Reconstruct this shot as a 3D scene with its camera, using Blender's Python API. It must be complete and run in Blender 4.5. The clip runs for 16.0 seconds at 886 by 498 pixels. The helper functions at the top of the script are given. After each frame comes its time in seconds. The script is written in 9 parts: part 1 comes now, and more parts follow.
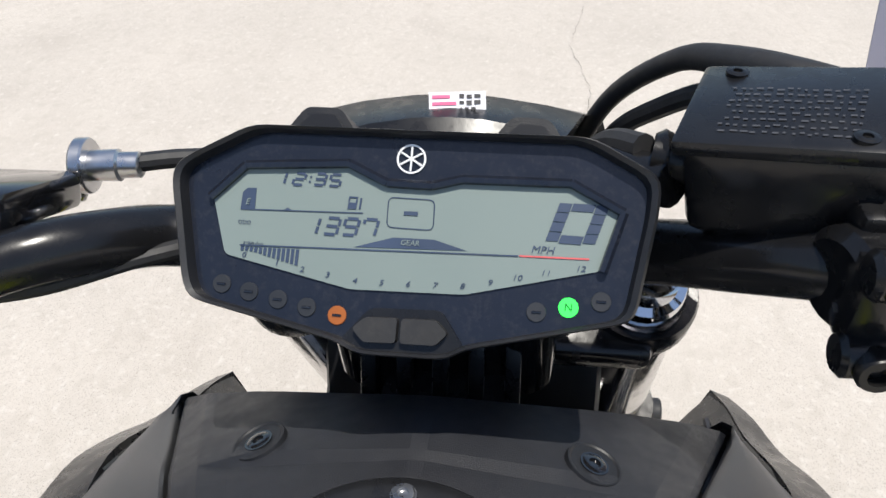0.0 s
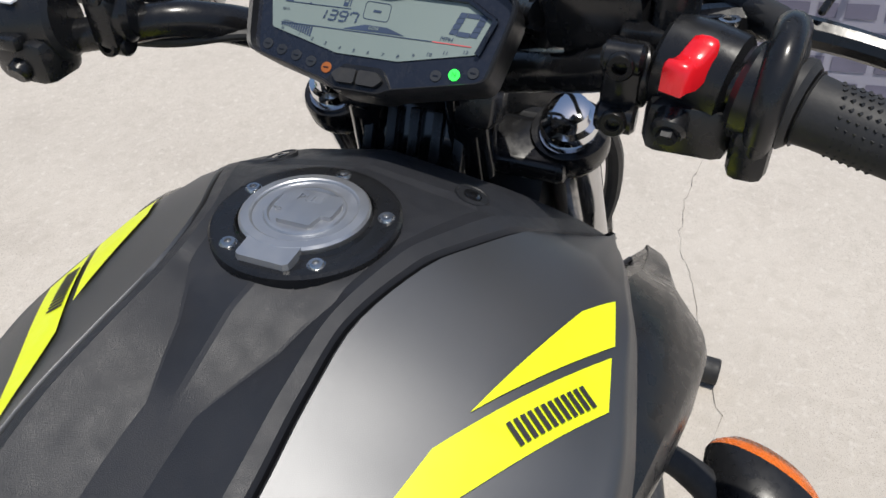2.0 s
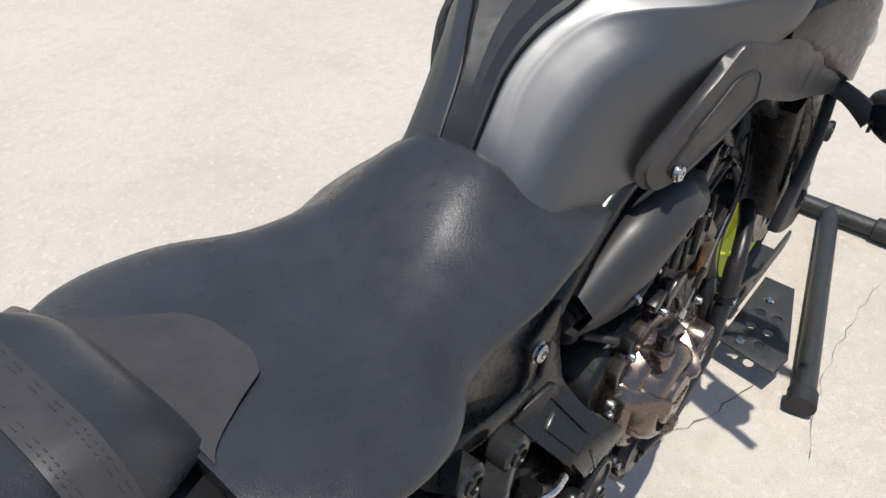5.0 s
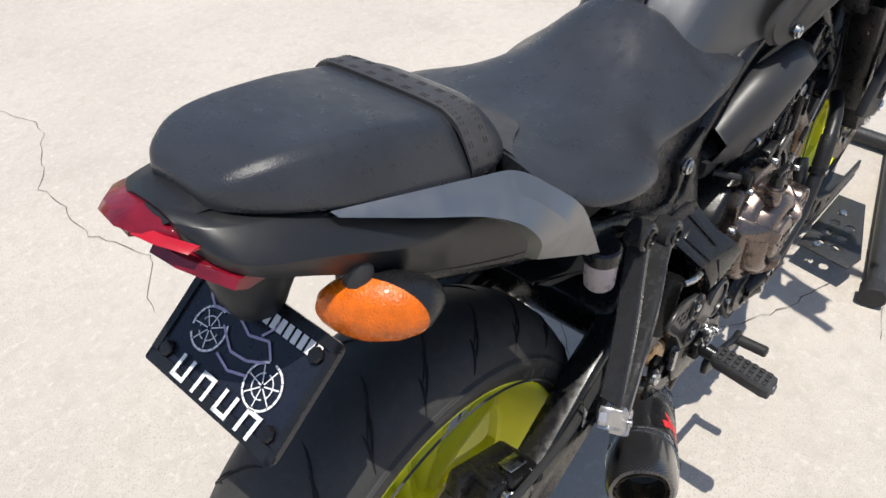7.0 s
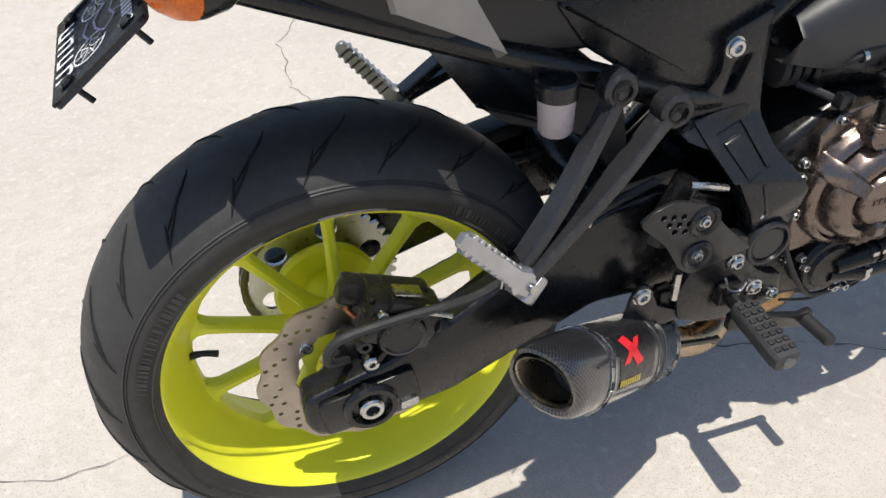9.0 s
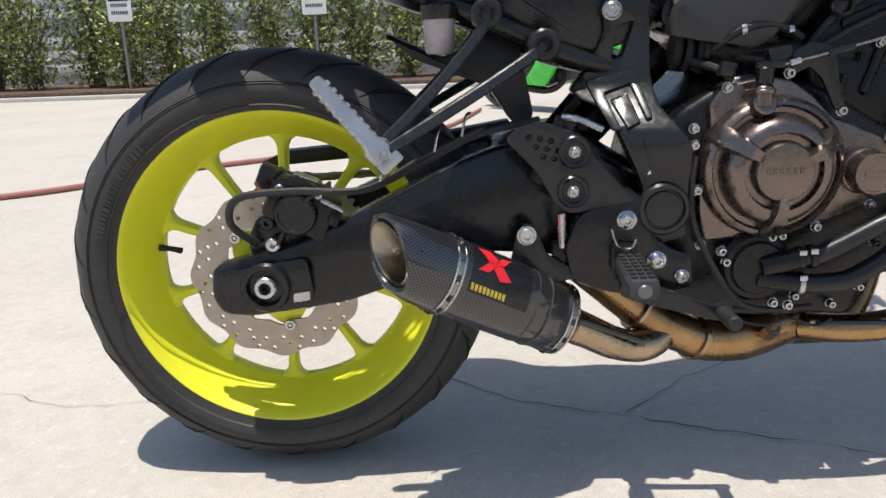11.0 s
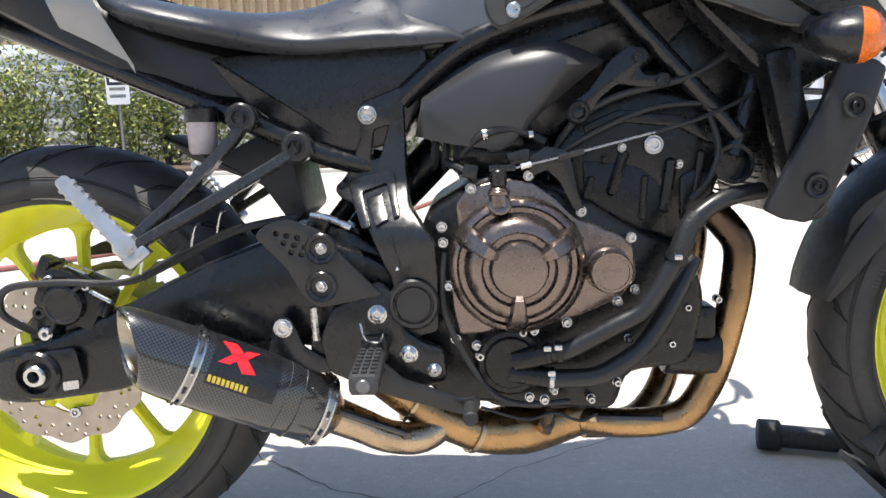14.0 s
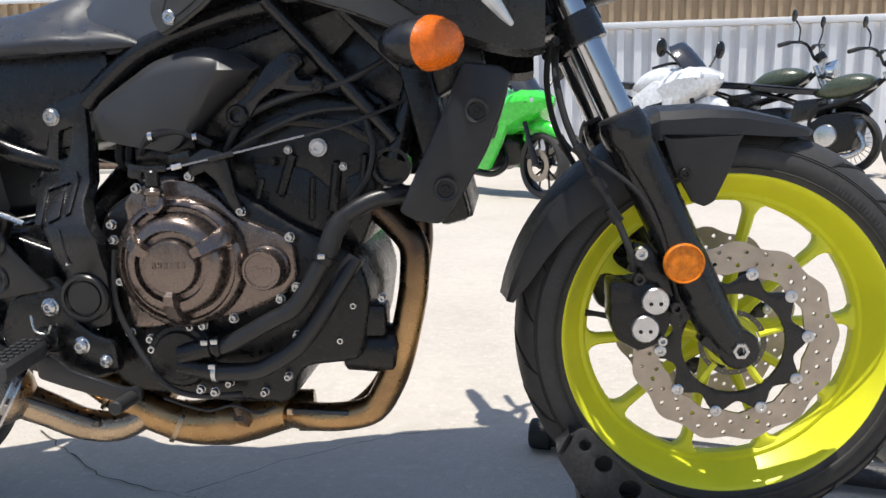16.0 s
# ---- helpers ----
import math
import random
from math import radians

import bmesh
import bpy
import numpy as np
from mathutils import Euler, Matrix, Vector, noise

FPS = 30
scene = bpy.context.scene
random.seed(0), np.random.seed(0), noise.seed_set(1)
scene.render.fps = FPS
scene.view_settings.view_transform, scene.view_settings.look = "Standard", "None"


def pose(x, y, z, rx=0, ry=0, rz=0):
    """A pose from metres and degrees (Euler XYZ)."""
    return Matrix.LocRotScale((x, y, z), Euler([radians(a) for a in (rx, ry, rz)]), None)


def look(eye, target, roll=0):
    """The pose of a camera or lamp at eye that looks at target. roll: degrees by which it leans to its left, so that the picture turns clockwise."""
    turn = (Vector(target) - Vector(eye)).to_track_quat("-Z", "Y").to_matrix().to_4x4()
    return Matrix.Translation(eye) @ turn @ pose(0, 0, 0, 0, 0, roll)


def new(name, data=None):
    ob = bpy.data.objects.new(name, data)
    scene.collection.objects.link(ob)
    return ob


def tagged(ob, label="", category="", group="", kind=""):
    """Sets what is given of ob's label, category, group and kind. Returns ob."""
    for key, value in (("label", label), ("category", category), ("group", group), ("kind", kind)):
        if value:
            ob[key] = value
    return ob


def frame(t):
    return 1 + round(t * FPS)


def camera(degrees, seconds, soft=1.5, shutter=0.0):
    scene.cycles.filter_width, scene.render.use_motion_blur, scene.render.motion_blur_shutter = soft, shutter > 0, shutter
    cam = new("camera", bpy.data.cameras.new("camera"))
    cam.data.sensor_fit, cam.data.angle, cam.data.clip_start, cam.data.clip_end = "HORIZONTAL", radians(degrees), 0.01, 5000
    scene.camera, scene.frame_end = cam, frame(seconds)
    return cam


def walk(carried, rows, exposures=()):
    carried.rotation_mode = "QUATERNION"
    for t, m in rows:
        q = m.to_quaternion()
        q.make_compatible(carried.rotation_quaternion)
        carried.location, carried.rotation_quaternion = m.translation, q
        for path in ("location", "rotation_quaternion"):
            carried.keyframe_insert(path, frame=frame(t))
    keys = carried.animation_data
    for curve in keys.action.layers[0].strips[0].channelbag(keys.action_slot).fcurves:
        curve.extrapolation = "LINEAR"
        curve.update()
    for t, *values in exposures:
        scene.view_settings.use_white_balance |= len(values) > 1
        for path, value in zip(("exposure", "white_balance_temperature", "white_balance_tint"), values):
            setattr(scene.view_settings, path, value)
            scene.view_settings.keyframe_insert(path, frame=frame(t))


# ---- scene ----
cam = camera(60.0, 16.0)
PATH = [
    (0, (0.78, -0.012, 1.254), (2.303, 0.19, -0.027), -1.0),
    (0.5, (0.762, -0.031, 1.262), (2.266, 0.19, -0.037), -1.3),
    (1, (0.709, -0.065, 1.283), (2.201, 0.188, -0.024), -0.8),
    (1.5, (0.644, -0.111, 1.287), (2.111, 0.263, -0.019), -0.7),
    (2, (0.6, -0.183, 1.28), (1.994, 0.407, -0.028), -0.9),
    (2.5, (0.559, -0.245, 1.271), (1.863, 0.516, -0.041), -1.2),
    (3, (0.51, -0.294, 1.272), (1.72, 0.587, -0.055), -1.4),
    (3.5, (0.44, -0.324, 1.269), (1.587, 0.635, -0.059), -1.6),
    (4, (0.315, -0.338, 1.267), (1.436, 0.653, -0.059), -1.6),
    (4.5, (0.164, -0.352, 1.255), (1.29, 0.636, -0.07), -1.4),
    (5, (0.007, -0.386, 1.249), (1.141, 0.6, -0.07), -1.4),
    (5.2, (-0.056, -0.4, 1.256), (1.077, 0.587, -0.064), -1.4),
    (7.3, (-0.366, -0.467, 1.238), (0.704, 0.609, -0.066), -2.7),
    (7.5, (-0.365, -0.465, 1.235), (0.698, 0.618, -0.067), -2.7),
    (8, (-0.341, -0.473, 1.22), (0.697, 0.63, -0.086), -2.7),
    (8.5, (-0.224, -0.59, 1.13), (0.605, 0.683, -0.17), -2.8),
    (9, (-0.081, -0.76, 1.032), (0.366, 0.712, -0.247), -3.2),
    (9.5, (0.078, -0.95, 0.98), (0.255, 0.618, -0.249), -3.2),
    (10, (0.223, -1.102, 0.885), (0.207, 0.611, -0.147), -2.9),
    (10.2, (0.238, -1.138, 0.818), (0.177, 0.673, -0.03), -2.7),
    (12.3, (0.291, -1.143, 0.562), (0.227, 0.807, 0.123), -1.8),
    (12.5, (0.292, -1.14, 0.566), (0.236, 0.809, 0.121), -1.8),
    (13, (0.371, -1.147, 0.602), (0.314, 0.81, 0.192), -1.8),
    (13.5, (0.5, -1.152, 0.641), (0.444, 0.814, 0.282), -1.6),
    (14, (0.602, -1.157, 0.648), (0.512, 0.812, 0.31), -1.6),
    (14.5, (0.687, -1.147, 0.655), (0.56, 0.82, 0.318), -1.5),
    (15, (0.794, -1.157, 0.669), (0.63, 0.807, 0.329), -1.5),
    (15.5, (0.952, -1.161, 0.674), (0.773, 0.802, 0.333), -1.4),
    (16, (1.104, -1.16, 0.643), (0.92, 0.803, 0.302), -1.3),
]
walk(cam, [(t, look(eye, target, roll)) for t, eye, target, roll in PATH],
     exposures=[(0.0, 0.42), (1.0, 0.42), (2.0, 0.12), (3.0, 0.05), (4.0, 0.28), (5.0, 0.36), (8.0, 0.42), (12.5, 0.45), (13.5, 1.0), (14.5, 1.14), (15.5, 0.8), (16.0, 0.58)])

# ---------------------------------------------------------------- sky, sun
SUN_TO = Vector((-0.10, -0.13, 1.0)).normalized()      # from the ground towards the sun
world = bpy.data.worlds.new("sky_world")
scene.world = world
world.use_nodes = True
_wn = world.node_tree.nodes
_bg = _wn["Background"]
_sky = _wn.new("ShaderNodeTexSky")
_sky.sky_type = 'NISHITA'
_sky.sun_disc = False
_sky.sun_elevation = math.asin(SUN_TO.z)
_sky.sun_rotation = math.atan2(SUN_TO.x, SUN_TO.y)
world.node_tree.links.new(_sky.outputs[0], _bg.inputs[0])
_bg.inputs[1].default_value = 0.106
_sun = bpy.data.lights.new("sun", 'SUN')
_sun.energy = 3.6
_sun.angle = radians(0.53)
_sun.color = (1.0, 0.955, 0.875)
sun = new("sun", _sun)
sun.matrix_world = look(SUN_TO * 30, (0, 0, 0))

# ---------------------------------------------------------------- materials
def mat(name, col, rough=0.5, metal=0.0, vary=0.15, scale=30.0, bump=0.0, bscale=400.0, coat=0.0, spec=0.5,
        rvary=0.08, dirt=0.0, dirt_col=(0.35, 0.31, 0.26), trans=0.0, ior=1.45, emit=None, piece=0.0):
    m = bpy.data.materials.new(name)
    m.use_nodes = True
    nt = m.node_tree
    n, l = nt.nodes, nt.links
    b = n["Principled BSDF"]
    tc = n.new("ShaderNodeTexCoord")
    big = n.new("ShaderNodeTexNoise")
    big.inputs["Scale"].default_value = scale
    big.inputs["Detail"].default_value = 6
    l.new(tc.outputs["Object"], big.inputs["Vector"])
    ramp = n.new("ShaderNodeMapRange")
    ramp.inputs[1].default_value, ramp.inputs[2].default_value = 0.3, 0.7
    ramp.inputs[3].default_value, ramp.inputs[4].default_value = 1 - vary, 1 + vary
    l.new(big.outputs[0], ramp.inputs[0])
    base = n.new("ShaderNodeRGB")
    base.outputs[0].default_value = (*col, 1)
    mul = n.new("ShaderNodeVectorMath")
    mul.operation = 'SCALE'
    l.new(base.outputs[0], mul.inputs[0])
    l.new(ramp.outputs[0], mul.inputs["Scale"])
    out = mul.outputs[0]
    if piece:
        oi = n.new("ShaderNodeObjectInfo")
        pr = n.new("ShaderNodeMapRange")
        pr.inputs[3].default_value, pr.inputs[4].default_value = 1 - piece, 1 + piece
        l.new(oi.outputs["Random"], pr.inputs[0])
        m2 = n.new("ShaderNodeVectorMath")
        m2.operation = 'SCALE'
        l.new(out, m2.inputs[0])
        l.new(pr.outputs[0], m2.inputs["Scale"])
        out = m2.outputs[0]
    if dirt:
        dn = n.new("ShaderNodeTexNoise")
        dn.inputs["Scale"].default_value = scale * 7
        dn.inputs["Detail"].default_value = 8
        dn.inputs["Roughness"].default_value = 0.75
        l.new(tc.outputs["Object"], dn.inputs["Vector"])
        dr = n.new("ShaderNodeMapRange")
        dr.inputs[1].default_value, dr.inputs[2].default_value = 0.5, 0.8
        dr.inputs[4].default_value = dirt
        l.new(dn.outputs[0], dr.inputs[0])
        mix = n.new("ShaderNodeMix")
        mix.data_type = 'RGBA'
        l.new(dr.outputs[0], mix.inputs[0])
        l.new(out, mix.inputs[6])
        mix.inputs[7].default_value = (*dirt_col, 1)
        out = mix.outputs[2]
    l.new(out, b.inputs["Base Color"])
    rr = n.new("ShaderNodeMapRange")
    rr.inputs[1].default_value, rr.inputs[2].default_value = 0.3, 0.7
    rr.inputs[3].default_value, rr.inputs[4].default_value = max(0.02, rough - rvary), min(1, rough + rvary)
    sm = n.new("ShaderNodeTexNoise")
    sm.inputs["Scale"].default_value = scale * 3.3
    sm.inputs["Detail"].default_value = 4
    l.new(tc.outputs["Object"], sm.inputs["Vector"])
    l.new(sm.outputs[0], rr.inputs[0])
    l.new(rr.outputs[0], b.inputs["Roughness"])
    b.inputs["Metallic"].default_value = metal
    b.inputs["Specular IOR Level"].default_value = spec
    b.inputs["Coat Weight"].default_value = coat
    b.inputs["Coat Roughness"].default_value = 0.08
    b.inputs["Transmission Weight"].default_value = trans
    b.inputs["IOR"].default_value = ior
    if emit:
        b.inputs["Emission Color"].default_value = (*emit[:3], 1)
        b.inputs["Emission Strength"].default_value = emit[3]
    if bump:
        bn = n.new("ShaderNodeTexNoise")
        bn.inputs["Scale"].default_value = bscale
        bn.inputs["Detail"].default_value = 3
        l.new(tc.outputs["Object"], bn.inputs["Vector"])
        bp = n.new("ShaderNodeBump")
        bp.inputs["Strength"].default_value = bump
        bp.inputs["Distance"].default_value = 0.001
        l.new(bn.outputs[0], bp.inputs["Height"])
        l.new(bp.outputs[0], b.inputs["Normal"])
    return m


PLASTIC = mat("textured_black_plastic", (0.0135, 0.014, 0.016), 0.46, bump=0.14, bscale=1400, dirt=0.015)
PLASTIC_S = mat("smooth_black_plastic", (0.011, 0.0113, 0.0125), 0.29, bump=0.05, dirt=0.008)
SPINE = mat("grained_black_cover", (0.021, 0.022, 0.026), 0.47, bump=0.28, bscale=1900, dirt=0.015, spec=0.48, vary=0.06)
SATIN = mat("satin_black_paint", (0.009, 0.009, 0.0098), 0.24, dirt=0.008, bump=0.04, bscale=300)
GLOSS = mat("gloss_black_paint", (0.008, 0.008, 0.009), 0.12, coat=0.6)
GREY = mat("matt_grey_metallic_paint", (0.140, 0.142, 0.147), 0.45, metal=0.88, vary=0.02, scale=3, rvary=0.015, bump=0.09, bscale=2200)
SEAT = mat("black_seat_vinyl", (0.030, 0.032, 0.038), 0.32, bump=0.4, bscale=700, dirt=0.02, scale=18)
SEAT_F = mat("smooth_grey_seat_vinyl", (0.044, 0.042, 0.044), 0.52, bump=0.15, bscale=700, dirt=0.04)
TYRE = mat("tyre_rubber", (0.036, 0.034, 0.032), 0.60, bump=0.18, bscale=260, dirt=0.22, dirt_col=(0.13, 0.12, 0.105), scale=14)
RUBBER = mat("black_rubber", (0.02, 0.02, 0.021), 0.6, bump=0.1, dirt=0.05)
YELLOW = mat("fluorescent_yellow_paint", (0.77, 0.76, 0.035), 0.4, vary=0.04, scale=9, dirt=0.06, dirt_col=(0.3, 0.3, 0.08))
DECAL = mat("yellow_decal_film", (0.76, 0.85, 0.015), 0.45, vary=0.02)
BRONZE = mat("bronze_engine_paint", (0.185, 0.148, 0.130), 0.26, metal=0.9, vary=0.04, dirt=0.02, bump=0.05)
ALU = mat("bare_aluminium", (0.55, 0.55, 0.56), 0.32, metal=1.0, vary=0.12, dirt=0.06)
CAPSIL = mat("silver_painted_metal", (0.45, 0.46, 0.48), 0.36, metal=0.8, vary=0.05, bump=0.06, bscale=1500)
STEEL = mat("bright_steel_fastener", (0.5, 0.5, 0.5), 0.26, metal=1.0, vary=0.15)
CHROME = mat("polished_chrome", (0.75, 0.76, 0.78), 0.06, metal=1.0, vary=0.04)
FORK = mat("polished_fork_tube", (0.5, 0.5, 0.51), 0.13, metal=1.0, vary=0.05)
DISC = mat("brake_disc_steel", (0.38, 0.33, 0.28), 0.38, metal=0.9, vary=0.12, scale=40, bump=0.1, bscale=800)
PAPER = mat("white_paper", (0.78, 0.77, 0.8), 0.8, vary=0.03)
PAPER_G = mat("grey_lilac_card", (0.4, 0.39, 0.47), 0.7, vary=0.05)
INK = mat("dark_ink", (0.02, 0.02, 0.025), 0.6)
INK_P = mat("pink_ink", (0.75, 0.12, 0.25), 0.6)
WHITE = mat("white_print", (0.8, 0.8, 0.8), 0.5, vary=0.03)
RED = mat("glossy_red_plastic", (0.75, 0.012, 0.02), 0.22, vary=0.05, coat=0.4)
RED_P = mat("red_sticker", (0.72, 0.02, 0.03), 0.4, vary=0.03)
GOLD_P = mat("gold_print", (0.55, 0.42, 0.05), 0.4)
ORANGE = mat("orange_lens", (0.78, 0.155, 0.004), 0.26, vary=0.22, scale=90, trans=0.15, coat=0.15, bump=1.0, bscale=420, spec=0.4)
AMBER = mat("amber_reflector", (0.62, 0.17, 0.006), 0.3, vary=0.3, scale=120, bump=1.0, bscale=700, spec=0.4)
ORANGE_P = mat("orange_print", (0.8, 0.2, 0.04), 0.5)
REDLENS = mat("red_lens", (0.20, 0.004, 0.014), 0.14, vary=0.25, scale=60, trans=0.2, coat=0.6, bump=0.7, bscale=260)
LCD = mat("lcd_glass", (0.19, 0.235, 0.22), 0.5, vary=0.03, scale=8)
SEG = mat("lcd_segment", (0.035, 0.055, 0.10), 0.5)
SEG_R = mat("lcd_red_line", (0.55, 0.1, 0.1), 0.5)
NAVY = mat("dark_meter_face", (0.012, 0.015, 0.024), 0.16, vary=0.1, coat=0.3, dirt=0.06, scale=40)
LAMP_OFF = mat("unlit_telltale", (0.026, 0.028, 0.032), 0.4)
LAMP_G = mat("lit_green_telltale", (0.02, 0.5, 0.05), 0.4, emit=(0.05, 1.0, 0.1, 1.2))
LAMP_O = mat("lit_orange_telltale", (0.30, 0.09, 0.02), 0.4, emit=(1.0, 0.2, 0.03, 0.04))
FLUID_P = mat("reddish_brake_fluid_reservoir", (0.42, 0.36, 0.36), 0.3, vary=0.1)
FIN = mat("dark_engine_casting", (0.0075, 0.0073, 0.0075), 0.30, bump=0.14, bscale=300, dirt=0.012, spec=0.4)
GREEN = mat("green_fairing_paint", (0.05, 0.62, 0.05), 0.25, coat=0.6)
WHITE_F = mat("white_fairing_paint", (0.75, 0.76, 0.78), 0.25, coat=0.6)
OLIVE = mat("olive_tank_paint", (0.05, 0.062, 0.035), 0.3, coat=0.5)
GLASSD = mat("smoked_screen", (0.02, 0.025, 0.035), 0.08, coat=0.5)
LENS = mat("clear_headlight_lens", (0.55, 0.57, 0.6), 0.1, metal=0.3, coat=0.6)


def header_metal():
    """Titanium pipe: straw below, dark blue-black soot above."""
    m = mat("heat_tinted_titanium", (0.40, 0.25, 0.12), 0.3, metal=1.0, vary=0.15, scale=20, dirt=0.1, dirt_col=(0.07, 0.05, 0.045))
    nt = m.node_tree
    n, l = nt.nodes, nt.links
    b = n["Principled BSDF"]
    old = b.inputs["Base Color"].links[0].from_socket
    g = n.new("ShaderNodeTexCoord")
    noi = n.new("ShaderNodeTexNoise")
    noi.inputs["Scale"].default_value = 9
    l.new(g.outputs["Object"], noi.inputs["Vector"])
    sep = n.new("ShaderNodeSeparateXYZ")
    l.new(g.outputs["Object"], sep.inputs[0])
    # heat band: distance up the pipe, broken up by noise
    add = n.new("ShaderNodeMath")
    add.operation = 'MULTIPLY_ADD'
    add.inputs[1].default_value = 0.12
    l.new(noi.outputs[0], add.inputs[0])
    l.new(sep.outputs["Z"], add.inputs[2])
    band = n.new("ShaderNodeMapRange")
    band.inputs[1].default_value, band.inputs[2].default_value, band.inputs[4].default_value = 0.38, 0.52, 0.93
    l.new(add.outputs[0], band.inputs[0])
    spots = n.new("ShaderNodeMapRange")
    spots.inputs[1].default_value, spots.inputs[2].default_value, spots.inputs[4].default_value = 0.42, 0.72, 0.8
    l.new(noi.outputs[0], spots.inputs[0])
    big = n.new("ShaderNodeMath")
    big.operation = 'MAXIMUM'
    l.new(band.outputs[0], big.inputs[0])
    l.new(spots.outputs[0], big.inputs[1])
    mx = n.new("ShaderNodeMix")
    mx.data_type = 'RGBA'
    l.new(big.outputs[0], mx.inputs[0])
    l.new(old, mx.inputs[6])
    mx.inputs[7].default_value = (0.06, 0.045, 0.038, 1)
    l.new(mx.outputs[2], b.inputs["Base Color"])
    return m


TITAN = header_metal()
TITAN_L = mat("raw_titanium_sleeve", (0.42, 0.32, 0.22), 0.3, metal=1.0, vary=0.12, dirt=0.08, dirt_col=(0.12, 0.08, 0.06))


CAN0, CAN1 = Vector((0.377, -0.160, 0.257)), Vector((0.214, -0.241, 0.353))       # ends of the silencer body


def carbon_fibre():
    m = mat("carbon_fibre", (0.02, 0.02, 0.022), 0.34, vary=0.1, coat=1.0)
    nt = m.node_tree
    n, l = nt.nodes, nt.links
    b = n["Principled BSDF"]
    # weave laid round the silencer's axis
    p0, p1 = CAN0, CAN1
    ax = (p1 - p0).normalized()
    side = ax.cross(Vector((0, 0, 1))).normalized()
    upv = side.cross(ax).normalized()
    tc = n.new("ShaderNodeTexCoord")
    rel = n.new("ShaderNodeVectorMath")
    rel.operation = 'SUBTRACT'
    rel.inputs[1].default_value = p0
    l.new(tc.outputs["Object"], rel.inputs[0])
    dots = []
    for axis in (ax, side, upv):
        dt = n.new("ShaderNodeVectorMath")
        dt.operation = 'DOT_PRODUCT'
        dt.inputs[1].default_value = axis
        l.new(rel.outputs[0], dt.inputs[0])
        dots.append(dt)
    ang = n.new("ShaderNodeMath")
    ang.operation = 'ARCTAN2'
    l.new(dots[2].outputs["Value"], ang.inputs[0])
    l.new(dots[1].outputs["Value"], ang.inputs[1])
    arc = n.new("ShaderNodeMath")
    arc.operation = 'MULTIPLY'
    arc.inputs[1].default_value = 0.048
    l.new(ang.outputs[0], arc.inputs[0])
    xyz = n.new("ShaderNodeCombineXYZ")
    l.new(dots[0].outputs["Value"], xyz.inputs[0])
    l.new(arc.outputs[0], xyz.inputs[1])
    xyz.inputs[2].default_value = 0.001
    ck = n.new("ShaderNodeTexChecker")
    ck.inputs["Scale"].default_value = 360
    ck.inputs["Color1"].default_value = (0.002, 0.002, 0.0025, 1)
    ck.inputs["Color2"].default_value = (0.036, 0.036, 0.039, 1)
    l.new(xyz.outputs[0], ck.inputs["Vector"])
    l.new(ck.outputs[0], b.inputs["Base Color"])
    return m


OUTLET = mat("sooty_outlet_steel", (0.30, 0.27, 0.22), 0.32, metal=1.0, vary=0.25, dirt=0.1, dirt_col=(0.05, 0.045, 0.04))
BAND = mat("brushed_band_steel", (0.30, 0.29, 0.28), 0.3, metal=1.0, vary=0.2)
STEELD = mat("dark_spring_steel", (0.1, 0.095, 0.09), 0.4, metal=0.9)
CARBON = carbon_fibre()


def concrete():
    m = mat("pale_concrete", (0.50, 0.455, 0.40), 0.85, vary=0.06, scale=1.3, bump=0.5, bscale=160, dirt=0.22, dirt_col=(0.31, 0.275, 0.235), rvary=0.05)
    nt = m.node_tree
    n, l = nt.nodes, nt.links
    b = n["Principled BSDF"]
    old = b.inputs["Base Color"].links[0].from_socket
    tc = n.new("ShaderNodeTexCoord")
    out = old
    for sc, lo, hi, amt, col in ((420, 0.54, 0.68, 0.6, (0.22, 0.19, 0.165)), (3.5, 0.55, 0.75, 0.3, (0.34, 0.3, 0.26)), (110, 0.60, 0.72, 0.35, (0.30, 0.265, 0.225)), (22, 0.5, 0.68, 0.36, (0.39, 0.35, 0.30)), (55, 0.56, 0.72, 0.5, (0.62, 0.585, 0.53))):
        t = n.new("ShaderNodeTexNoise")
        t.inputs["Scale"].default_value = sc
        t.inputs["Detail"].default_value = 5
        l.new(tc.outputs["Object"], t.inputs["Vector"])
        r = n.new("ShaderNodeMapRange")
        r.inputs[1].default_value, r.inputs[2].default_value, r.inputs[4].default_value = lo, hi, amt
        l.new(t.outputs[0], r.inputs[0])
        mx = n.new("ShaderNodeMix")
        mx.data_type = 'RGBA'
        l.new(r.outputs[0], mx.inputs[0])
        l.new(out, mx.inputs[6])
        mx.inputs[7].default_value = (*col, 1)
        out = mx.outputs[2]
    l.new(out, b.inputs["Base Color"])
    return m


CONCRETE = concrete()

# ---------------------------------------------------------------- mesh helpers
def finish(bm, angle=0.6):
    bmesh.ops.remove_doubles(bm, verts=bm.verts, dist=1e-6)
    bmesh.ops.recalc_face_normals(bm, faces=bm.faces)
    for f in bm.faces:
        f.smooth = True
    for e in bm.edges:
        if len(e.link_faces) == 2 and e.calc_face_angle(0) > angle:
            e.smooth = False
    return bm


def part(name, bm, material, parent=None, label="", angle=0.6):
    finish(bm, angle)
    me = bpy.data.meshes.new(name)
    bm.to_mesh(me)
    bm.free()
    me.materials.append(material)
    ob = new(name, me)
    if parent is not None:
        ob.parent = parent
    if label:
        ob["label"] = label
    return ob


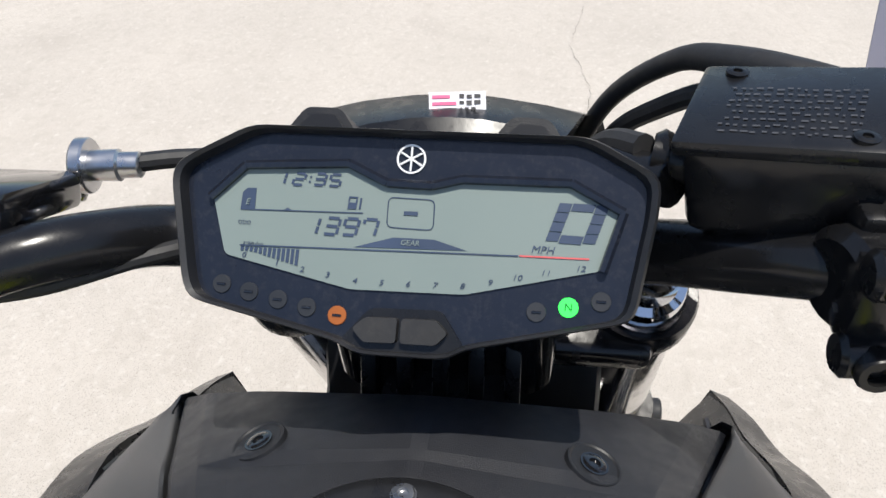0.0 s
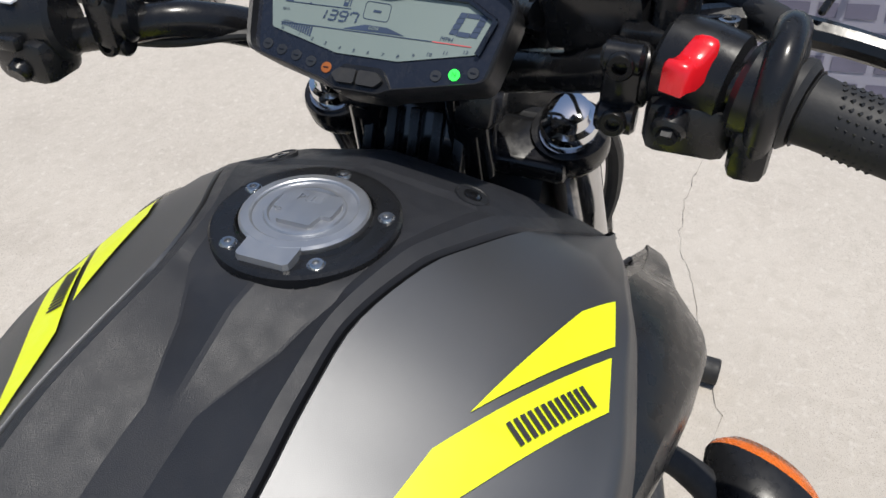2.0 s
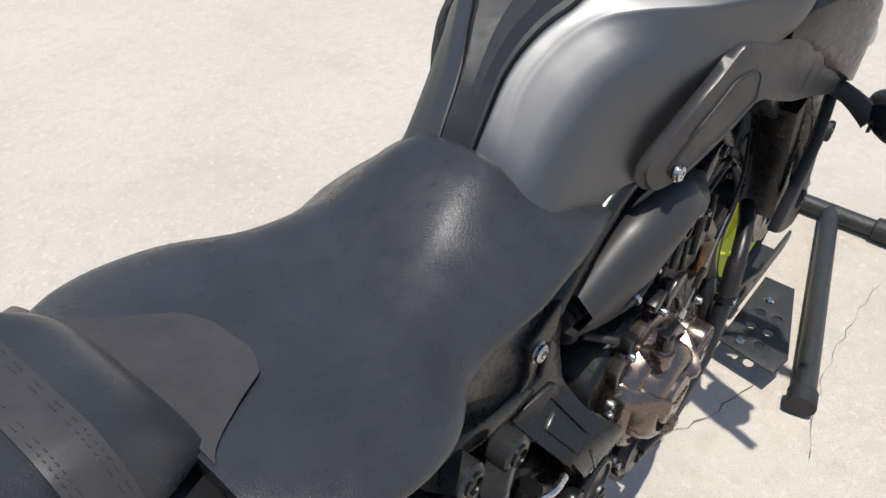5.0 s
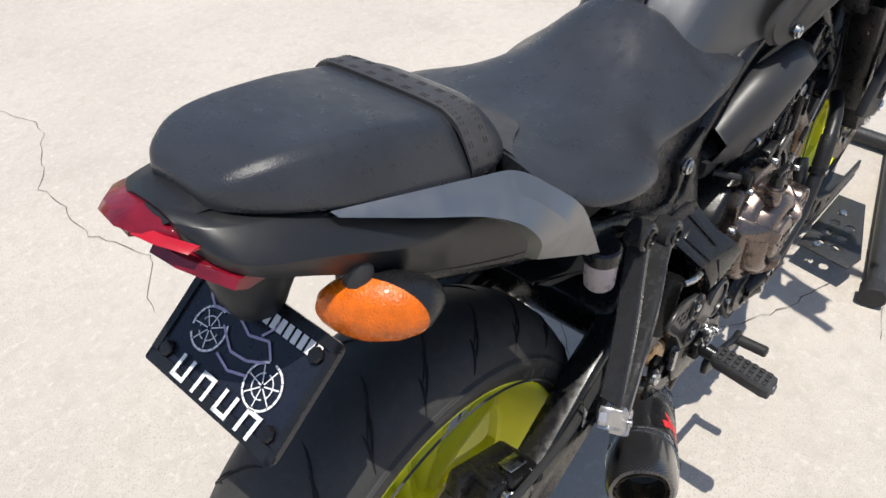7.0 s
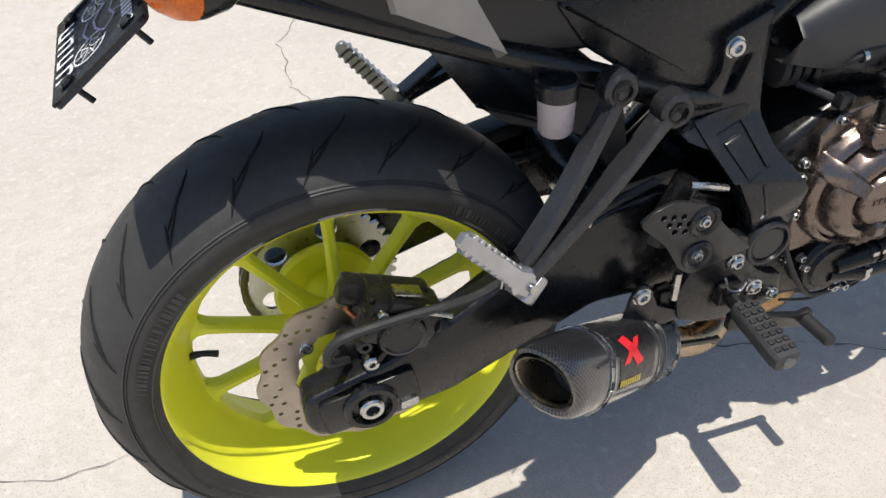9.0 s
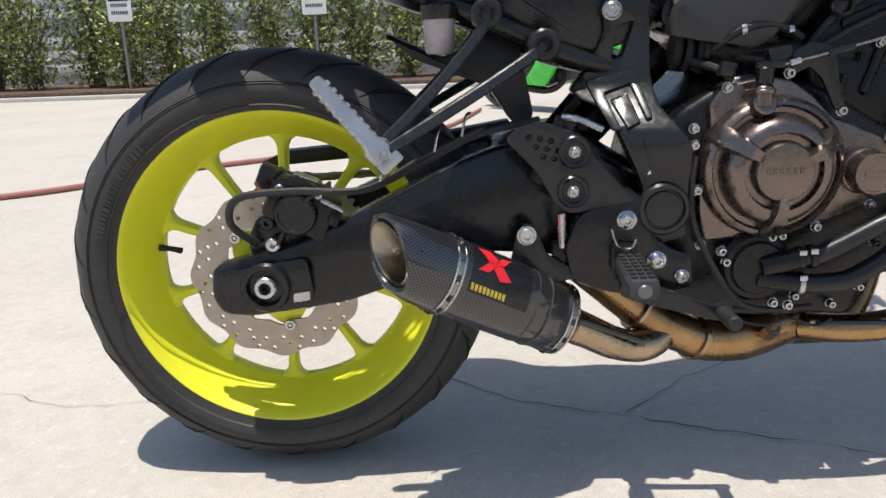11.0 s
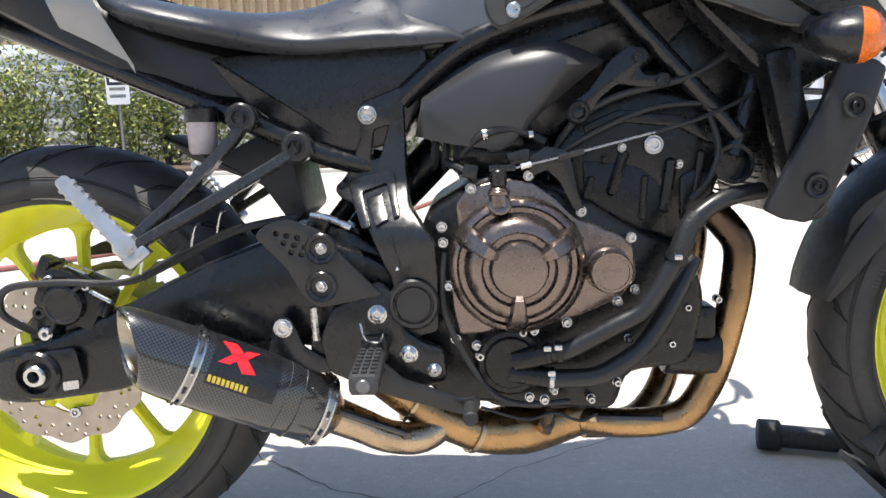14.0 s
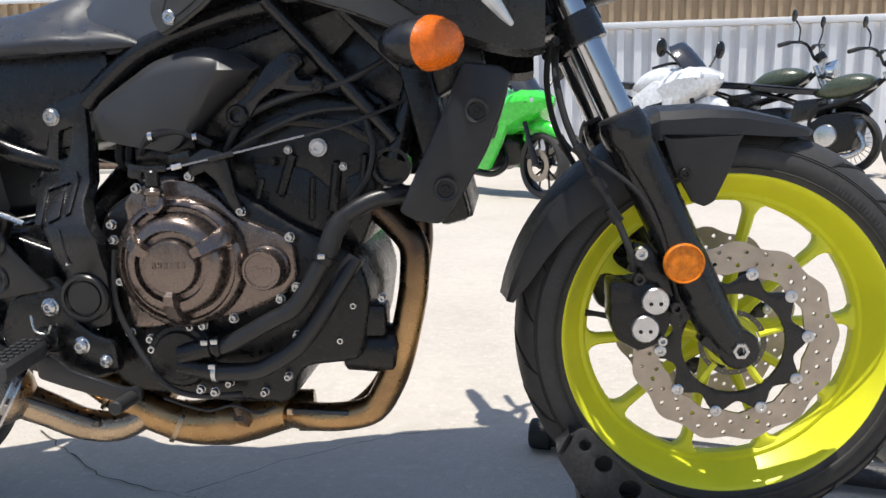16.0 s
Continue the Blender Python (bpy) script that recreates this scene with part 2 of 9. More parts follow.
def catmull(pts, n=6, closed=False):
    p = [Vector(q) for q in pts]
    out = []
    k = len(p)
    for i in range(k if closed else k - 1):
        a, b, c, d = (p[(i - 1) % k], p[i], p[(i + 1) % k], p[(i + 2) % k]) if closed else (p[max(i - 1, 0)], p[i], p[i + 1], p[min(i + 2, k - 1)])
        for j in range(n):
            t = j / n
            out.append(0.5 * ((2 * b) + (c - a) * t + (2 * a - 5 * b + 4 * c - d) * t * t + (3 * b - a - 3 * c + d) * t ** 3))
    if not closed:
        out.append(p[-1])
    return out


def loft(rings, closed=True, cap=True, bm=None):
    bm = bm or bmesh.new()
    vs = [[bm.verts.new(q) for q in r] for r in rings]
    n = len(vs[0])
    for a, b in zip(vs, vs[1:]):
        for i in range(n if closed else n - 1):
            j = (i + 1) % n
            try:
                bm.faces.new((a[i], a[j], b[j], b[i]))
            except ValueError:
                pass
    if cap and closed:
        for r in (vs[0], vs[-1]):
            try:
                bm.faces.new(r)
            except ValueError:
                pass
    return bm


def basis(axis):
    a = Vector(axis).normalized()
    u = a.cross(Vector((0, 0, 1)))
    if u.length < 1e-3:
        u = Vector((1, 0, 0))
    u.normalize()
    return a, u, a.cross(u)


def lathe(profile, c, axis=(0, 1, 0), seg=32, closed=False, bm=None):
    """profile: (radius, height along the axis)."""
    a, u, v = basis(axis)
    c = Vector(c)
    rings = [[c + a * h + (u * math.cos(t) + v * math.sin(t)) * max(r, 1e-5) for t in [2 * math.pi * i / seg for i in range(seg)]] for r, h in profile]
    if closed:
        rings.append(rings[0])
    return loft(rings, True, not closed, bm)


def cyl(p0, p1, r0, r1=None, seg=20, ch=0.0, bm=None):
    p0, p1 = Vector(p0), Vector(p1)
    r1 = r0 if r1 is None else r1
    h = (p1 - p0).length
    ch = min(ch, h * 0.45)
    prof = [(r0 - ch, 0), (r0, ch), (r1, h - ch), (r1 - ch, h)] if ch else [(r0, 0), (r1, h)]
    return lathe(prof, p0, p1 - p0, seg, bm=bm)


def tube(pts, r, seg=12, n=6, smooth=True, bm=None, cap=True, squash=None):
    path = catmull(pts, n) if smooth and len(pts) > 2 else [Vector(p) for p in pts]
    k = len(path)
    rads = [r] * k if not isinstance(r, (list, tuple)) else [float(np.interp(i / (k - 1) * (len(r) - 1), range(len(r)), r)) for i in range(k)]
    tang = [(path[min(i + 1, k - 1)] - path[max(i - 1, 0)]).normalized() for i in range(k)]
    _, u, _ = basis(tang[0])
    rings = []
    for p, t, rr in zip(path, tang, rads):
        u = (u - t * u.dot(t)).normalized()
        v = t.cross(u)
        rings.append([p + (u * math.cos(a) + v * math.sin(a)) * rr for a in [2 * math.pi * i / seg for i in range(seg)]])
    return loft(rings, True, cap, bm)


def box(c, s, bevel=0.003, rot=None, segs=2):
    bm = bmesh.new()
    bmesh.ops.create_cube(bm, size=1)
    bmesh.ops.scale(bm, vec=s, verts=bm.verts)
    if bevel:
        bmesh.ops.bevel(bm, geom=bm.edges[:], offset=bevel, segments=segs, affect='EDGES', profile=0.5)
    m = Matrix.Translation(c)
    if rot:
        m = m @ pose(0, 0, 0, *rot)
    bmesh.ops.transform(bm, matrix=m, verts=bm.verts)
    return bm


def plate(poly, y0, y1, bevel=0.003, holes=(), warp=None, segs=2):
    """A plate with the outline poly, in x and z, between two y planes; holes go through it."""
    bm = bmesh.new()
    edges = []
    for loop in (poly, *holes):
        vs = [bm.verts.new((x, y0, z)) for x, z in loop]
        edges += [bm.edges.new((a, b)) for a, b in zip(vs, vs[1:] + vs[:1])]
    if holes:
        bmesh.ops.triangle_fill(bm, edges=edges, use_beauty=True)
    else:
        bm.faces.new([v for v in bm.verts])
    ext = bmesh.ops.extrude_face_region(bm, geom=bm.faces[:])
    bmesh.ops.translate(bm, vec=(0, y1 - y0, 0), verts=[g for g in ext["geom"] if isinstance(g, bmesh.types.BMVert)])
    bmesh.ops.recalc_face_normals(bm, faces=bm.faces)
    if bevel:
        sharp = [e for e in bm.edges if len(e.link_faces) == 2 and e.calc_face_angle(0) > 0.5 and abs(e.verts[0].co.y - e.verts[1].co.y) < 1e-6]
        bmesh.ops.bevel(bm, geom=sharp, offset=bevel, segments=segs, affect='EDGES', profile=0.5)
    if warp:
        for v in bm.verts:
            v.co = warp(v.co)
    return bm


def round_poly(poly, r, n=4):
    """Rounds the corners of a 2D outline."""
    out = []
    k = len(poly)
    for i in range(k):
        p, a, b = Vector(poly[i]), Vector(poly[i - 1]), Vector(poly[(i + 1) % k])
        ra = min(r, (a - p).length * 0.45)
        rb = min(r, (b - p).length * 0.45)
        s, e = p + (a - p).normalized() * ra, p + (b - p).normalized() * rb
        for j in range(n + 1):
            t = j / n
            q = s * (1 - t) ** 2 + p * 2 * t * (1 - t) + e * t * t
            out.append((q.x, q.y))
    return out


def circle2(cx, cz, r, n=12, a0=0.0):
    return [(cx + r * math.cos(a0 + 2 * math.pi * i / n), cz + r * math.sin(a0 + 2 * math.pi * i / n)) for i in range(n)]


def join(*bms):
    out = bms[0]
    for b in bms[1:]:
        me = bpy.data.meshes.new("tmp")
        b.to_mesh(me)
        out.from_mesh(me)
        bpy.data.meshes.remove(me)
        b.free()
    return out


def socket_bolt(c, axis=(0, -1, 0), r=0.007, h=0.006, parent=None, material=None, name="bolt"):
    """A socket-head screw with a hex recess and a washer."""
    bm = lathe([(r * 1.2, -0.001), (r * 1.2, 0.0012), (r, 0.0012), (r, h * 0.8), (r * 0.85, h), (r * 0.5, h), (r * 0.45, h * 0.35), (0, h * 0.3)], c, axis, 16)
    return part(name, bm, material or STEEL, parent)


def text_mesh(body, size, depth=0.0004, shear=0.0, space=1.0):
    cu = bpy.data.curves.new("txt", 'FONT')
    cu.body, cu.size, cu.extrude, cu.shear, cu.space_character = body, size, depth, shear, space
    cu.align_x, cu.align_y = 'CENTER', 'CENTER'
    cu.resolution_u = 2
    ob = bpy.data.objects.new("txt", cu)
    me = bpy.data.meshes.new_from_object(ob)
    bpy.data.objects.remove(ob)
    bm = bmesh.new()
    bm.from_mesh(me)
    bpy.data.meshes.remove(me)
    return bm


def place(bm, m):
    bmesh.ops.transform(bm, matrix=m, verts=bm.verts)
    return bm

# ---------------------------------------------------------------- ground
def ground_sheet():
    bm = bmesh.new()
    xs = [-400, -60, -12, -4] + [-2 + 0.1 * i for i in range(56)] + [5, 12, 60, 400]
    ys = [-400, -60, -12, -4] + [-2 + 0.1 * i for i in range(46)] + [4, 6, 10, 60, 400]
    g = [[bm.verts.new((x, y, 0.0022 * noise.noise((x * 1.7, y * 1.7, 0)) - 0.0012 if -2 < x < 3.6 and -2 < y < 2.6 else -0.0012)) for y in ys] for x in xs]
    for i in range(len(xs) - 1):
        for j in range(len(ys) - 1):
            bm.faces.new((g[i][j], g[i + 1][j], g[i + 1][j + 1], g[i][j + 1]))
    return bm


ground = tagged(part("ground", ground_sheet(), CONCRETE), "pale beige concrete yard with hairline cracks and stains", "ground", kind="structure")

# ---------------------------------------------------------------- the motorcycle
BIKE = tagged(new("motorcycle"), "matt grey and black naked motorcycle with fluorescent yellow wheels", "motorcycle")
BIKE.matrix_basis = pose(0, -0.015, 0, -1, 0, 1)
YC = 0.004          # centre of the tank and seat

# stations of the fuel tank: x, then (half width, height) from the centre line outwards and down
TANK = [
    (0.470, [(0, 0.815), (0.020, 0.812), (0.044, 0.800), (0.070, 0.780), (0.088, 0.757), (0.092, 0.735)]),
    (0.500, [(0, 0.852), (0.021, 0.849), (0.046, 0.837), (0.078, 0.812), (0.098, 0.778), (0.104, 0.736)]),
    (0.545, [(0, 0.894), (0.0250, 0.890), (0.046, 0.881), (0.084, 0.850), (0.104, 0.800), (0.110, 0.738)]),
    (0.590, [(0, 0.926), (0.0410, 0.921), (0.062, 0.912), (0.094, 0.884), (0.110, 0.826), (0.116, 0.745)]),
    (0.622, [(0, 0.944), (0.0570, 0.938), (0.079, 0.928), (0.108, 0.900), (0.121, 0.842), (0.126, 0.760)]),
    (0.650, [(0, 0.957), (0.0625, 0.952), (0.103, 0.935), (0.1185, 0.903), (0.134, 0.860), (0.134, 0.785)]),
    (0.695, [(0, 0.974), (0.0665, 0.968), (0.144, 0.936), (0.1485, 0.905), (0.157, 0.872), (0.148, 0.820)]),
    (0.740, [(0, 0.988), (0.0665, 0.982), (0.175, 0.9365), (0.1775, 0.908), (0.1800, 0.888), (0.166, 0.855)]),
    (0.785, [(0, 0.998), (0.0625, 0.993), (0.196, 0.933), (0.203, 0.908), (0.198, 0.888), (0.185, 0.872)]),
    (0.830, [(0, 1.004), (0.0610, 1.000), (0.199, 0.940), (0.207, 0.920), (0.202, 0.900), (0.188, 0.888)]),
    (0.885, [(0, 1.0065), (0.074, 0.9975), (0.190, 0.947), (0.198, 0.932), (0.194, 0.914), (0.180, 0.904)]),
    (0.925, [(0, 1.0035), (0.094, 0.987), (0.184, 0.949), (0.190, 0.936), (0.184, 0.920), (0.171, 0.910)]),
    (0.955, [(0, 0.999), (0.109, 0.9755), (0.176, 0.946), (0.181, 0.936), (0.176, 0.920), (0.164, 0.910)]),
    (0.990, [(0, 0.990), (0.1255, 0.9510), (0.169, 0.934), (0.174, 0.924), (0.169, 0.910), (0.158, 0.901)]),
    (1.025, [(0, 0.985), (0.1425, 0.9255), (0.161, 0.919), (0.165, 0.910), (0.161, 0.897), (0.150, 0.889)]),
    (1.048, [(0, 0.975), (0.153, 0.909), (0.155, 0.908), (0.157, 0.902), (0.154, 0.892), (0.144, 0.885)]),
]


def tank_section(x):
    """Half section at x: points from the centre line outwards, interpolated smoothly between stations."""
    xs = [s[0] for s in TANK]
    x = min(max(x, xs[0]), xs[-1])
    i = max(0, min(len(xs) - 2, int(np.searchsorted(xs, x, side="right")) - 1))
    t = (x - xs[i]) / (xs[i + 1] - xs[i])
    out = []
    for k in range(6):
        p = [Vector(TANK[max(0, min(len(TANK) - 1, i + d))][1][k]) for d in (-1, 0, 1, 2)]
        m1 = (p[2] - p[0]) * 0.5
        m2 = (p[3] - p[1]) * 0.5
        out.append(p[1] * (2 * t ** 3 - 3 * t * t + 1) + m1 * (t ** 3 - 2 * t * t + t) + p[2] * (3 * t * t - 2 * t ** 3) + m2 * (t ** 3 - t * t))
    return out


def strip_shift(x):
    """Sideways drift of the spine cover against the tank's centre line."""
    def ease(t):
        t = max(0.0, min(1.0, t))
        return t * t * (3 - 2 * t)
    return 0.0158 * ease((x - 0.48) / 0.12) * (1 - ease((x - 0.68) / 0.22))


def crown(x):
    """Swell of the upper face: flat towards the seat, rounder at the front."""
    return float(np.interp(x, [0.68, 0.74, 0.80], [0.0012, 0.0030, 0.0060]))


def shoulder_drop(x, t):
    """How much lower the left shoulder sits than the right one; t: from the spine's edge (0) to the shoulder (1)."""
    k = float(np.interp(x, [0.66, 0.76, 0.95, 1.03], [0.0, 1.0, 1.0, 0.25]))
    return 0.020 * k * max(0.0, min(1.0, t)) ** 0.7


def tank_top(x, y):
    """Height of the upper tank surface at x and half width |y|."""
    s = tank_section(x)
    edge = s[1].x + math.copysign(strip_shift(x), y)
    a = abs(y)
    t = max(0.0, min(1.0, (a - edge) / (s[2].x - edge)))
    return s[1].y + (s[2].y - s[1].y) * t + crown(x) * math.sin(math.pi * t) - (shoulder_drop(x, t) if y > 0 else 0)


def tank_side(sign):
    rings = []
    for i in range(49):
        x = TANK[0][0] + (TANK[-1][0] - TANK[0][0]) * i / 48
        s = tank_section(x)
        a, b, c, d, e = s[1:]
        line = [a + Vector((0.0005, -0.009)), a + Vector((0.0012, -0.001)), a + Vector((0.003, 0.0008))]
        for t in (0.2, 0.45, 0.7, 0.88):
            line.append(a.lerp(b, t) + Vector((0, crown(x) * math.sin(math.pi * t))))
        line += [b.lerp(a, 0.05), b.lerp(a, 0.015), b.lerp(c, 0.08), b.lerp(c, 0.25), b.lerp(c, 0.6), c, c.lerp(d, 0.2), c.lerp(d, 0.6), d, d.lerp(e, 0.5), e, e + Vector((-0.012, 0))]
        # near the seat the shoulder follows the spine's drift, further forward it does not
        k = max(0.0, min(1.0, (0.70 - x) / 0.07))
        wgt = [k + (1 - k) * q for q in (1, 1, 1, 0.8, 0.55, 0.3, 0.12, 0, 0)] + [k, 0.8 * k, 0.5 * k, 0.2 * k]
        wgt += [0] * (len(line) - len(wgt))
        if sign > 0:
            line = [p - Vector((0, shoulder_drop(x, (p.x - a.x) / (b.x - a.x) if i < 9 else 1))) for i, p in enumerate(line)]
        rings.append([Vector((x, YC + sign * p.x + f * strip_shift(x), p.y)) for p, f in zip(line, wgt)])
    bm = loft(rings, closed=False, cap=False)
    # front edge turned in, for thickness
    last = rings[-1]
    loft([last, [p + Vector((0.006, -sign * 0.004, -0.004)) for p in last], [p + Vector((0.004, -sign * 0.014, -0.012)) for p in last]], False, False, bm)
    return bm


for sgn, side in ((-1, "right"), (1, "left")):
    tank_cover = part("tank_side_cover", tank_side(sgn), GREY, BIKE, "matt grey metallic tank side cover", angle=0.9)
    # decal panels lying on the upper face
    polys = ([(0.7185, 0.0965), (0.789, 0.115), (0.891, 0.180), (0.857, 0.186)], [(0.8137, 0.125), (0.908, 0.158), (0.934, 0.173), (0.900, 0.180)])
    if sgn > 0:
        polys = ([(0.7185, 0.0900), (0.789, 0.110), (0.876, 0.173), (0.842, 0.179)], [(0.8137, 0.121), (0.902, 0.138), (0.944, 0.164), (0.885, 0.173)])
    for poly in polys:
        bm = bmesh.new()
        a, b, c, d = [Vector(p) for p in poly]
        nu, nv = 20, 8
        grid = []
        for i in range(nu + 1):
            row = []
            for j in range(nv + 1):
                u, v = i / nu, j / nv
                q = (a.lerp(d, u)).lerp(a.lerp(b, min(1, u / 0.55)) if u < 0.55 else b.lerp(c, (u - 0.55) / 0.45), v)
                row.append(bm.verts.new((q.x, YC + sgn * q.y, tank_top(q.x, sgn * q.y) + (0.0018 if sgn > 0 else 0.0010))))
            grid.append(row)
        for i in range(nu):
            for j in range(nv):
                bm.faces.new((grid[i][j], grid[i + 1][j], grid[i + 1][j + 1], grid[i][j + 1]))
        part("decal", bm, DECAL, tank_cover, "fluorescent yellow decal")


def on_tank(x, y, lift=0.0025):
    return Vector((x, y, tank_top(x, y - YC) + lift))


def lettering_bars(p0, p1, up, count, gap=0.28, slant=0.15, bm=None):
    """A word drawn as upright bars on the tank between two plan points; up: the letters' height in plan."""
    bm = bm or bmesh.new()
    p0, p1, up = Vector(p0), Vector(p1), Vector(up)
    for i in range(count):
        for f0, f1, lo, hi in ((0.0, 0.30, 0, 1), (0.50, 0.80, 0, 1)):
            q = []
            for f, h in ((f0, lo), (f1, lo), (f1, hi), (f0, hi)):
                w = p0.lerp(p1, (i + f) / count) + up * h + (p1 - p0) * (slant * h / count)
                q.append(bm.verts.new(on_tank(w.x, w.y)))
            bm.faces.new(q)
    return bm


right_cover = [o for o in BIKE.children if o.name.startswith("tank_side_cover")][0]
part("lettering", lettering_bars((0.8113, -0.1478), (0.8564, -0.1770), (0.0050, 0.0105), 6), INK, right_cover, "black lettering drawn as bars")["kind"] = "stuff"
left_cover = [o for o in BIKE.children if o.name.startswith("tank_side_cover")][1]
part("lettering", lettering_bars((0.8500, 0.1735), (0.8060, 0.1440), (0.0050, -0.0105), 6), INK, left_cover, "black lettering drawn as bars")["kind"] = "stuff"


def warning_label():
    outs = []
    for k, (v0, v1, m) in enumerate(((0.0035, 0.0068, ORANGE_P), (0.0068, 0.0140, INK))):
        bm = bmesh.new()
        rows = []
        for i in range(13):
            x = 0.636 + 0.066 * i / 12
            s = tank_section(x)
            row = []
            for v in (v0, v1):
                row.append(bm.verts.new(on_tank(x, YC + s[1].x + v + strip_shift(x), 0.0025)))
            rows.append(row)
        for a, b in zip(rows, rows[1:]):
            bm.faces.new((a[0], b[0], b[1], a[1]))
        outs.append((bm, m))
    lab = part("warning_label", outs[0][0], outs[0][1], left_cover, "orange and black warning label")
    part("warning_label", outs[1][0], outs[1][1], left_cover)
    bm = bmesh.new()
    rnd = random.Random(4)
    for r in range(3):
        x = 0.639
        while x < 0.698:
            w = rnd.uniform(0.002, 0.005)
            s = tank_section(x)
            y = YC + s[1].x + 0.0076 + r * 0.0021 + strip_shift(x)
            bm.faces.new([bm.verts.new(on_tank(a, b, 0.0036)) for a, b in ((x, y), (x + w, y), (x + w, y + 0.0011), (x, y + 0.0011))])
            x += w + rnd.uniform(0.001, 0.002)
    part("print", bm, WHITE, left_cover)["kind"] = "stuff"


warning_label()


def centre_cover():
    """The black textured cover along the tank's spine, with its raised facets and the ring for the filler."""
    rings = []
    for i in range(97):
        x = TANK[0][0] - 0.004 + (0.955 - TANK[0][0] + 0.004) * i / 96
        s = tank_section(x)
        w, zc, ze = s[1].x - 0.0012, s[0].y, s[1].y
        crown = float(np.interp(x, [0.88, 0.955], [3.0, 1.5]))
        # two valleys start beside the filler and meet behind it; from there one channel runs on to the seat
        k = max(0.0, min(1.0, (x - 0.762) / 0.075))
        ch = 0.0135 * max(0.0, min(1.0, (0.846 - x) / 0.040)) * max(0.0, min(1.0, (x - 0.52) / 0.09))
        ridge = ch * (1 - min(1.0, k / 0.72))
        line = []
        for f, dz in ((1, -0.010), (1, -0.001), (0.975, 0.0020), (0.86, 0.0035), (0.22 + 0.52 * k, -ch), (0.20 + 0.50 * k, -ch), (0.03, -ridge), (0, -ridge)):
            line.append((f * w, zc + (ze - zc) * f ** crown + dz))
        yc = YC + strip_shift(x)
        rings.append([Vector((x, yc + p, z)) for p, z in line] + [Vector((x, yc - p, z)) for p, z in reversed(line[:-1])])
    # the front apron in front of the filler, sloping down to the steering head
    for u in (0.12, 0.25, 0.38, 0.52, 0.68, 0.84, 0.97, 1.0):
        line = []
        for f, dz in ((1, -0.010), (1, -0.001), (0.975, 0.0012), (0.86, 0.0030), (0.62, 0.002), (0.50, 0.001), (0.03, 0.0), (0, 0.0)):
            zc, ze = 0.999 - 0.015 * u * u, 0.9755 - 0.0665 * u
            drop = 0.012 if u == 1.0 else 0.0
            line.append((0.955 + (0.045 + 0.048 * f ** 1.4) * u, f * (0.1078 + 0.044 * u), zc + (ze - zc) * f ** 1.5 + dz - drop))
        rings.append([Vector((x, YC + p, z)) for x, p, z in line] + [Vector((x, YC - p, z)) for x, p, z in reversed(line[:-1])])
    return loft(rings, closed=False, cap=False)


spine = part("tank_centre_cover", centre_cover(), SPINE, BIKE, "black textured plastic tank spine cover", angle=0.16)
for sy in (1, -1):
    c = Vector((0.9695, YC + sy * 0.0705, 0.9830))
    part("bolt_recess", lathe([(0.0124, -0.0012), (0.0118, 0.0012), (0.0110, 0.0012), (0.0102, 0.0006), (0, 0.0004)], c, (0.24, 0.34 * sy, 1), 24), PLASTIC, spine)
    socket_bolt(c, (0.24, 0.34 * sy, 1), 0.0052, 0.0016, spine, GLOSS)


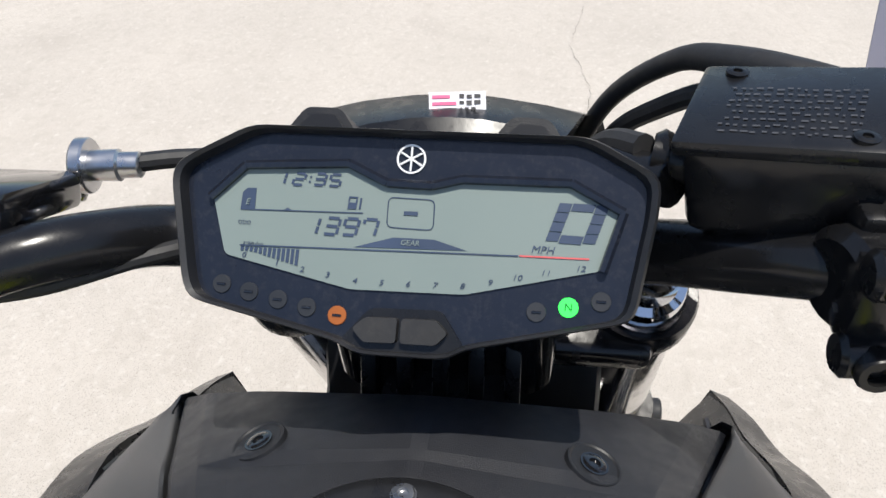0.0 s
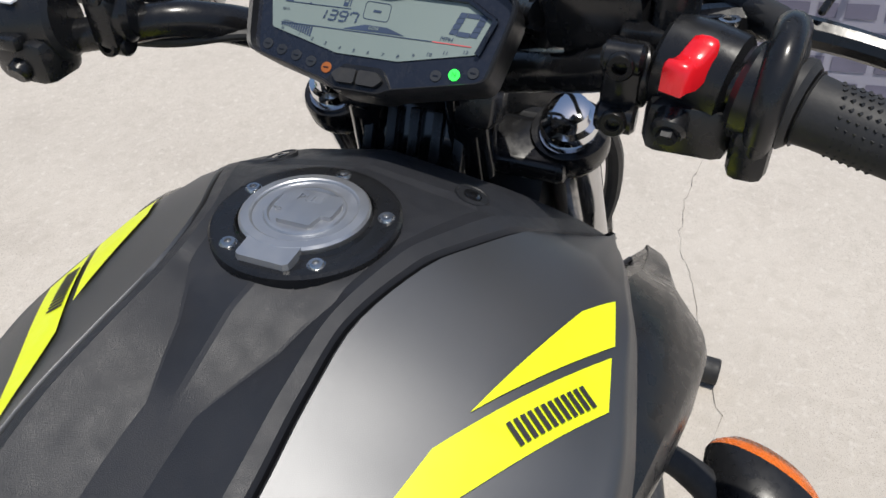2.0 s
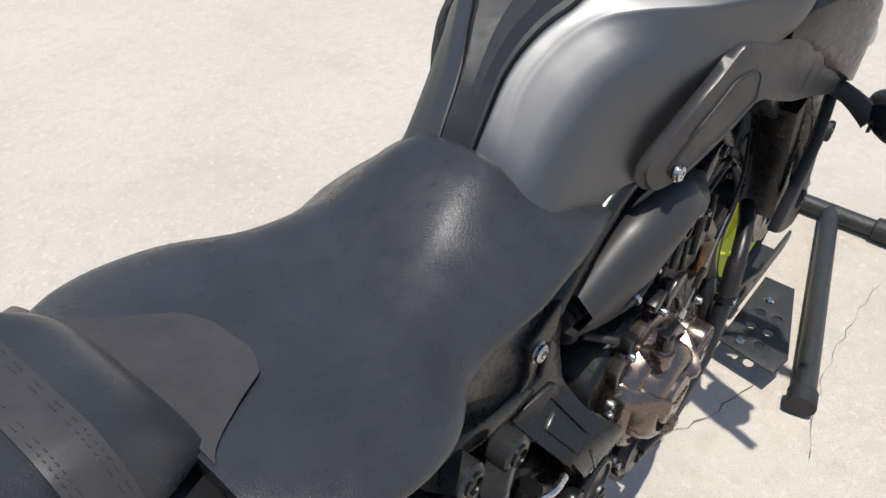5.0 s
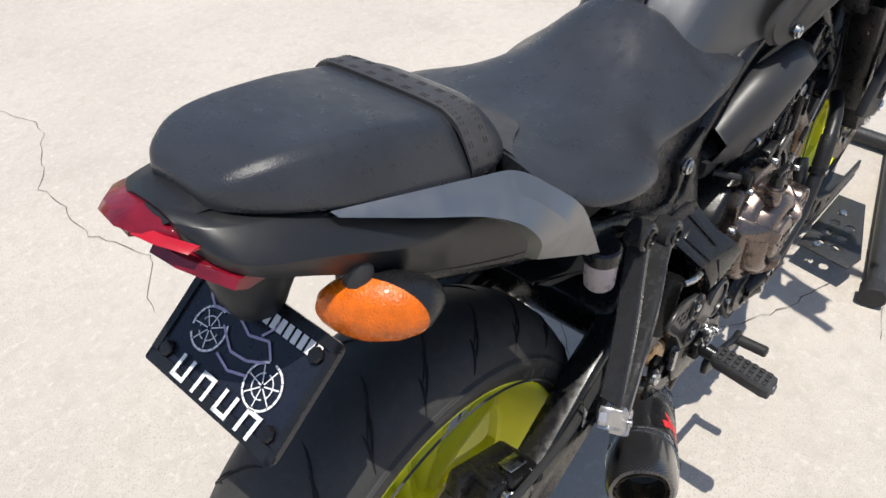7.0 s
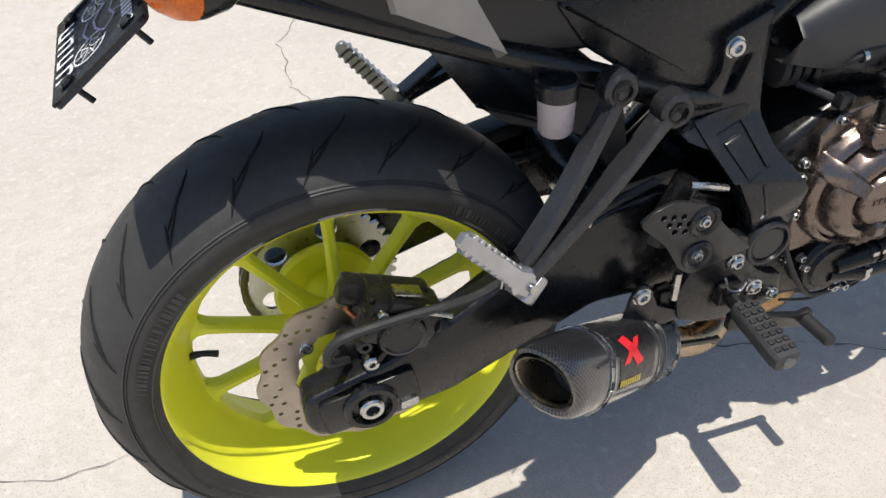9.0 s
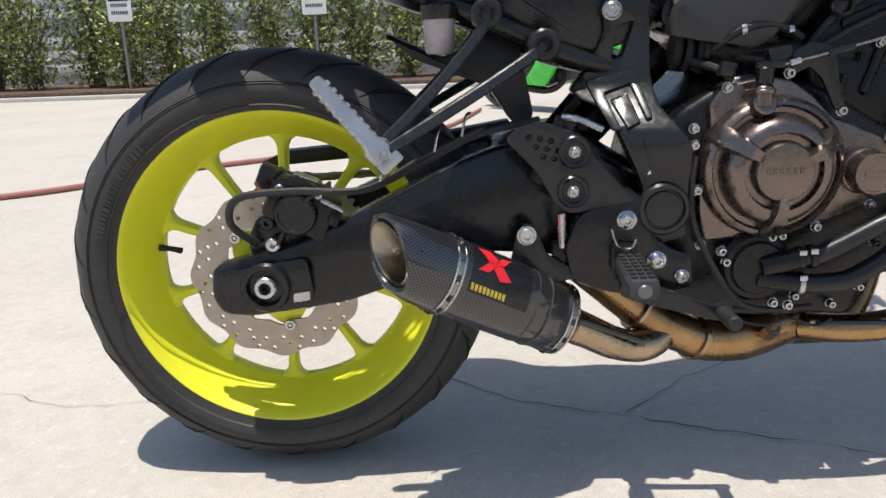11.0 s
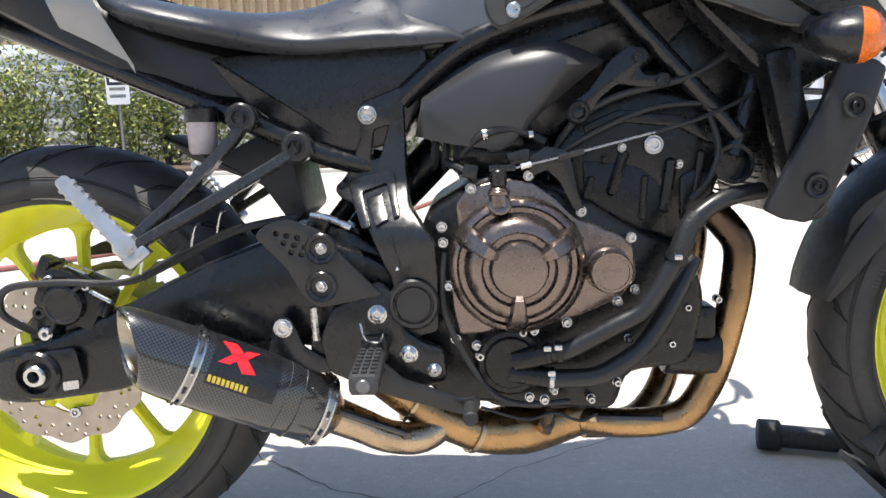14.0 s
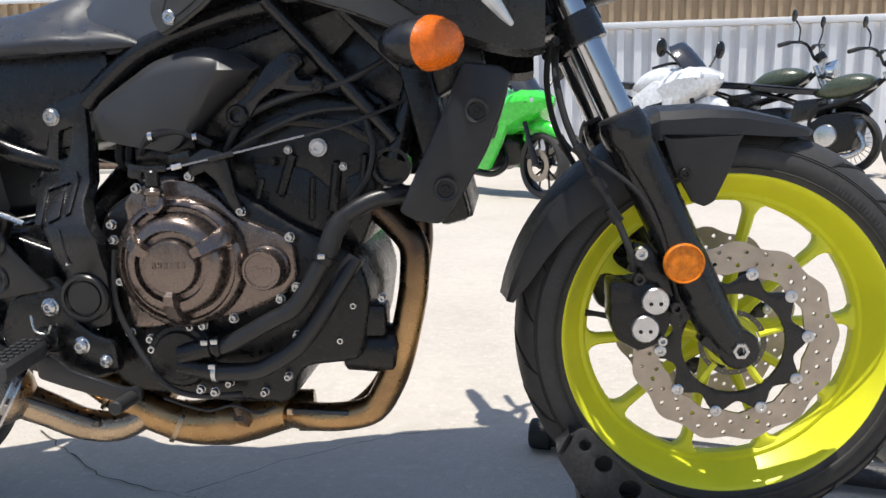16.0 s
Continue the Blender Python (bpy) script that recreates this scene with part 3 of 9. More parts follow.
def fuel_cap():
    """Locking filler cap: black ring with five screws, silver disc, raised key flap and hinge tab."""
    c = Vector((0.889, YC + 0.002, 1.0068))
    ax = Vector((0.055, 0, 1)).normalized()
    ring = part("filler_ring", lathe([(0.0555, -0.008), (0.0555, -0.001), (0.054, 0.0006), (0.050, 0.0012), (0.047, 0.0004), (0.041, 0.0008), (0.0395, 0.003), (0.0385, -0.003)], c, ax, 64), PLASTIC_S, BIKE, "black filler ring held by five screws")
    disc = part("fuel_cap", lathe([(0.0378, -0.004), (0.0378, 0.0046), (0.0365, 0.0060), (0.0315, 0.0066), (0.0305, 0.0060), (0.0300, 0.0046), (0.0285, 0.0046), (0.0240, 0.0046), (0.0232, 0.0058), (0.0215, 0.0060), (0.0205, 0.0040), (0, 0.0040)], c, ax, 64), CAPSIL, BIKE, "silver fuel cap with a fold-down key flap")
    # key flap: a T-shaped raised piece
    fl = round_poly([(0.017, 0.016), (0.012, 0.019), (-0.004, 0.019), (-0.004, 0.0125), (-0.015, 0.011), (-0.015, -0.011), (-0.004, -0.0125), (-0.004, -0.019), (0.012, -0.019), (0.017, -0.016)], 0.002, 3)
    bm = bmesh.new()
    lo = [bm.verts.new((c.x + x, c.y + y, c.z + 0.0035 - 0.055 * x)) for x, y in fl]
    hi = [bm.verts.new((c.x + x * 0.97, c.y + y * 0.97, c.z + 0.0068 - 0.055 * x)) for x, y in fl]
    bm.faces.new(hi)
    for i in range(len(fl)):
        j = (i + 1) % len(fl)
        bm.faces.new((lo[i], lo[j], hi[j], hi[i]))
    part("key_flap", bm, CAPSIL, disc)
    t = text_mesh("PULL", 0.0085, 0.0002)
    place(t, Matrix.Translation(c + Vector((0.009, 0, 0.0066))) @ pose(0, 0, 0, 0, 3.2, -90))
    part("lettering", t, CAPSIL, disc)["kind"] = "stuff"
    # hinge tab towards the rider
    tab = [(-0.028, 0.017), (-0.047, 0.0165), (-0.049, 0.014), (-0.049, -0.014), (-0.047, -0.0165), (-0.028, -0.017)]
    bm = bmesh.new()
    lo = [bm.verts.new((c.x + x, c.y + y, c.z + 0.0005 - 0.055 * x)) for x, y in tab]
    hi = [bm.verts.new((c.x + x * 0.985, c.y + y * 0.97, c.z + (0.0062 if x > -0.04 else 0.0048) - 0.055 * x)) for x, y in tab]
    bm.faces.new(hi)
    for i in range(len(tab)):
        j = (i + 1) % len(tab)
        bm.faces.new((lo[i], lo[j], hi[j], hi[i]))
    part("hinge_tab", bm, CAPSIL, disc)
    for i in range(5):
        t = radians(0 + 72 * i)
        p = c + Vector((0.0465 * math.cos(t), 0.0465 * math.sin(t), 0.0006 - 0.0026 * math.cos(t)))
        part("screw", lathe([(0.0052, 0), (0.0050, 0.0006), (0.0046, 0.0006), (0.0043, 0.0015), (0.0040, 0.0019), (0.0022, 0.0019), (0.0020, 0.0004), (0, 0.0003)], p, ax, 20), STEEL, ring)


fuel_cap()


# ---- side panels below the tank and the front scoops
KNEE = mat("satin_charcoal_plastic", (0.058, 0.057, 0.056), 0.42, metal=0.25, bump=0.04, bscale=900)


def side_panels(s):
    def w(y):
        return YC + s * y
    # knee panel: dark plastic with a ribbed insert, running forward into the scoop
    outer = [(0.632, 0.754), (0.665, 0.766), (0.694, 0.782), (0.725, 0.802), (0.750, 0.826), (0.785, 0.812), (0.83, 0.79), (0.90, 0.768), (0.965, 0.742), (1.01, 0.735), (1.035, 0.765), (1.015, 0.815),
             (0.965, 0.855), (0.90, 0.868), (0.83, 0.872), (0.782, 0.886), (0.727, 0.898), (0.717, 0.892), (0.664, 0.862), (0.629, 0.823), (0.613, 0.793), (0.618, 0.772)]

    def warp(v):
        y = np.interp(v.x, [0.6, 0.66, 0.75, 0.83, 0.93, 1.0, 1.04], [0.136, 0.168, 0.195, 0.210, 0.222, 0.228, 0.218])
        y -= np.interp(v.z, [0.74, 0.80, 0.83, 0.87, 0.89], [0.006, 0.002, 0.0, 0.004, 0.010])
        return Vector((v.x, w(y - (0.010 if v.y > 0 else 0)), v.z))
    body = plate(round_poly(outer, 0.012, 3), 0.0, 0.01, 0.003)
    bmesh.ops.triangulate(body, faces=[f for f in body.faces if len(f.verts) > 4])
    bmesh.ops.subdivide_edges(body, edges=[e for e in body.edges if e.calc_length() > 0.03], cuts=2)
    for v in body.verts:
        v.co = warp(v.co)
    pan = part("knee_panel", body, KNEE, BIKE, "dark grey plastic knee panel with a grooved insert", angle=0.7)
    ins = [(0.639, 0.783), (0.664, 0.829), (0.712, 0.864), (0.739, 0.866), (0.746, 0.858), (0.744, 0.832), (0.718, 0.812), (0.690, 0.793), (0.666, 0.779), (0.647, 0.775)]
    bm = plate(round_poly(ins, 0.005, 3), 0.0, 0.01, 0)
    for v in bm.verts:
        flag = v.co.y
        q = warp(Vector((v.co.x, 0, v.co.z)))
        v.co = q + Vector((0, s * (0.0015 if flag < 0.005 else -0.008), 0))
    part("panel_insert", bm, KNEE, pan)
    edge = [warp(Vector((x, 0, z))) for x, z in round_poly(ins, 0.005, 3)]
    part("insert_groove", tube([q + Vector((0, s * 0.0018, 0)) for q in edge + edge[:1]], 0.0009, 5, 1, False), INK, pan)
    socket_bolt(warp(Vector((0.652, 0, 0.777))) + Vector((0, s * 0.001, 0)), (0, s, 0), 0.0085, 0.006, pan)
    # front air scoop: a folded shell that stands off the tank, bulging outwards
    secs = []
    for x, wt, zt, wm, zm, wb, zb in ((0.800, 0.180, 0.898, 0.199, 0.892, 0.192, 0.862), (0.845, 0.172, 0.922, 0.212, 0.892, 0.206, 0.838), (0.900, 0.174, 0.930, 0.222, 0.888, 0.217, 0.810), (0.950, 0.176, 0.935, 0.230, 0.882, 0.226, 0.785),
                                      (1.000, 0.184, 0.922, 0.236, 0.862, 0.232, 0.754), (1.040, 0.188, 0.896, 0.233, 0.842, 0.228, 0.736), (1.080, 0.187, 0.868, 0.222, 0.815, 0.214, 0.724), (1.115, 0.186, 0.852, 0.208, 0.806, 0.198, 0.719), (1.142, 0.182, 0.838, 0.192, 0.798, 0.182, 0.724)):
        line = [(wt - 0.022, zt - 0.045), (wt - 0.010, zt - 0.004),  (wt * 0.62 + wm * 0.38, zt * 0.62 + zm * 0.38 + 0.004), (wm - 0.004, zm + 0.006), (wm, zm - 0.006), (wm * 0.5 + wb * 0.5 + 0.002, (zm + zb) / 2), (wb, zb), (wb - 0.02, zb - 0.008), (wb - 0.045, zb + 0.004)]
        dip = 0.011 * max(0.0, (x - 1.0) / 0.142) if s > 0 else 0.0
        secs.append([Vector((x, w(y), z - dip)) for y, z in line])
    rings = [[r[k] for k in range(9)] for r in secs]
    fine = []
    cols = [catmull([r[k] for r in rings], 4) for k in range(9)]
    for i in range(len(cols[0])):
        fine.append([c[i] for c in cols])
    sh = loft(fine, closed=True, cap=True)
    scoop = part("front_scoop", sh, PLASTIC_S, BIKE, "black plastic air scoop beside the tank", angle=0.5)
    # inner panel from the scoop's upper edge to the front corner of the tank cover, with its slot
    top = [(0.990, 0.171, 0.922), (1.040, 0.1775, 0.8905), (1.080, 0.1765, 0.8625), (1.115, 0.1755, 0.8465), (1.140, 0.1720, 0.8320)]
    low = [(0.985, 0.160, 0.905), (1.036, 0.150, 0.884), (1.070, 0.142, 0.852), (1.095, 0.138, 0.826), (1.118, 0.140, 0.806)]
    dips = [0.011 * max(0.0, (x - 1.0) / 0.142) if s > 0 else 0.0 for x, y, z in top]
    hi = [Vector((x, w(y), z - d)) for (x, y, z), d in zip(top, dips)]
    lo = [Vector((x, w(y), z - d)) for (x, y, z), d in zip(low, dips)]
    pl = loft([hi, [a.lerp(b, 0.5) + Vector((0, 0, 0.002)) for a, b in zip(hi, lo)], lo, [p + Vector((0, 0, -0.012)) for p in lo]], False, False)
    bmesh.ops.solidify(pl, geom=pl.faces[:], thickness=0.002)
    part("scoop_inner_panel", pl, PLASTIC_S, scoop, angle=0.4)
    part("panel_slot", tube([hi[3].lerp(lo[3], 0.35) + Vector((0, 0, 0.003)), hi[2].lerp(lo[2], 0.55) + Vector((0, 0, 0.003))], 0.0022, 6, 1, False), INK, scoop)
    # scoop end with clear reflector
    part("scoop_reflector", tube([(1.048, w(0.229), 0.812), (1.072, w(0.222), 0.780), (1.100, w(0.207), 0.748)], [0.004, 0.011, 0.004], 10, 6), LENS, scoop)
    # black inner duct below the scoop down to the radiator
    duct = plate(round_poly([(0.86, 0.80), (0.97, 0.78), (1.05, 0.76), (1.07, 0.70), (1.00, 0.66), (0.95, 0.70), (0.88, 0.77)], 0.01, 3), w(0.11), w(0.17), 0.006)
    part("inner_duct", duct, PLASTIC_S, BIKE)


side_panels(-1)
side_panels(1)


def front_signal(s, lens_front=True):
    """Stalk-mounted indicator: black teardrop housing with an orange wrap-round lens."""
    y0 = YC + s * 0.205
    ax = Vector((0.10, s * 1.0, -0.05)).normalized()
    c = Vector((0.992, y0 + s * 0.068, 0.714))
    st = part("indicator_stalk", tube([(1.0, y0 - s * 0.02, 0.748), (0.998, y0 + s * 0.03, 0.735), c], [0.013, 0.012, 0.016], 12), RUBBER, BIKE)
    prof_h = [(0.004, -0.052), (0.018, -0.046), (0.030, -0.030), (0.0375, -0.008), (0.0385, 0.004)]
    prof_l = [(0.0385, 0.004), (0.0365, 0.012), (0.029, 0.024), (0.015, 0.033), (0, 0.036)]
    fwd = Vector((1, s * 0.10, -0.03)).normalized()
    sweep = Matrix(((1, -s * 0.30, 0, 0), (0, 1, 0, 0), (0, -s * 0.10, 1, 0), (0, 0, 0, 1)))
    m = Matrix.Translation(c + Vector((0.014, s * 0.033, 0.004))) @ sweep @ Matrix.Diagonal((1.02, 1.30, 0.80, 1))
    house = part("indicator_housing", place(lathe(prof_h, (0, 0, 0), fwd, 32), m), PLASTIC_S, BIKE, "black teardrop indicator housing")
    part("indicator_lens", place(lathe(prof_l, (0, 0, 0), fwd, 32), m), ORANGE, house, "orange indicator lens")
    socket_bolt(c + Vector((-0.022, s * 0.002, -0.002)), (0, s, 0), 0.004, 0.003, house, SATIN)


front_signal(-1)
front_signal(1)


# ---- seats and tail
def tail_y(x):
    """Centre of the tail: it drifts a little to the right towards the rear."""
    return float(np.interp(x, [-0.05, 0.22], [-0.018, YC]))


def seat_loft(stations, n=5, wide=1.0, mid_y=tail_y):
    """stations: x, centre height, then (half width, height) pairs from the crown to the lower edge."""
    k = len(stations[0][2])
    rings = []
    left = [catmull([(x, mid_y(x) + p[j][0] * wide, p[j][1]) for x, zc, p in stations], n) for j in range(k)]
    mid = catmull([(x, mid_y(x), zc) for x, zc, p in stations], n)
    m = len(mid)
    for i in range(m):
        half = [mid[i]] + [left[j][i] for j in range(k)]
        fine = catmull(half, 4)
        mirror = [Vector((p.x, 2 * mid[i].y - p.y, p.z)) for p in fine[1:]]
        rings.append(list(reversed(mirror)) + fine)
    bm = loft(rings, closed=False, cap=False)
    for r in (rings[0], rings[-1]):
        vs = [bm.verts.new(p) for p in r]
        bm.faces.new(vs)
    # underside
    a = [r[0] for r in rings]
    b = [r[-1] for r in rings]
    loft([a, b], closed=False, cap=False, bm=bm)
    return bm


RIDER = [
    (0.112, 0.842, [(0.050, 0.842), (0.095, 0.836), (0.130, 0.824), (0.144, 0.810), (0.134, 0.800)]),
    (0.150, 0.822, [(0.065, 0.823), (0.120, 0.818), (0.162, 0.806), (0.174, 0.790), (0.156, 0.778)]),
    (0.200, 0.806, [(0.075, 0.808), (0.135, 0.804), (0.175, 0.792), (0.187, 0.776), (0.166, 0.762)]),
    (0.260, 0.797, [(0.074, 0.799), (0.132, 0.793), (0.170, 0.778), (0.180, 0.762), (0.160, 0.749)]),
    (0.320, 0.798, [(0.062, 0.798), (0.110, 0.786), (0.140, 0.766), (0.148, 0.750), (0.134, 0.738)]),
    (0.380, 0.808, [(0.050, 0.806), (0.086, 0.792), (0.120, 0.768), (0.140, 0.748), (0.132, 0.734)]),
    (0.430, 0.828, [(0.044, 0.823), (0.076, 0.806), (0.112, 0.778), (0.144, 0.752), (0.138, 0.736)]),
    (0.470, 0.838, [(0.042, 0.832), (0.072, 0.814), (0.104, 0.784), (0.141, 0.756), (0.138, 0.738)]),
    (0.494, 0.835, [(0.040, 0.829), (0.072, 0.808), (0.106, 0.780), (0.139, 0.756), (0.137, 0.739)]),
    (0.520, 0.797, [(0.040, 0.797), (0.080, 0.788), (0.120, 0.772), (0.137, 0.753), (0.136, 0.740)]),
    (0.560, 0.770, [(0.040, 0.770), (0.085, 0.768), (0.122, 0.764), (0.132, 0.752), (0.131, 0.743)]),
    (0.590, 0.752, [(0.040, 0.752), (0.085, 0.752), (0.116, 0.752), (0.124, 0.749), (0.123, 0.746)]),
]
rider = part("rider_seat", seat_loft(RIDER, 5, 1.0, lambda x: YC), SEAT, BIKE, "black grained vinyl rider seat", angle=1.0)


def pillion():
    st = [
        (-0.172, 0.936, [(0.018, 0.936), (0.030, 0.935), (0.036, 0.932), (0.038, 0.924), (0.035, 0.920)]),
        (-0.158, 0.947, [(0.036, 0.946), (0.050, 0.944), (0.058, 0.938), (0.063, 0.924), (0.058, 0.918)]),
        (-0.120, 0.952, [(0.056, 0.951), (0.070, 0.948), (0.079, 0.940), (0.090, 0.914), (0.084, 0.907)]),
        (-0.040, 0.938, [(0.066, 0.937), (0.084, 0.933), (0.095, 0.922), (0.111, 0.886), (0.103, 0.878)]),
        (0.030, 0.917, [(0.070, 0.916), (0.090, 0.911), (0.102, 0.898), (0.119, 0.863), (0.109, 0.855)]),
        (0.075, 0.905, [(0.067, 0.904), (0.086, 0.898), (0.098, 0.884), (0.114, 0.850), (0.105, 0.841)]),
        (0.105, 0.888, [(0.045, 0.887), (0.076, 0.877), (0.096, 0.860), (0.100, 0.838), (0.094, 0.830)]),
        (0.122, 0.850, [(0.042, 0.850), (0.070, 0.846), (0.086, 0.838), (0.090, 0.828), (0.086, 0.822)]),
    ]
    ob = part("pillion_seat", seat_loft(st, 5, 0.86), SEAT, BIKE, "black grained vinyl passenger seat", angle=1.0)
    # strap across it
    def arc(x, lift, w=1.0):
        return [Vector((x, tail_y(x) + sy * y * w * 0.86, z + lift)) for sy, y, z in ((1, 0.108, 0.849), (1, 0.118, 0.861), (1, 0.104, 0.894), (1, 0.090, 0.906), (1, 0.069, 0.911), (1, 0, 0.912), (-1, 0.069, 0.911), (-1, 0.090, 0.906), (-1, 0.104, 0.894), (-1, 0.118, 0.861), (-1, 0.108, 0.849))]
    rows = []
    for x, lift in ((0.036, 0.001), (0.0365, 0.007), (0.040, 0.0075), (0.066, 0.0005), (0.0695, -0.001), (0.070, -0.009)):
        rows.append(catmull(arc(x, lift, 1.03), 5))
    part("grab_strap", loft(rows, False, False), SEAT_F, ob, "black stitched grab strap")
    st2 = bmesh.new()
    for x, lf in ((0.0405, 0.0078), (0.0445, 0.0068), (0.0615, 0.0021), (0.0655, 0.001)):
        path = catmull(arc(x, lf, 1.033), 6)
        for i in range(0, len(path) - 1, 2):
            tube([path[i], path[i].lerp(path[i + 1], 0.8)], 0.00045, 5, 1, False, st2)
    part("stitching", st2, SEAT_F, ob)["kind"] = "stuff"
    return ob


pill = pillion()


def v_patch():
    """Smooth grey vinyl field on the rear of the rider seat."""
    bm = bmesh.new()
    xs = [0.116 + 0.090 * i / 14 for i in range(15)]
    rows = []
    for x in xs:
        f = (x - 0.116) / 0.090
        w = 0.104 - 0.060 * f ** 0.75 - 0.022 * max(0.0, (f - 0.82) / 0.18) ** 2
        row = []
        for j in range(-8, 9):
            y = w * j / 8
            zs = []
            for x0, zc, p in RIDER[:4]:
                prof = [(0, zc)] + p
                zs.append(np.interp(abs(y), [q[0] for q in prof[:4]], [q[1] for q in prof[:4]]))
            z = np.interp(x, [s0[0] for s0 in RIDER[:4]], zs)
            row.append(bm.verts.new((x, YC + y, z + 0.0035)))
        rows.append(row)
    for a, b in zip(rows, rows[1:]):
        for i in range(16):
            bm.faces.new((a[i], a[i + 1], b[i + 1], b[i]))
    part("smooth_vinyl_panel", bm, SEAT_F, rider, "smooth grey vinyl patch")


v_patch()


REDBAR = mat("inner_light_bar", (0.42, 0.008, 0.02), 0.2, coat=0.4)
TAILP = mat("satin_tail_plastic", (0.015, 0.0155, 0.017), 0.36, bump=0.08, bscale=1500, vary=0.05, rvary=0.03)


def tail():
    # black tail body under the pillion seat
    st = [
        (-0.196, 0.930, [(0.020, 0.929), (0.036, 0.924), (0.044, 0.916), (0.042, 0.908), (0.024, 0.902)]),
        (-0.178, 0.926, [(0.040, 0.924), (0.062, 0.920), (0.090, 0.900), (0.086, 0.888), (0.040, 0.872)]),
        (-0.120, 0.910, [(0.060, 0.909), (0.084, 0.906), (0.116, 0.882), (0.108, 0.858), (0.060, 0.842)]),
        (-0.040, 0.881, [(0.060, 0.880), (0.096, 0.876), (0.131, 0.848), (0.118, 0.808), (0.060, 0.790)]),
        (0.060, 0.846, [(0.060, 0.845), (0.104, 0.840), (0.130, 0.815), (0.126, 0.752), (0.060, 0.730)]),
        (0.160, 0.795, [(0.060, 0.793), (0.110, 0.788), (0.132, 0.768), (0.130, 0.705), (0.060, 0.680)]),
        (0.260, 0.752, [(0.060, 0.751), (0.105, 0.748), (0.128, 0.735), (0.128, 0.680), (0.060, 0.650)]),
        (0.360, 0.738, [(0.060, 0.737), (0.095, 0.735), (0.116, 0.722), (0.122, 0.680), (0.060, 0.655)]),
        (0.470, 0.735, [(0.060, 0.735), (0.095, 0.733), (0.112, 0.725), (0.116, 0.700), (0.060, 0.690)]),
    ]
    rows = []
    for j in range(6):
        rows.append(catmull([(x, tail_y(x) + (0 if j == 0 else p[j - 1][0]) * 0.86, zc if j == 0 else p[j - 1][1]) for x, zc, p in st], 5))
    rings = []
    for i in range(len(rows[0])):
        cy = rows[0][i].y
        half = []
        for j in range(6):
            q = rows[j][i]
            if 1 < j < 5:
                # two close points round each corner keep the crease narrow
                half += [q.lerp(rows[j - 1][i], 0.06), q.lerp(rows[j + 1][i], 0.06)]
            else:
                half.append(q)
        rings.append([Vector((q.x, 2 * cy - q.y, q.z)) for q in reversed(half[1:])] + half)
    shell = loft(rings, closed=True, cap=True)
    body = part("tail_body", shell, TAILP, BIKE, "black plastic tail body", angle=0.6)
    for s in (-1, 1):
        # grey side wing hugging the seat edge and folding down to the frame
        up = [(-0.105, 0.083, 0.904), (-0.04, 0.099, 0.890), (0.03, 0.112, 0.869), (0.080, 0.121, 0.851), (0.102, 0.148, 0.832), (0.118, 0.170, 0.811), (0.142, 0.172, 0.766), (0.166, 0.170, 0.722)]
        lo = [(-0.102, 0.088, 0.899), (-0.04, 0.116, 0.874), (0.01, 0.136, 0.852), (0.040, 0.151, 0.833), (0.055, 0.160, 0.815), (0.062, 0.162, 0.800), (0.066, 0.158, 0.786), (0.070, 0.153, 0.772)]
        inn = [(x - 0.004, y - 0.014, z - 0.010) for x, y, z in up]
        mid = [((a[0] + b[0]) / 2, (a[1] + b[1]) / 2 + e, (a[2] + b[2]) / 2 + 0.5 * e) for a, b, e in zip(up, lo, (0, 0.002, 0.004, 0.006, 0.007, 0.006, 0.004, 0.004))]
        und = [(x - 0.002, y - 0.014, z - 0.004) for x, y, z in lo]
        rows = [catmull([(x, tail_y(x) + s * y, z) for x, y, z in r], 6) for r in (inn, up, mid, lo, und)]
        wing = loft(rows, False, False)
        part("tail_wing", wing, GREY_D, BIKE, "matt dark grey tail side wing", angle=0.45)
    # rear lamp: two-tier red lens swept round the tail
    def lens(rows, name, parent, material=REDLENS, label=""):
        full = [[Vector((x, -0.018 + y * 0.85, z)) for x, y, z in r] for r in rows]
        return part(name, loft(full, True, True), material, parent, label)

    def sweep(pts, dz, dx):
        """Ring by ring across the tail: outer edge points, thickness down and forward."""
        return [[(x, y, z), (x - 0.006, y, z - dz * 0.5), (x + 0.004, y, z - dz), (x + dx, y, z - dz), (x + dx, y, z)] for x, y, z in pts]
    lamp = lens(sweep([(-0.194, -0.038, 0.914), (-0.209, -0.020, 0.923), (-0.216, 0.005, 0.926), (-0.212, 0.040, 0.924), (-0.192, 0.072, 0.914)], 0.010, 0.035), "tail_lamp", BIKE, REDLENS, "red two-tier tail lamp")
    for s in (-1, 1):
        lens(sweep([(-0.206, s * 0.016, 0.906), (-0.202, s * 0.045, 0.902), (-0.194, s * 0.064, 0.896), (-0.182, s * 0.086, 0.887)], 0.012, 0.030), "lower_lens", lamp)
    for s in (-1, 1):
        lens(sweep([(-0.2125, s * 0.012, 0.920), (-0.2085, s * 0.036, 0.919), (-0.196, s * 0.060, 0.912)], 0.0025, 0.004), "light_bar", lamp, REDBAR)
    part("lamp_hood", loft([[Vector((x, -0.018 + f * w * 0.70, z - 0.012 - 0.004 * f * f)) for f in (-1, -0.5, 0, 0.5, 1)] for x, w, z in ((-0.200, 0.030, 0.936), (-0.192, 0.044, 0.941), (-0.165, 0.056, 0.940), (-0.14, 0.060, 0.932))], False, False), PLASTIC, lamp)


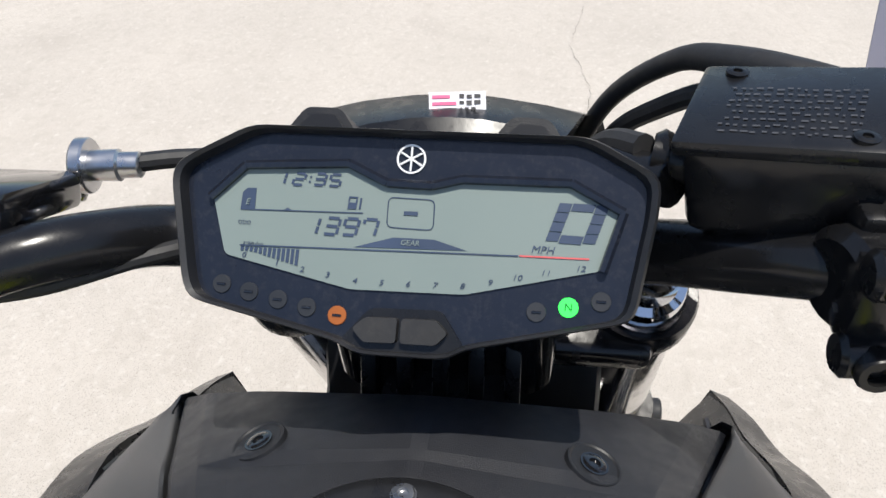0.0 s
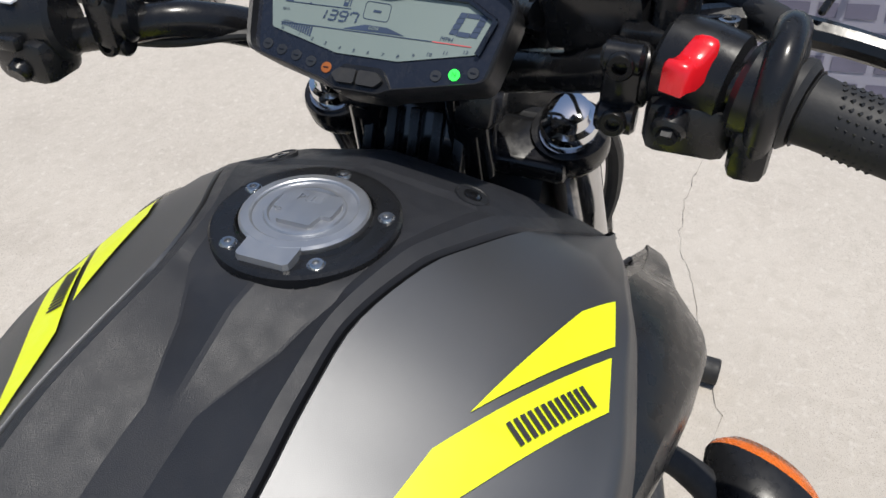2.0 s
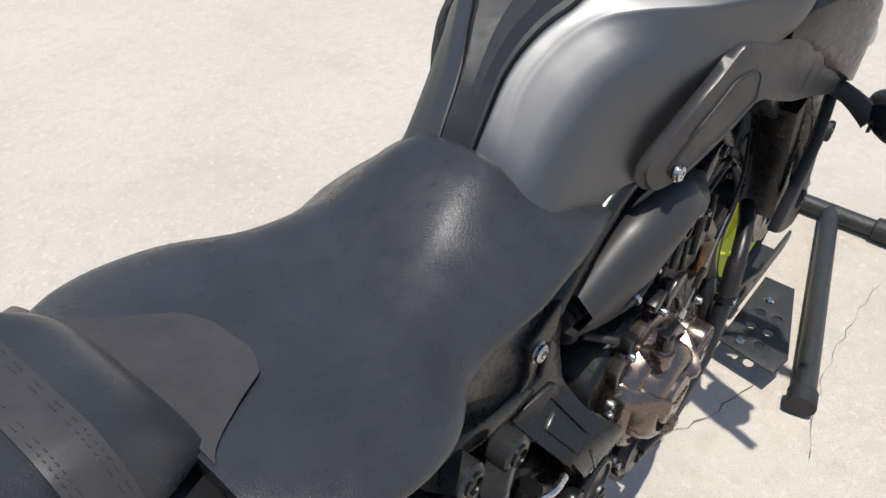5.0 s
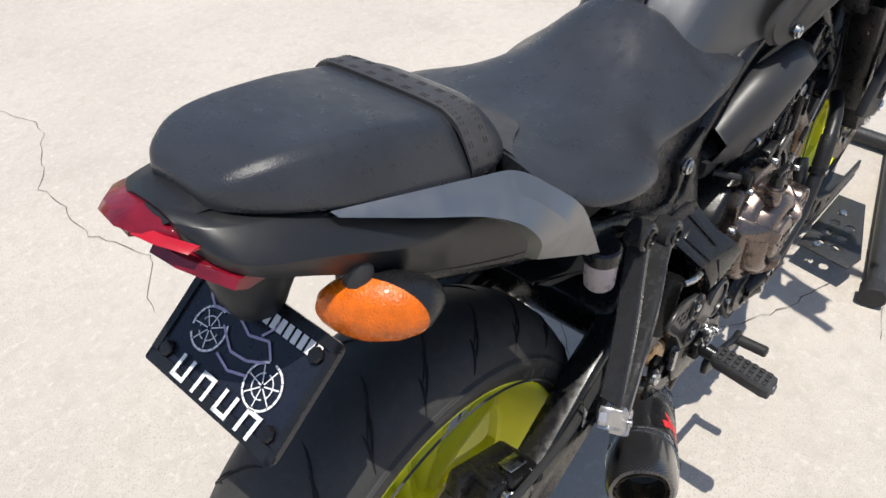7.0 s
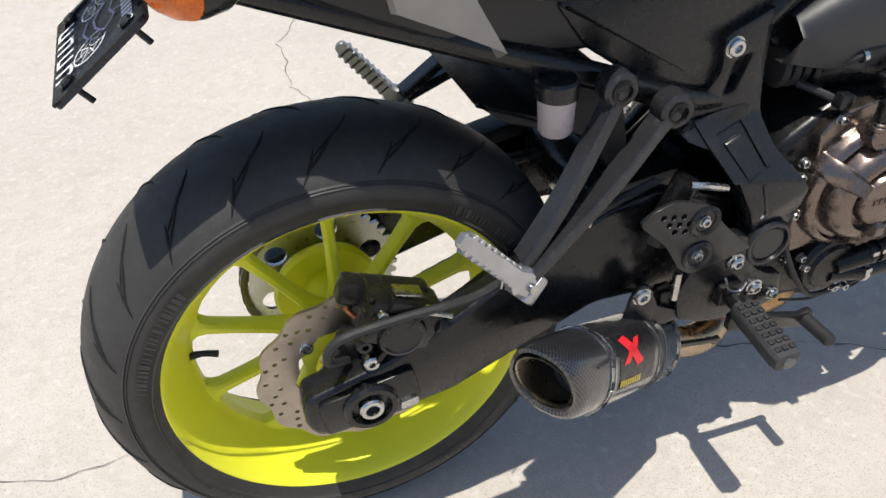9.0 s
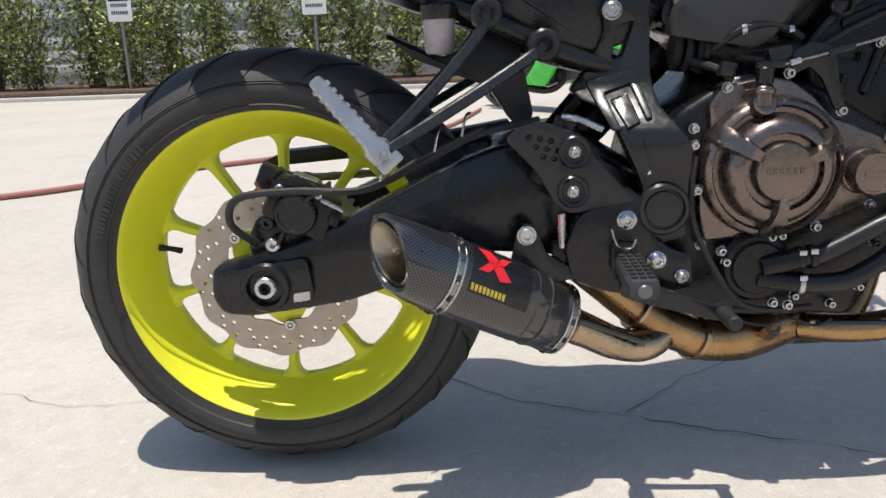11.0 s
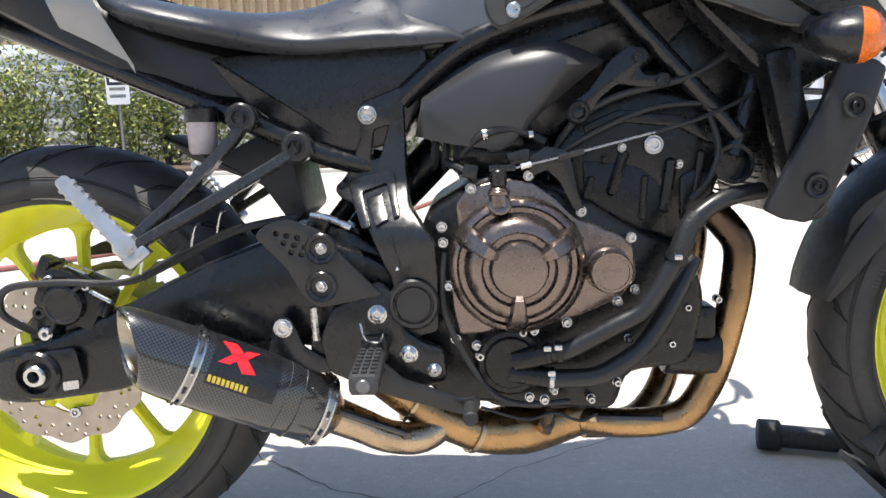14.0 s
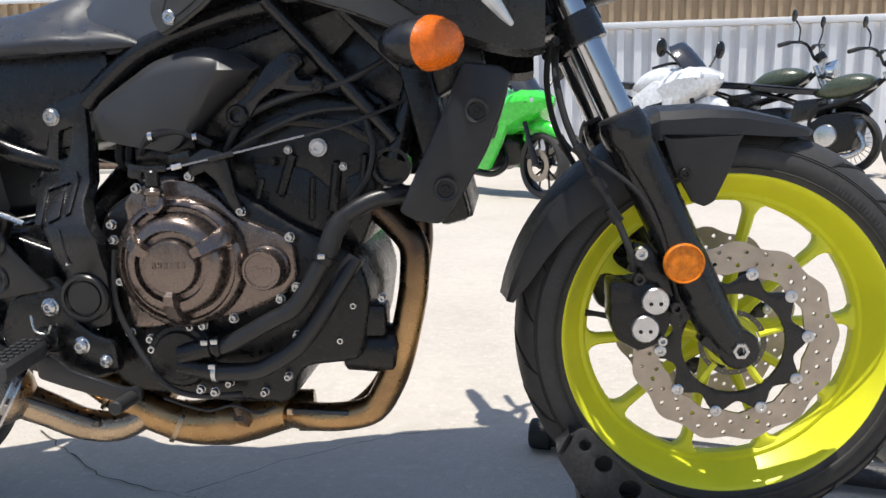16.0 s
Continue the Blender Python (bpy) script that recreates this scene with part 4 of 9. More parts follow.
GREY_D = mat("matt_dark_grey_paint", (0.25, 0.253, 0.262), 0.4, metal=0.85, vary=0.06, scale=14, bump=0.05, bscale=1500)
tail()


def rear_signal(s):
    c = Vector((-0.102, -0.018 + s * 0.096, 0.822))
    part("indicator_stalk", tube([(-0.085, -0.018 + s * 0.05, 0.850), (-0.095, -0.018 + s * 0.09, 0.853), c], [0.013, 0.012, 0.014], 12), RUBBER, BIKE)
    back = Vector((-1, s * 0.12, 0.02)).normalized()
    sweep = Matrix(((1, s * 0.30, 0, 0), (s * 0.28, 1, 0, 0), (0, 0, 1, 0), (0, 0, 0, 1)))
    m = Matrix.Translation(c + Vector((0.006, s * 0.012, -0.006))) @ sweep @ Matrix.Diagonal((0.98, 1.08, 0.76, 1)) @ pose(0, 0, 0, 22 * s, 0, 0)
    h = part("indicator_housing", place(lathe([(0.004, -0.050), (0.018, -0.044), (0.030, -0.029), (0.0375, -0.008), (0.0385, 0.0)], (0, 0, 0), back, 32), m), PLASTIC_S, BIKE, "black teardrop indicator housing")
    part("indicator_lens", place(lathe([(0.0385, 0.0), (0.0365, 0.010), (0.029, 0.021), (0.015, 0.029), (0, 0.031)], (0, 0, 0), back, 32), m), ORANGE, h, "orange indicator lens")


rear_signal(-1)
rear_signal(1)


def plate_holder():
    """Tail tidy with a temporary plate in dark blue, tilted backwards."""
    part("plate_bracket", tube([(-0.02, YC, 0.83), (-0.09, YC - 0.01, 0.845), (-0.130, YC - 0.02, 0.825), (-0.140, YC - 0.03, 0.785)], [0.05, 0.05, 0.042, 0.02], 14), PLASTIC, BIKE)
    # axes of the plate: across, up, and out towards the rear
    o = Vector((-0.171, -0.031, 0.762))
    across = Vector((0.0, -1.0, -0.02)).normalized()
    up = Vector((0.82, 0, 0.57)).normalized()
    out = across.cross(up).normalized()
    if out.z < 0:
        out = -out
    m = Matrix((across, up, out)).transposed().to_4x4()
    m.translation = o

    def slab(poly, z0, z1, name, material, parent, r=0.006, label=""):
        p = round_poly(poly, r, 4)
        bm = bmesh.new()
        lo = [bm.verts.new((x, y, z0)) for x, y in p]
        hi = [bm.verts.new((x, y, z1)) for x, y in p]
        bm.faces.new(hi)
        bm.faces.new(list(reversed(lo)))
        for i in range(len(p)):
            j = (i + 1) % len(p)
            bm.faces.new((lo[i], lo[j], hi[j], hi[i]))
        return part(name, place(bm, m), material, parent, label)
    w, h = 0.088, 0.055
    base = slab([(-w, -h), (w, -h), (w, h), (-w, h)], -0.004, 0.0, "plate", NAVY_P, BIKE, 0.008, "dark blue dealer plate with white motorcycle drawing")
    slab([(-w, -h), (w, -h), (w, -h + 0.012), (-w, -h + 0.012)], 0.0, 0.0025, "plate_frame", PLASTIC_S, base, 0.003)
    slab([(-w, h - 0.010), (w, h - 0.010), (w, h), (-w, h)], 0.0, 0.0025, "plate_frame", PLASTIC_S, base, 0.003)
    slab([(-w, -h), (-w + 0.008, -h), (-w + 0.008, h), (-w, h)], 0.0, 0.0025, "plate_frame", PLASTIC_S, base, 0.003)
    slab([(w - 0.008, -h), (w, -h), (w, h), (w - 0.008, h)], 0.0, 0.0025, "plate_frame", PLASTIC_S, base, 0.003)
    # printed row of bars along the top, and the four bars of the name below
    bm = bmesh.new()

    def quad(x0, y0, x1, y1, sl=0.0, z=0.0012):
        bm.faces.new([bm.verts.new(q) for q in ((x0, y0, z), (x1, y0, z), (x1 + sl, y1, z), (x0 + sl, y1, z))])
    rnd = random.Random(2)
    x = -0.074
    while x < 0.07:
        quad(x, h - 0.009 - 0.014, x + 0.0062, h - 0.0105, z=0.0030)
        x += 0.0088
    for i in range(4):
        x0 = -0.052 + i * 0.030
        quad(x0, -h + 0.004, x0 + 0.004, -h + 0.026, 0.003, 0.0030)
        quad(x0 + 0.014, -h + 0.004, x0 + 0.018, -h + 0.026, 0.003, 0.0030)
        quad(x0 + 0.003, -h + 0.022, x0 + 0.020, -h + 0.026, 0.0, 0.0030) if i % 2 else quad(x0, -h + 0.004, x0 + 0.016, -h + 0.008, 0.0, 0.0030)
    part("print", place(bm, m), WHITE, base, "white printed bars")["kind"] = "stuff"
    # drawing: two wheels and a body in white and violet strokes
    art = bmesh.new()
    for cx, cy, r in ((-0.042, 0.0, 0.021), (0.040, -0.010, 0.021)):
        for rr in (r, r * 0.55):
            for i in range(20):
                if rnd.random() < 0.22:
                    continue
                a0, a1 = 2 * math.pi * i / 20, 2 * math.pi * (i + 0.9) / 20
                q = [(cx + k * math.cos(a), cy + k * math.sin(a), 0.0014) for k, a in ((rr, a0), (rr, a1), (rr * 0.90, a1), (rr * 0.90, a0))]
                art.faces.new([art.verts.new(p) for p in q])
        for i in range(7):
            a = 2 * math.pi * i / 7 + cx * 30
            d = Vector((math.cos(a), math.sin(a)))
            nrm = Vector((-d.y, d.x)) * 0.0006
            q = [Vector((cx, cy)) + d * r * f + nrm * g for f, g in ((0.1, 1), (0.85, 1), (0.85, -1), (0.1, -1))]
            art.faces.new([art.verts.new((p.x, p.y, 0.0014)) for p in q])
    part("drawing", place(art, m), WHITE, base)["kind"] = "stuff"
    art = bmesh.new()
    for k, line in enumerate((((-0.05, 0.018), (-0.02, 0.024), (0.0, 0.016), (0.022, 0.022), (0.034, 0.010)), ((-0.03, 0.010), (-0.008, -0.004), (0.012, -0.002), (0.03, 0.006)), ((-0.02, -0.012), (0.0, -0.018), (0.02, -0.012)), ((0.012, 0.022), (0.022, 0.036), (0.018, 0.042)), ((-0.05, 0.018), (-0.062, 0.026)))):
        for a, b in zip(line, line[1:]):
            d = Vector((b[0] - a[0], b[1] - a[1])).normalized()
            nn = Vector((-d.y, d.x)) * 0.0012
            art.faces.new([art.verts.new((p[0] + g * nn.x, p[1] + g * nn.y, 0.0016)) for p, g in ((a, 1), (b, 1), (b, -1), (a, -1))])
    part("drawing", place(art, m), VIOLET, base)["kind"] = "stuff"
    for sx in (-1, 1):
        for sy, yy in ((1, 0.036), (-1, -0.036)):
            p = m @ Vector((sx * 0.070, yy, 0.001))
            part("plate_screw", lathe([(0.0075, 0), (0.0075, 0.003), (0.006, 0.005), (0, 0.0055)], p, out, 8), SATIN, base)
            part("plate_screw", cyl(p - out * 0.004, p - out * 0.024, 0.003, seg=8), SATIN, base)


NAVY_P = mat("dark_blue_plate_print", (0.012, 0.014, 0.024), 0.3, vary=0.1)
VIOLET = mat("pale_violet_print", (0.42, 0.36, 0.5), 0.5)
plate_holder()

# ---------------------------------------------------------------- wheels and brakes
def wheel(c, rim_r, rim_w, tyre_r, tyre_w, spoke0, name, tread_seed):
    """Cast ten-spoke wheel with its tyre; returns the rim, which carries the rest."""
    c = Vector(c)
    hw = rim_w / 2
    prof = [(rim_r - 0.004, -hw), (rim_r, -hw + 0.002), (rim_r, -hw + 0.006), (rim_r - 0.006, -hw + 0.009), (rim_r - 0.010, -hw + 0.02), (rim_r - 0.026, -hw + 0.04), (rim_r - 0.027, 0),
            (rim_r - 0.026, hw - 0.04), (rim_r - 0.010, hw - 0.02), (rim_r - 0.006, hw - 0.009), (rim_r, hw - 0.006), (rim_r, hw - 0.002), (rim_r - 0.004, hw),
            (rim_r - 0.009, hw - 0.004), (rim_r - 0.014, hw - 0.02), (rim_r - 0.032, hw - 0.042), (rim_r - 0.038, 0.014), (rim_r - 0.044, 0.008), (rim_r - 0.044, -0.008), (rim_r - 0.038, -0.014), (rim_r - 0.032, -hw + 0.042), (rim_r - 0.014, -hw + 0.02), (rim_r - 0.009, -hw + 0.004)]
    rim = part(name, lathe(prof, c, (0, 1, 0), 96, closed=True), YELLOW, BIKE, "fluorescent yellow cast wheel rim")
    for i in range(10):
        t = radians(spoke0 + 36 * i)
        d, q = Vector((math.cos(t), 0, math.sin(t))), Vector((-math.sin(t), 0, math.cos(t)))
        rings = []
        for r, w, h in ((0.030, 0.014, 0.024), (0.06, 0.0085, 0.017), (0.10, 0.0070, 0.014), (0.14, 0.0072, 0.013), (rim_r - 0.060, 0.0085, 0.013), (rim_r - 0.050, 0.013, 0.013), (rim_r - 0.043, 0.024, 0.012), (rim_r - 0.038, 0.032, 0.010)):
            ring = []
            for a in range(10):
                th = 2 * math.pi * a / 10
                ca, sa = math.cos(th), math.sin(th)
                ring.append(c + d * r + q * (w * math.copysign(abs(ca) ** 0.7, ca)) + Vector((0, h * math.copysign(abs(sa) ** 0.7, sa), 0)))
            rings.append(ring)
        part("spoke", loft(rings), YELLOW, rim)
    part("hub", lathe([(0.02, -0.075), (0.036, -0.075), (0.040, -0.05), (0.037, -0.02), (0.037, 0.02), (0.040, 0.05), (0.036, 0.075), (0.02, 0.075)], c, (0, 1, 0), 32, closed=True), YELLOW, rim)
    # tyre
    tw = tyre_w / 2
    sec = []
    for i in range(29):
        a = math.pi * i / 28
        y = tw * math.cos(a)
        bulge = math.sin(a)
        sec.append((rim_r - 0.006 + (tyre_r - rim_r + 0.006) * (bulge ** 0.78), y * (1 if bulge > 0.25 else (hw * 0.97 + (tw - hw * 0.97) * bulge / 0.25) / tw)))
    inner = [(r - 0.008, y * 0.93) for r, y in reversed(sec[1:-1])]
    tyre = part("tyre", lathe(sec + inner, c, (0, 1, 0), 128, closed=True), TYRE, rim, "black road tyre with curved tread sipes")

    def on_tyre(a, f, lift):
        """a: angle round the wheel; f: 0 crown, 1 shoulder towards the right, 1.6 sidewall."""
        u = math.pi * 0.5 * (1 + f * 0.75)
        s = math.sin(u)
        r = rim_r - 0.006 + (tyre_r - rim_r + 0.006) * (s ** 0.78) + lift
        return c + Vector((math.cos(a) * r, tw * math.cos(u) * 1.0, math.sin(a) * r))
    grooves = bmesh.new()
    for sy in (1, -1):
        for i in range(22):
            a0 = 2 * math.pi * i / 22 + (0.14 if sy < 0 else 0)
            for off, f0, f1, sw in ((0, 0.10, 0.62, 0.16), (0.07, 0.35, 0.80, 0.13), (0.15, 0.52, 0.90, 0.07)):
                pts = []
                for k in range(7):
                    f = f0 + (f1 - f0) * k / 6
                    pts.append(on_tyre(a0 + off + sw * (k / 6) ** 1.4, sy * f, 0.0002))
                tube(pts, [0.0005, 0.0014, 0.0018, 0.0018, 0.0016, 0.0012, 0.0005], 6, 1, False, grooves)
    part("tread", grooves, GROOVE, tyre)["kind"] = "stuff"
    # raised sidewall marks, as bars
    marks = bmesh.new()
    rnd = random.Random(tread_seed)
    for s in (-1, 1):
        for start, count, rad, hgt in ((2.30, 22, 0.36, 0.011), (5.05, 14, 0.34, 0.012), (0.6, 16, 0.38, 0.010), (3.7, 12, 0.36, 0.008)):
            a = start
            for i in range(count):
                wdt = rnd.uniform(0.008, 0.022)
                for f in (0.0, 0.55):
                    if f and rnd.random() < 0.4:
                        continue
                    q = []
                    for aa, rr in ((a, 0), (a + wdt * 0.35, 0), (a + wdt * 0.35, hgt), (a, hgt)):
                        r = rim_r + 0.012 + rr
                        h = (r - rim_r + 0.006) / (tyre_r - rim_r + 0.006)
                        u = math.asin(min(1, h ** (1 / 0.78)))
                        y = s * tw * math.cos(u)
                        y = y + s * 0.0014
                        q.append(marks.verts.new(c + Vector((math.cos(aa + f * wdt) * r, y, math.sin(aa + f * wdt) * r))))
                    marks.faces.new(q)
                a += wdt + 0.012
    part("sidewall_print", marks, MARK, tyre, "faint raised sidewall marks")["kind"] = "stuff"
    for s in (-1, 1):
        for dr in (0.006, 0.034, 0.037):
            h = (dr + 0.006) / (tyre_r - rim_r + 0.006)
            y = s * tw * math.cos(math.asin(min(1, h ** (1 / 0.78))))
            part("sidewall_ridge", lathe([(rim_r + dr - 0.0016, y - s * 0.001), (rim_r + dr, y + s * 0.0016), (rim_r + dr + 0.0016, y - s * 0.001)], c, (0, 1, 0), 96, closed=True), TYRE, tyre)
    # valve
    v = c + Vector((math.cos(radians(172)) * (rim_r - 0.043), -0.012, math.sin(radians(172)) * (rim_r - 0.043)))
    d = (c - v).normalized()
    part("valve", tube([v - d * 0.004, v + d * 0.012, v + d * 0.030 + Vector((0, -0.006, 0))], [0.0055, 0.004, 0.0048], 10, 4), RUBBER, rim)
    return rim


GROOVE = mat("tread_groove", (0.006, 0.006, 0.006), 0.8)
MARK = mat("sidewall_print", (0.040, 0.039, 0.038), 0.5)


def brake_disc(c, y, r, parent, waves=12, inner=0.045, phase=0.0, carrier=False):
    cx, cz = c[0], c[2]
    n = waves * 12
    outer = [(cx + (r - 0.0035 + 0.0035 * math.cos(waves * t)) * math.cos(t + phase), cz + (r - 0.0035 + 0.0035 * math.cos(waves * t)) * math.sin(t + phase)) for t in [2 * math.pi * i / n for i in range(n)]]
    ri = r * (0.70 if carrier else 0.595)
    m = waves * 4
    inn = [(cx + (ri + 0.003 * math.cos(waves * t)) * math.cos(t), cz + (ri + 0.003 * math.cos(waves * t)) * math.sin(t)) for t in [2 * math.pi * i / m for i in range(m)]]
    holes = [inn]
    for i in range(waves):
        for k, (f, dt) in enumerate(((0.77, 0.0), (0.84, 0.10), (0.91, 0.20), (0.80, 0.27), (0.90, 0.40))):
            t = 2 * math.pi * (i + 0.0) / waves + dt + phase
            holes.append(circle2(cx + r * f * math.cos(t), cz + r * f * math.sin(t), 0.0033, 7))
    d = part("brake_disc", plate(outer, y - 0.0025, y + 0.0025, 0, holes), DISC, parent, "drilled wave brake disc")
    if carrier:
        lug = [(cx + (ri + 0.001 - 0.017 * (0.5 - 0.5 * math.cos(10 * (t - phase)))) * math.cos(t), cz + (ri + 0.001 - 0.017 * (0.5 - 0.5 * math.cos(10 * (t - phase)))) * math.sin(t)) for t in [2 * math.pi * i / 120 for i in range(120)]]
        part("disc_carrier", plate(lug, y - 0.004, y + 0.003, 0.001, [circle2(cx, cz, ri - 0.030, 60)]), SATIN, d)
        for i in range(5):
            t = 2 * math.pi * i / 5 + 0.3
            p = Vector((math.cos(t), 0, math.sin(t)))
            cc = Vector((cx, y + (0.004 if y < 0 else -0.004), cz))
            part("carrier_arm", tube([cc + p * (inner - 0.012), cc + p * (ri - 0.024)], 0.0055, 8, 1, False), YELLOW, d)
        for i in range(10):
            t = 2 * math.pi * i / 10 + phase
            p = Vector((cx + ri * math.cos(t), y - 0.003, cz + ri * math.sin(t)))
            part("disc_rivet", lathe([(0.0085, 0), (0.0085, 0.003), (0.007, 0.004), (0.004, 0.004), (0.003, 0.002), (0, 0.002)], p, (0, -1, 0), 16), ALU, d)
    else:
        t0 = radians(135)
        lug = [(cx + (ri - 0.004 + 0.008 * math.cos(5 * (t - t0))) * math.cos(t), cz + (ri - 0.004 + 0.008 * math.cos(5 * (t - t0))) * math.sin(t)) for t in [2 * math.pi * i / 100 for i in range(100)]]
        part("disc_carrier", plate(lug, y + 0.003, y + 0.012, 0.0015, [circle2(cx, cz, 0.050, 48)]), YELLOW, d)
        for i in range(5):
            t = t0 + 2 * math.pi * i / 5
            p = Vector((cx + ri * 1.05 * math.cos(t), y - 0.0025, cz + ri * 1.05 * math.sin(t)))
            part("disc_rivet", lathe([(0.0085, 0), (0.0085, 0.002), (0.0075, 0.003), (0.0042, 0.003)], p, (0, -1, 0), 18), STEEL, d)
            part("rivet_socket", lathe([(0.0044, 0.0), (0.0044, 0.0034), (0.0030, 0.0036), (0.0026, 0.001), (0, 0.001)], p, (0, -1, 0), 6), FIN, d)
    part("tone_ring", plate(circle2(cx, cz, inner - 0.003, 48), y + 0.001, y + 0.003, 0, [circle2(cx, cz, inner - 0.010, 32)] + [circle2(cx + (inner - 0.0065) * math.cos(a), cz + (inner - 0.0065) * math.sin(a), 0.0014, 4) for a in [2 * math.pi * k / 24 for k in range(24)]]), STEELD, d)
    return d


RW, FW = (-0.006, -0.016, 0.311), (1.408, -0.020, 0.318)
rear = wheel(RW, 0.232, 0.158, 0.312, 0.186, 16, "rear_wheel", 5)
front = wheel(FW, 0.239, 0.108, 0.304, 0.124, 5, "front_wheel", 9)
brake_disc(RW, -0.097, 0.1240, rear, 12)
brake_disc(FW, -0.102, 0.1445, front, 13, 0.05, 0.1, True)
brake_disc(FW, 0.062, 0.1445, front, 13, 0.05, 0.1, True)


def sprocket_and_chain():
    c = Vector(RW)
    n = 43
    outer = []
    for i in range(n * 4):
        t = 2 * math.pi * i / (n * 4)
        outer.append((c.x + (0.108 + (0.004 if i % 4 in (1, 2) else -0.004)) * math.cos(t), c.z + (0.108 + (0.004 if i % 4 in (1, 2) else -0.004)) * math.sin(t)))
    holes = [circle2(c.x + 0.078 * math.cos(t), c.z + 0.078 * math.sin(t), 0.016, 14) for t in [2 * math.pi * (i + 0.3) / 6 for i in range(6)]]
    sp = part("sprocket", plate(outer, 0.092, 0.098, 0, holes + [circle2(c.x, c.z, 0.03, 20)]), ALU, rear, "rear chain sprocket")
    part("sprocket_carrier", lathe([(0.02, 0.07), (0.070, 0.07), (0.074, 0.078), (0.070, 0.090), (0.02, 0.090)], c, (0, 1, 0), 40, closed=True), YELLOW, rear)
    ch = bmesh.new()
    path = []
    f = Vector((0.50, 0, 0.40))
    for i in range(40):
        t = radians(75 + 195 * i / 39)
        path.append(Vector((c.x + 0.110 * math.cos(t), 0, c.z + 0.110 * math.sin(t))))
    up, lo = path[0], path[-1]
    run = [f + Vector((0, 0, 0.036)), *[(f + Vector((0, 0, 0.036))).lerp(up, k / 40) for k in range(1, 40)]] + path + [lo.lerp(f - Vector((0, 0, 0.036)), k / 40) for k in range(1, 41)]
    for i, (a, b) in enumerate(zip(run, run[1:])):
        d = b - a
        for sy in (-0.0075, 0.0075):
            tube([a + Vector((0, 0.095 + sy, 0)), b + Vector((0, 0.095 + sy, 0))], 0.0062 if i % 2 else 0.0055, 6, 1, False, ch)
    part("chain", ch, CHAINM, BIKE, "drive chain")
    part("chain_guard", plate(round_poly([(-0.06, 0.445), (-0.02, 0.462), (0.20, 0.478), (0.34, 0.50), (0.34, 0.475), (0.2, 0.455), (-0.05, 0.438)], 0.004, 2), 0.085, 0.125, 0.003), PLASTIC, BIKE)


CHAINM = mat("chain_steel", (0.2, 0.18, 0.15), 0.4, metal=0.8, vary=0.3, scale=120)
sprocket_and_chain()


# ---------------------------------------------------------------- swingarm
def swingarm():
    prof = [(-0.080, 0.338), (-0.05, 0.345), (0.02, 0.362), (0.12, 0.406), (0.23, 0.460), (0.31, 0.487), (0.38, 0.492), (0.46, 0.462), (0.52, 0.43), (0.53, 0.37), (0.47, 0.345), (0.40, 0.335), (0.30, 0.345), (0.21, 0.318), (0.10, 0.285), (-0.03, 0.268), (-0.070, 0.272), (-0.084, 0.295)]
    for s in (-1, 1):
        def warp(v):
            d = np.interp(v.x, [-0.08, 0.1, 0.3, 0.53], [0.0, 0.0, -0.015, -0.02])
            return Vector((v.x, v.y + s * d, v.z))
        arm = part("swingarm", plate(round_poly(prof, 0.012, 3), s * 0.115, s * 0.158, 0.007, warp=warp), SATIN, BIKE, "satin black swingarm", angle=0.9)
        # raised lip around the axle end
        part("adjuster_housing", plate(round_poly([(-0.066, 0.334), (0.05, 0.352), (0.058, 0.30), (0.045, 0.285), (-0.062, 0.280)], 0.008, 3), s * 0.156, s * 0.166, 0.003), SATIN, arm)
        part("axle_collar", lathe([(0.034, 0), (0.034, 0.010), (0.031, 0.014), (0.025, 0.014), (0.022, 0.004), (0, 0.004)], (-0.006, s * 0.160, 0.313), (0, s, 0), 32), SATIN, arm)
        part("axle_nut", lathe([(0.0155, 0.0), (0.0155, 0.012), (0.0135, 0.0145), (0.0085, 0.0145), (0.0075, 0.004), (0, 0.004)], (-0.006, s * 0.162, 0.313), (0, s, 0), 6 if s > 0 else 24), STEEL, arm)
        part("adjuster_plate", plate(round_poly([(0.030, 0.303), (0.052, 0.306), (0.052, 0.294), (0.030, 0.291)], 0.002, 2), s * 0.165, s * 0.169, 0), STEEL, arm)
    part("swingarm_bridge", plate(round_poly([(0.30, 0.49), (0.42, 0.50), (0.50, 0.45), (0.50, 0.37), (0.36, 0.36), (0.31, 0.42)], 0.02, 4), -0.12, 0.12, 0.01), SATIN, BIKE)


swingarm()


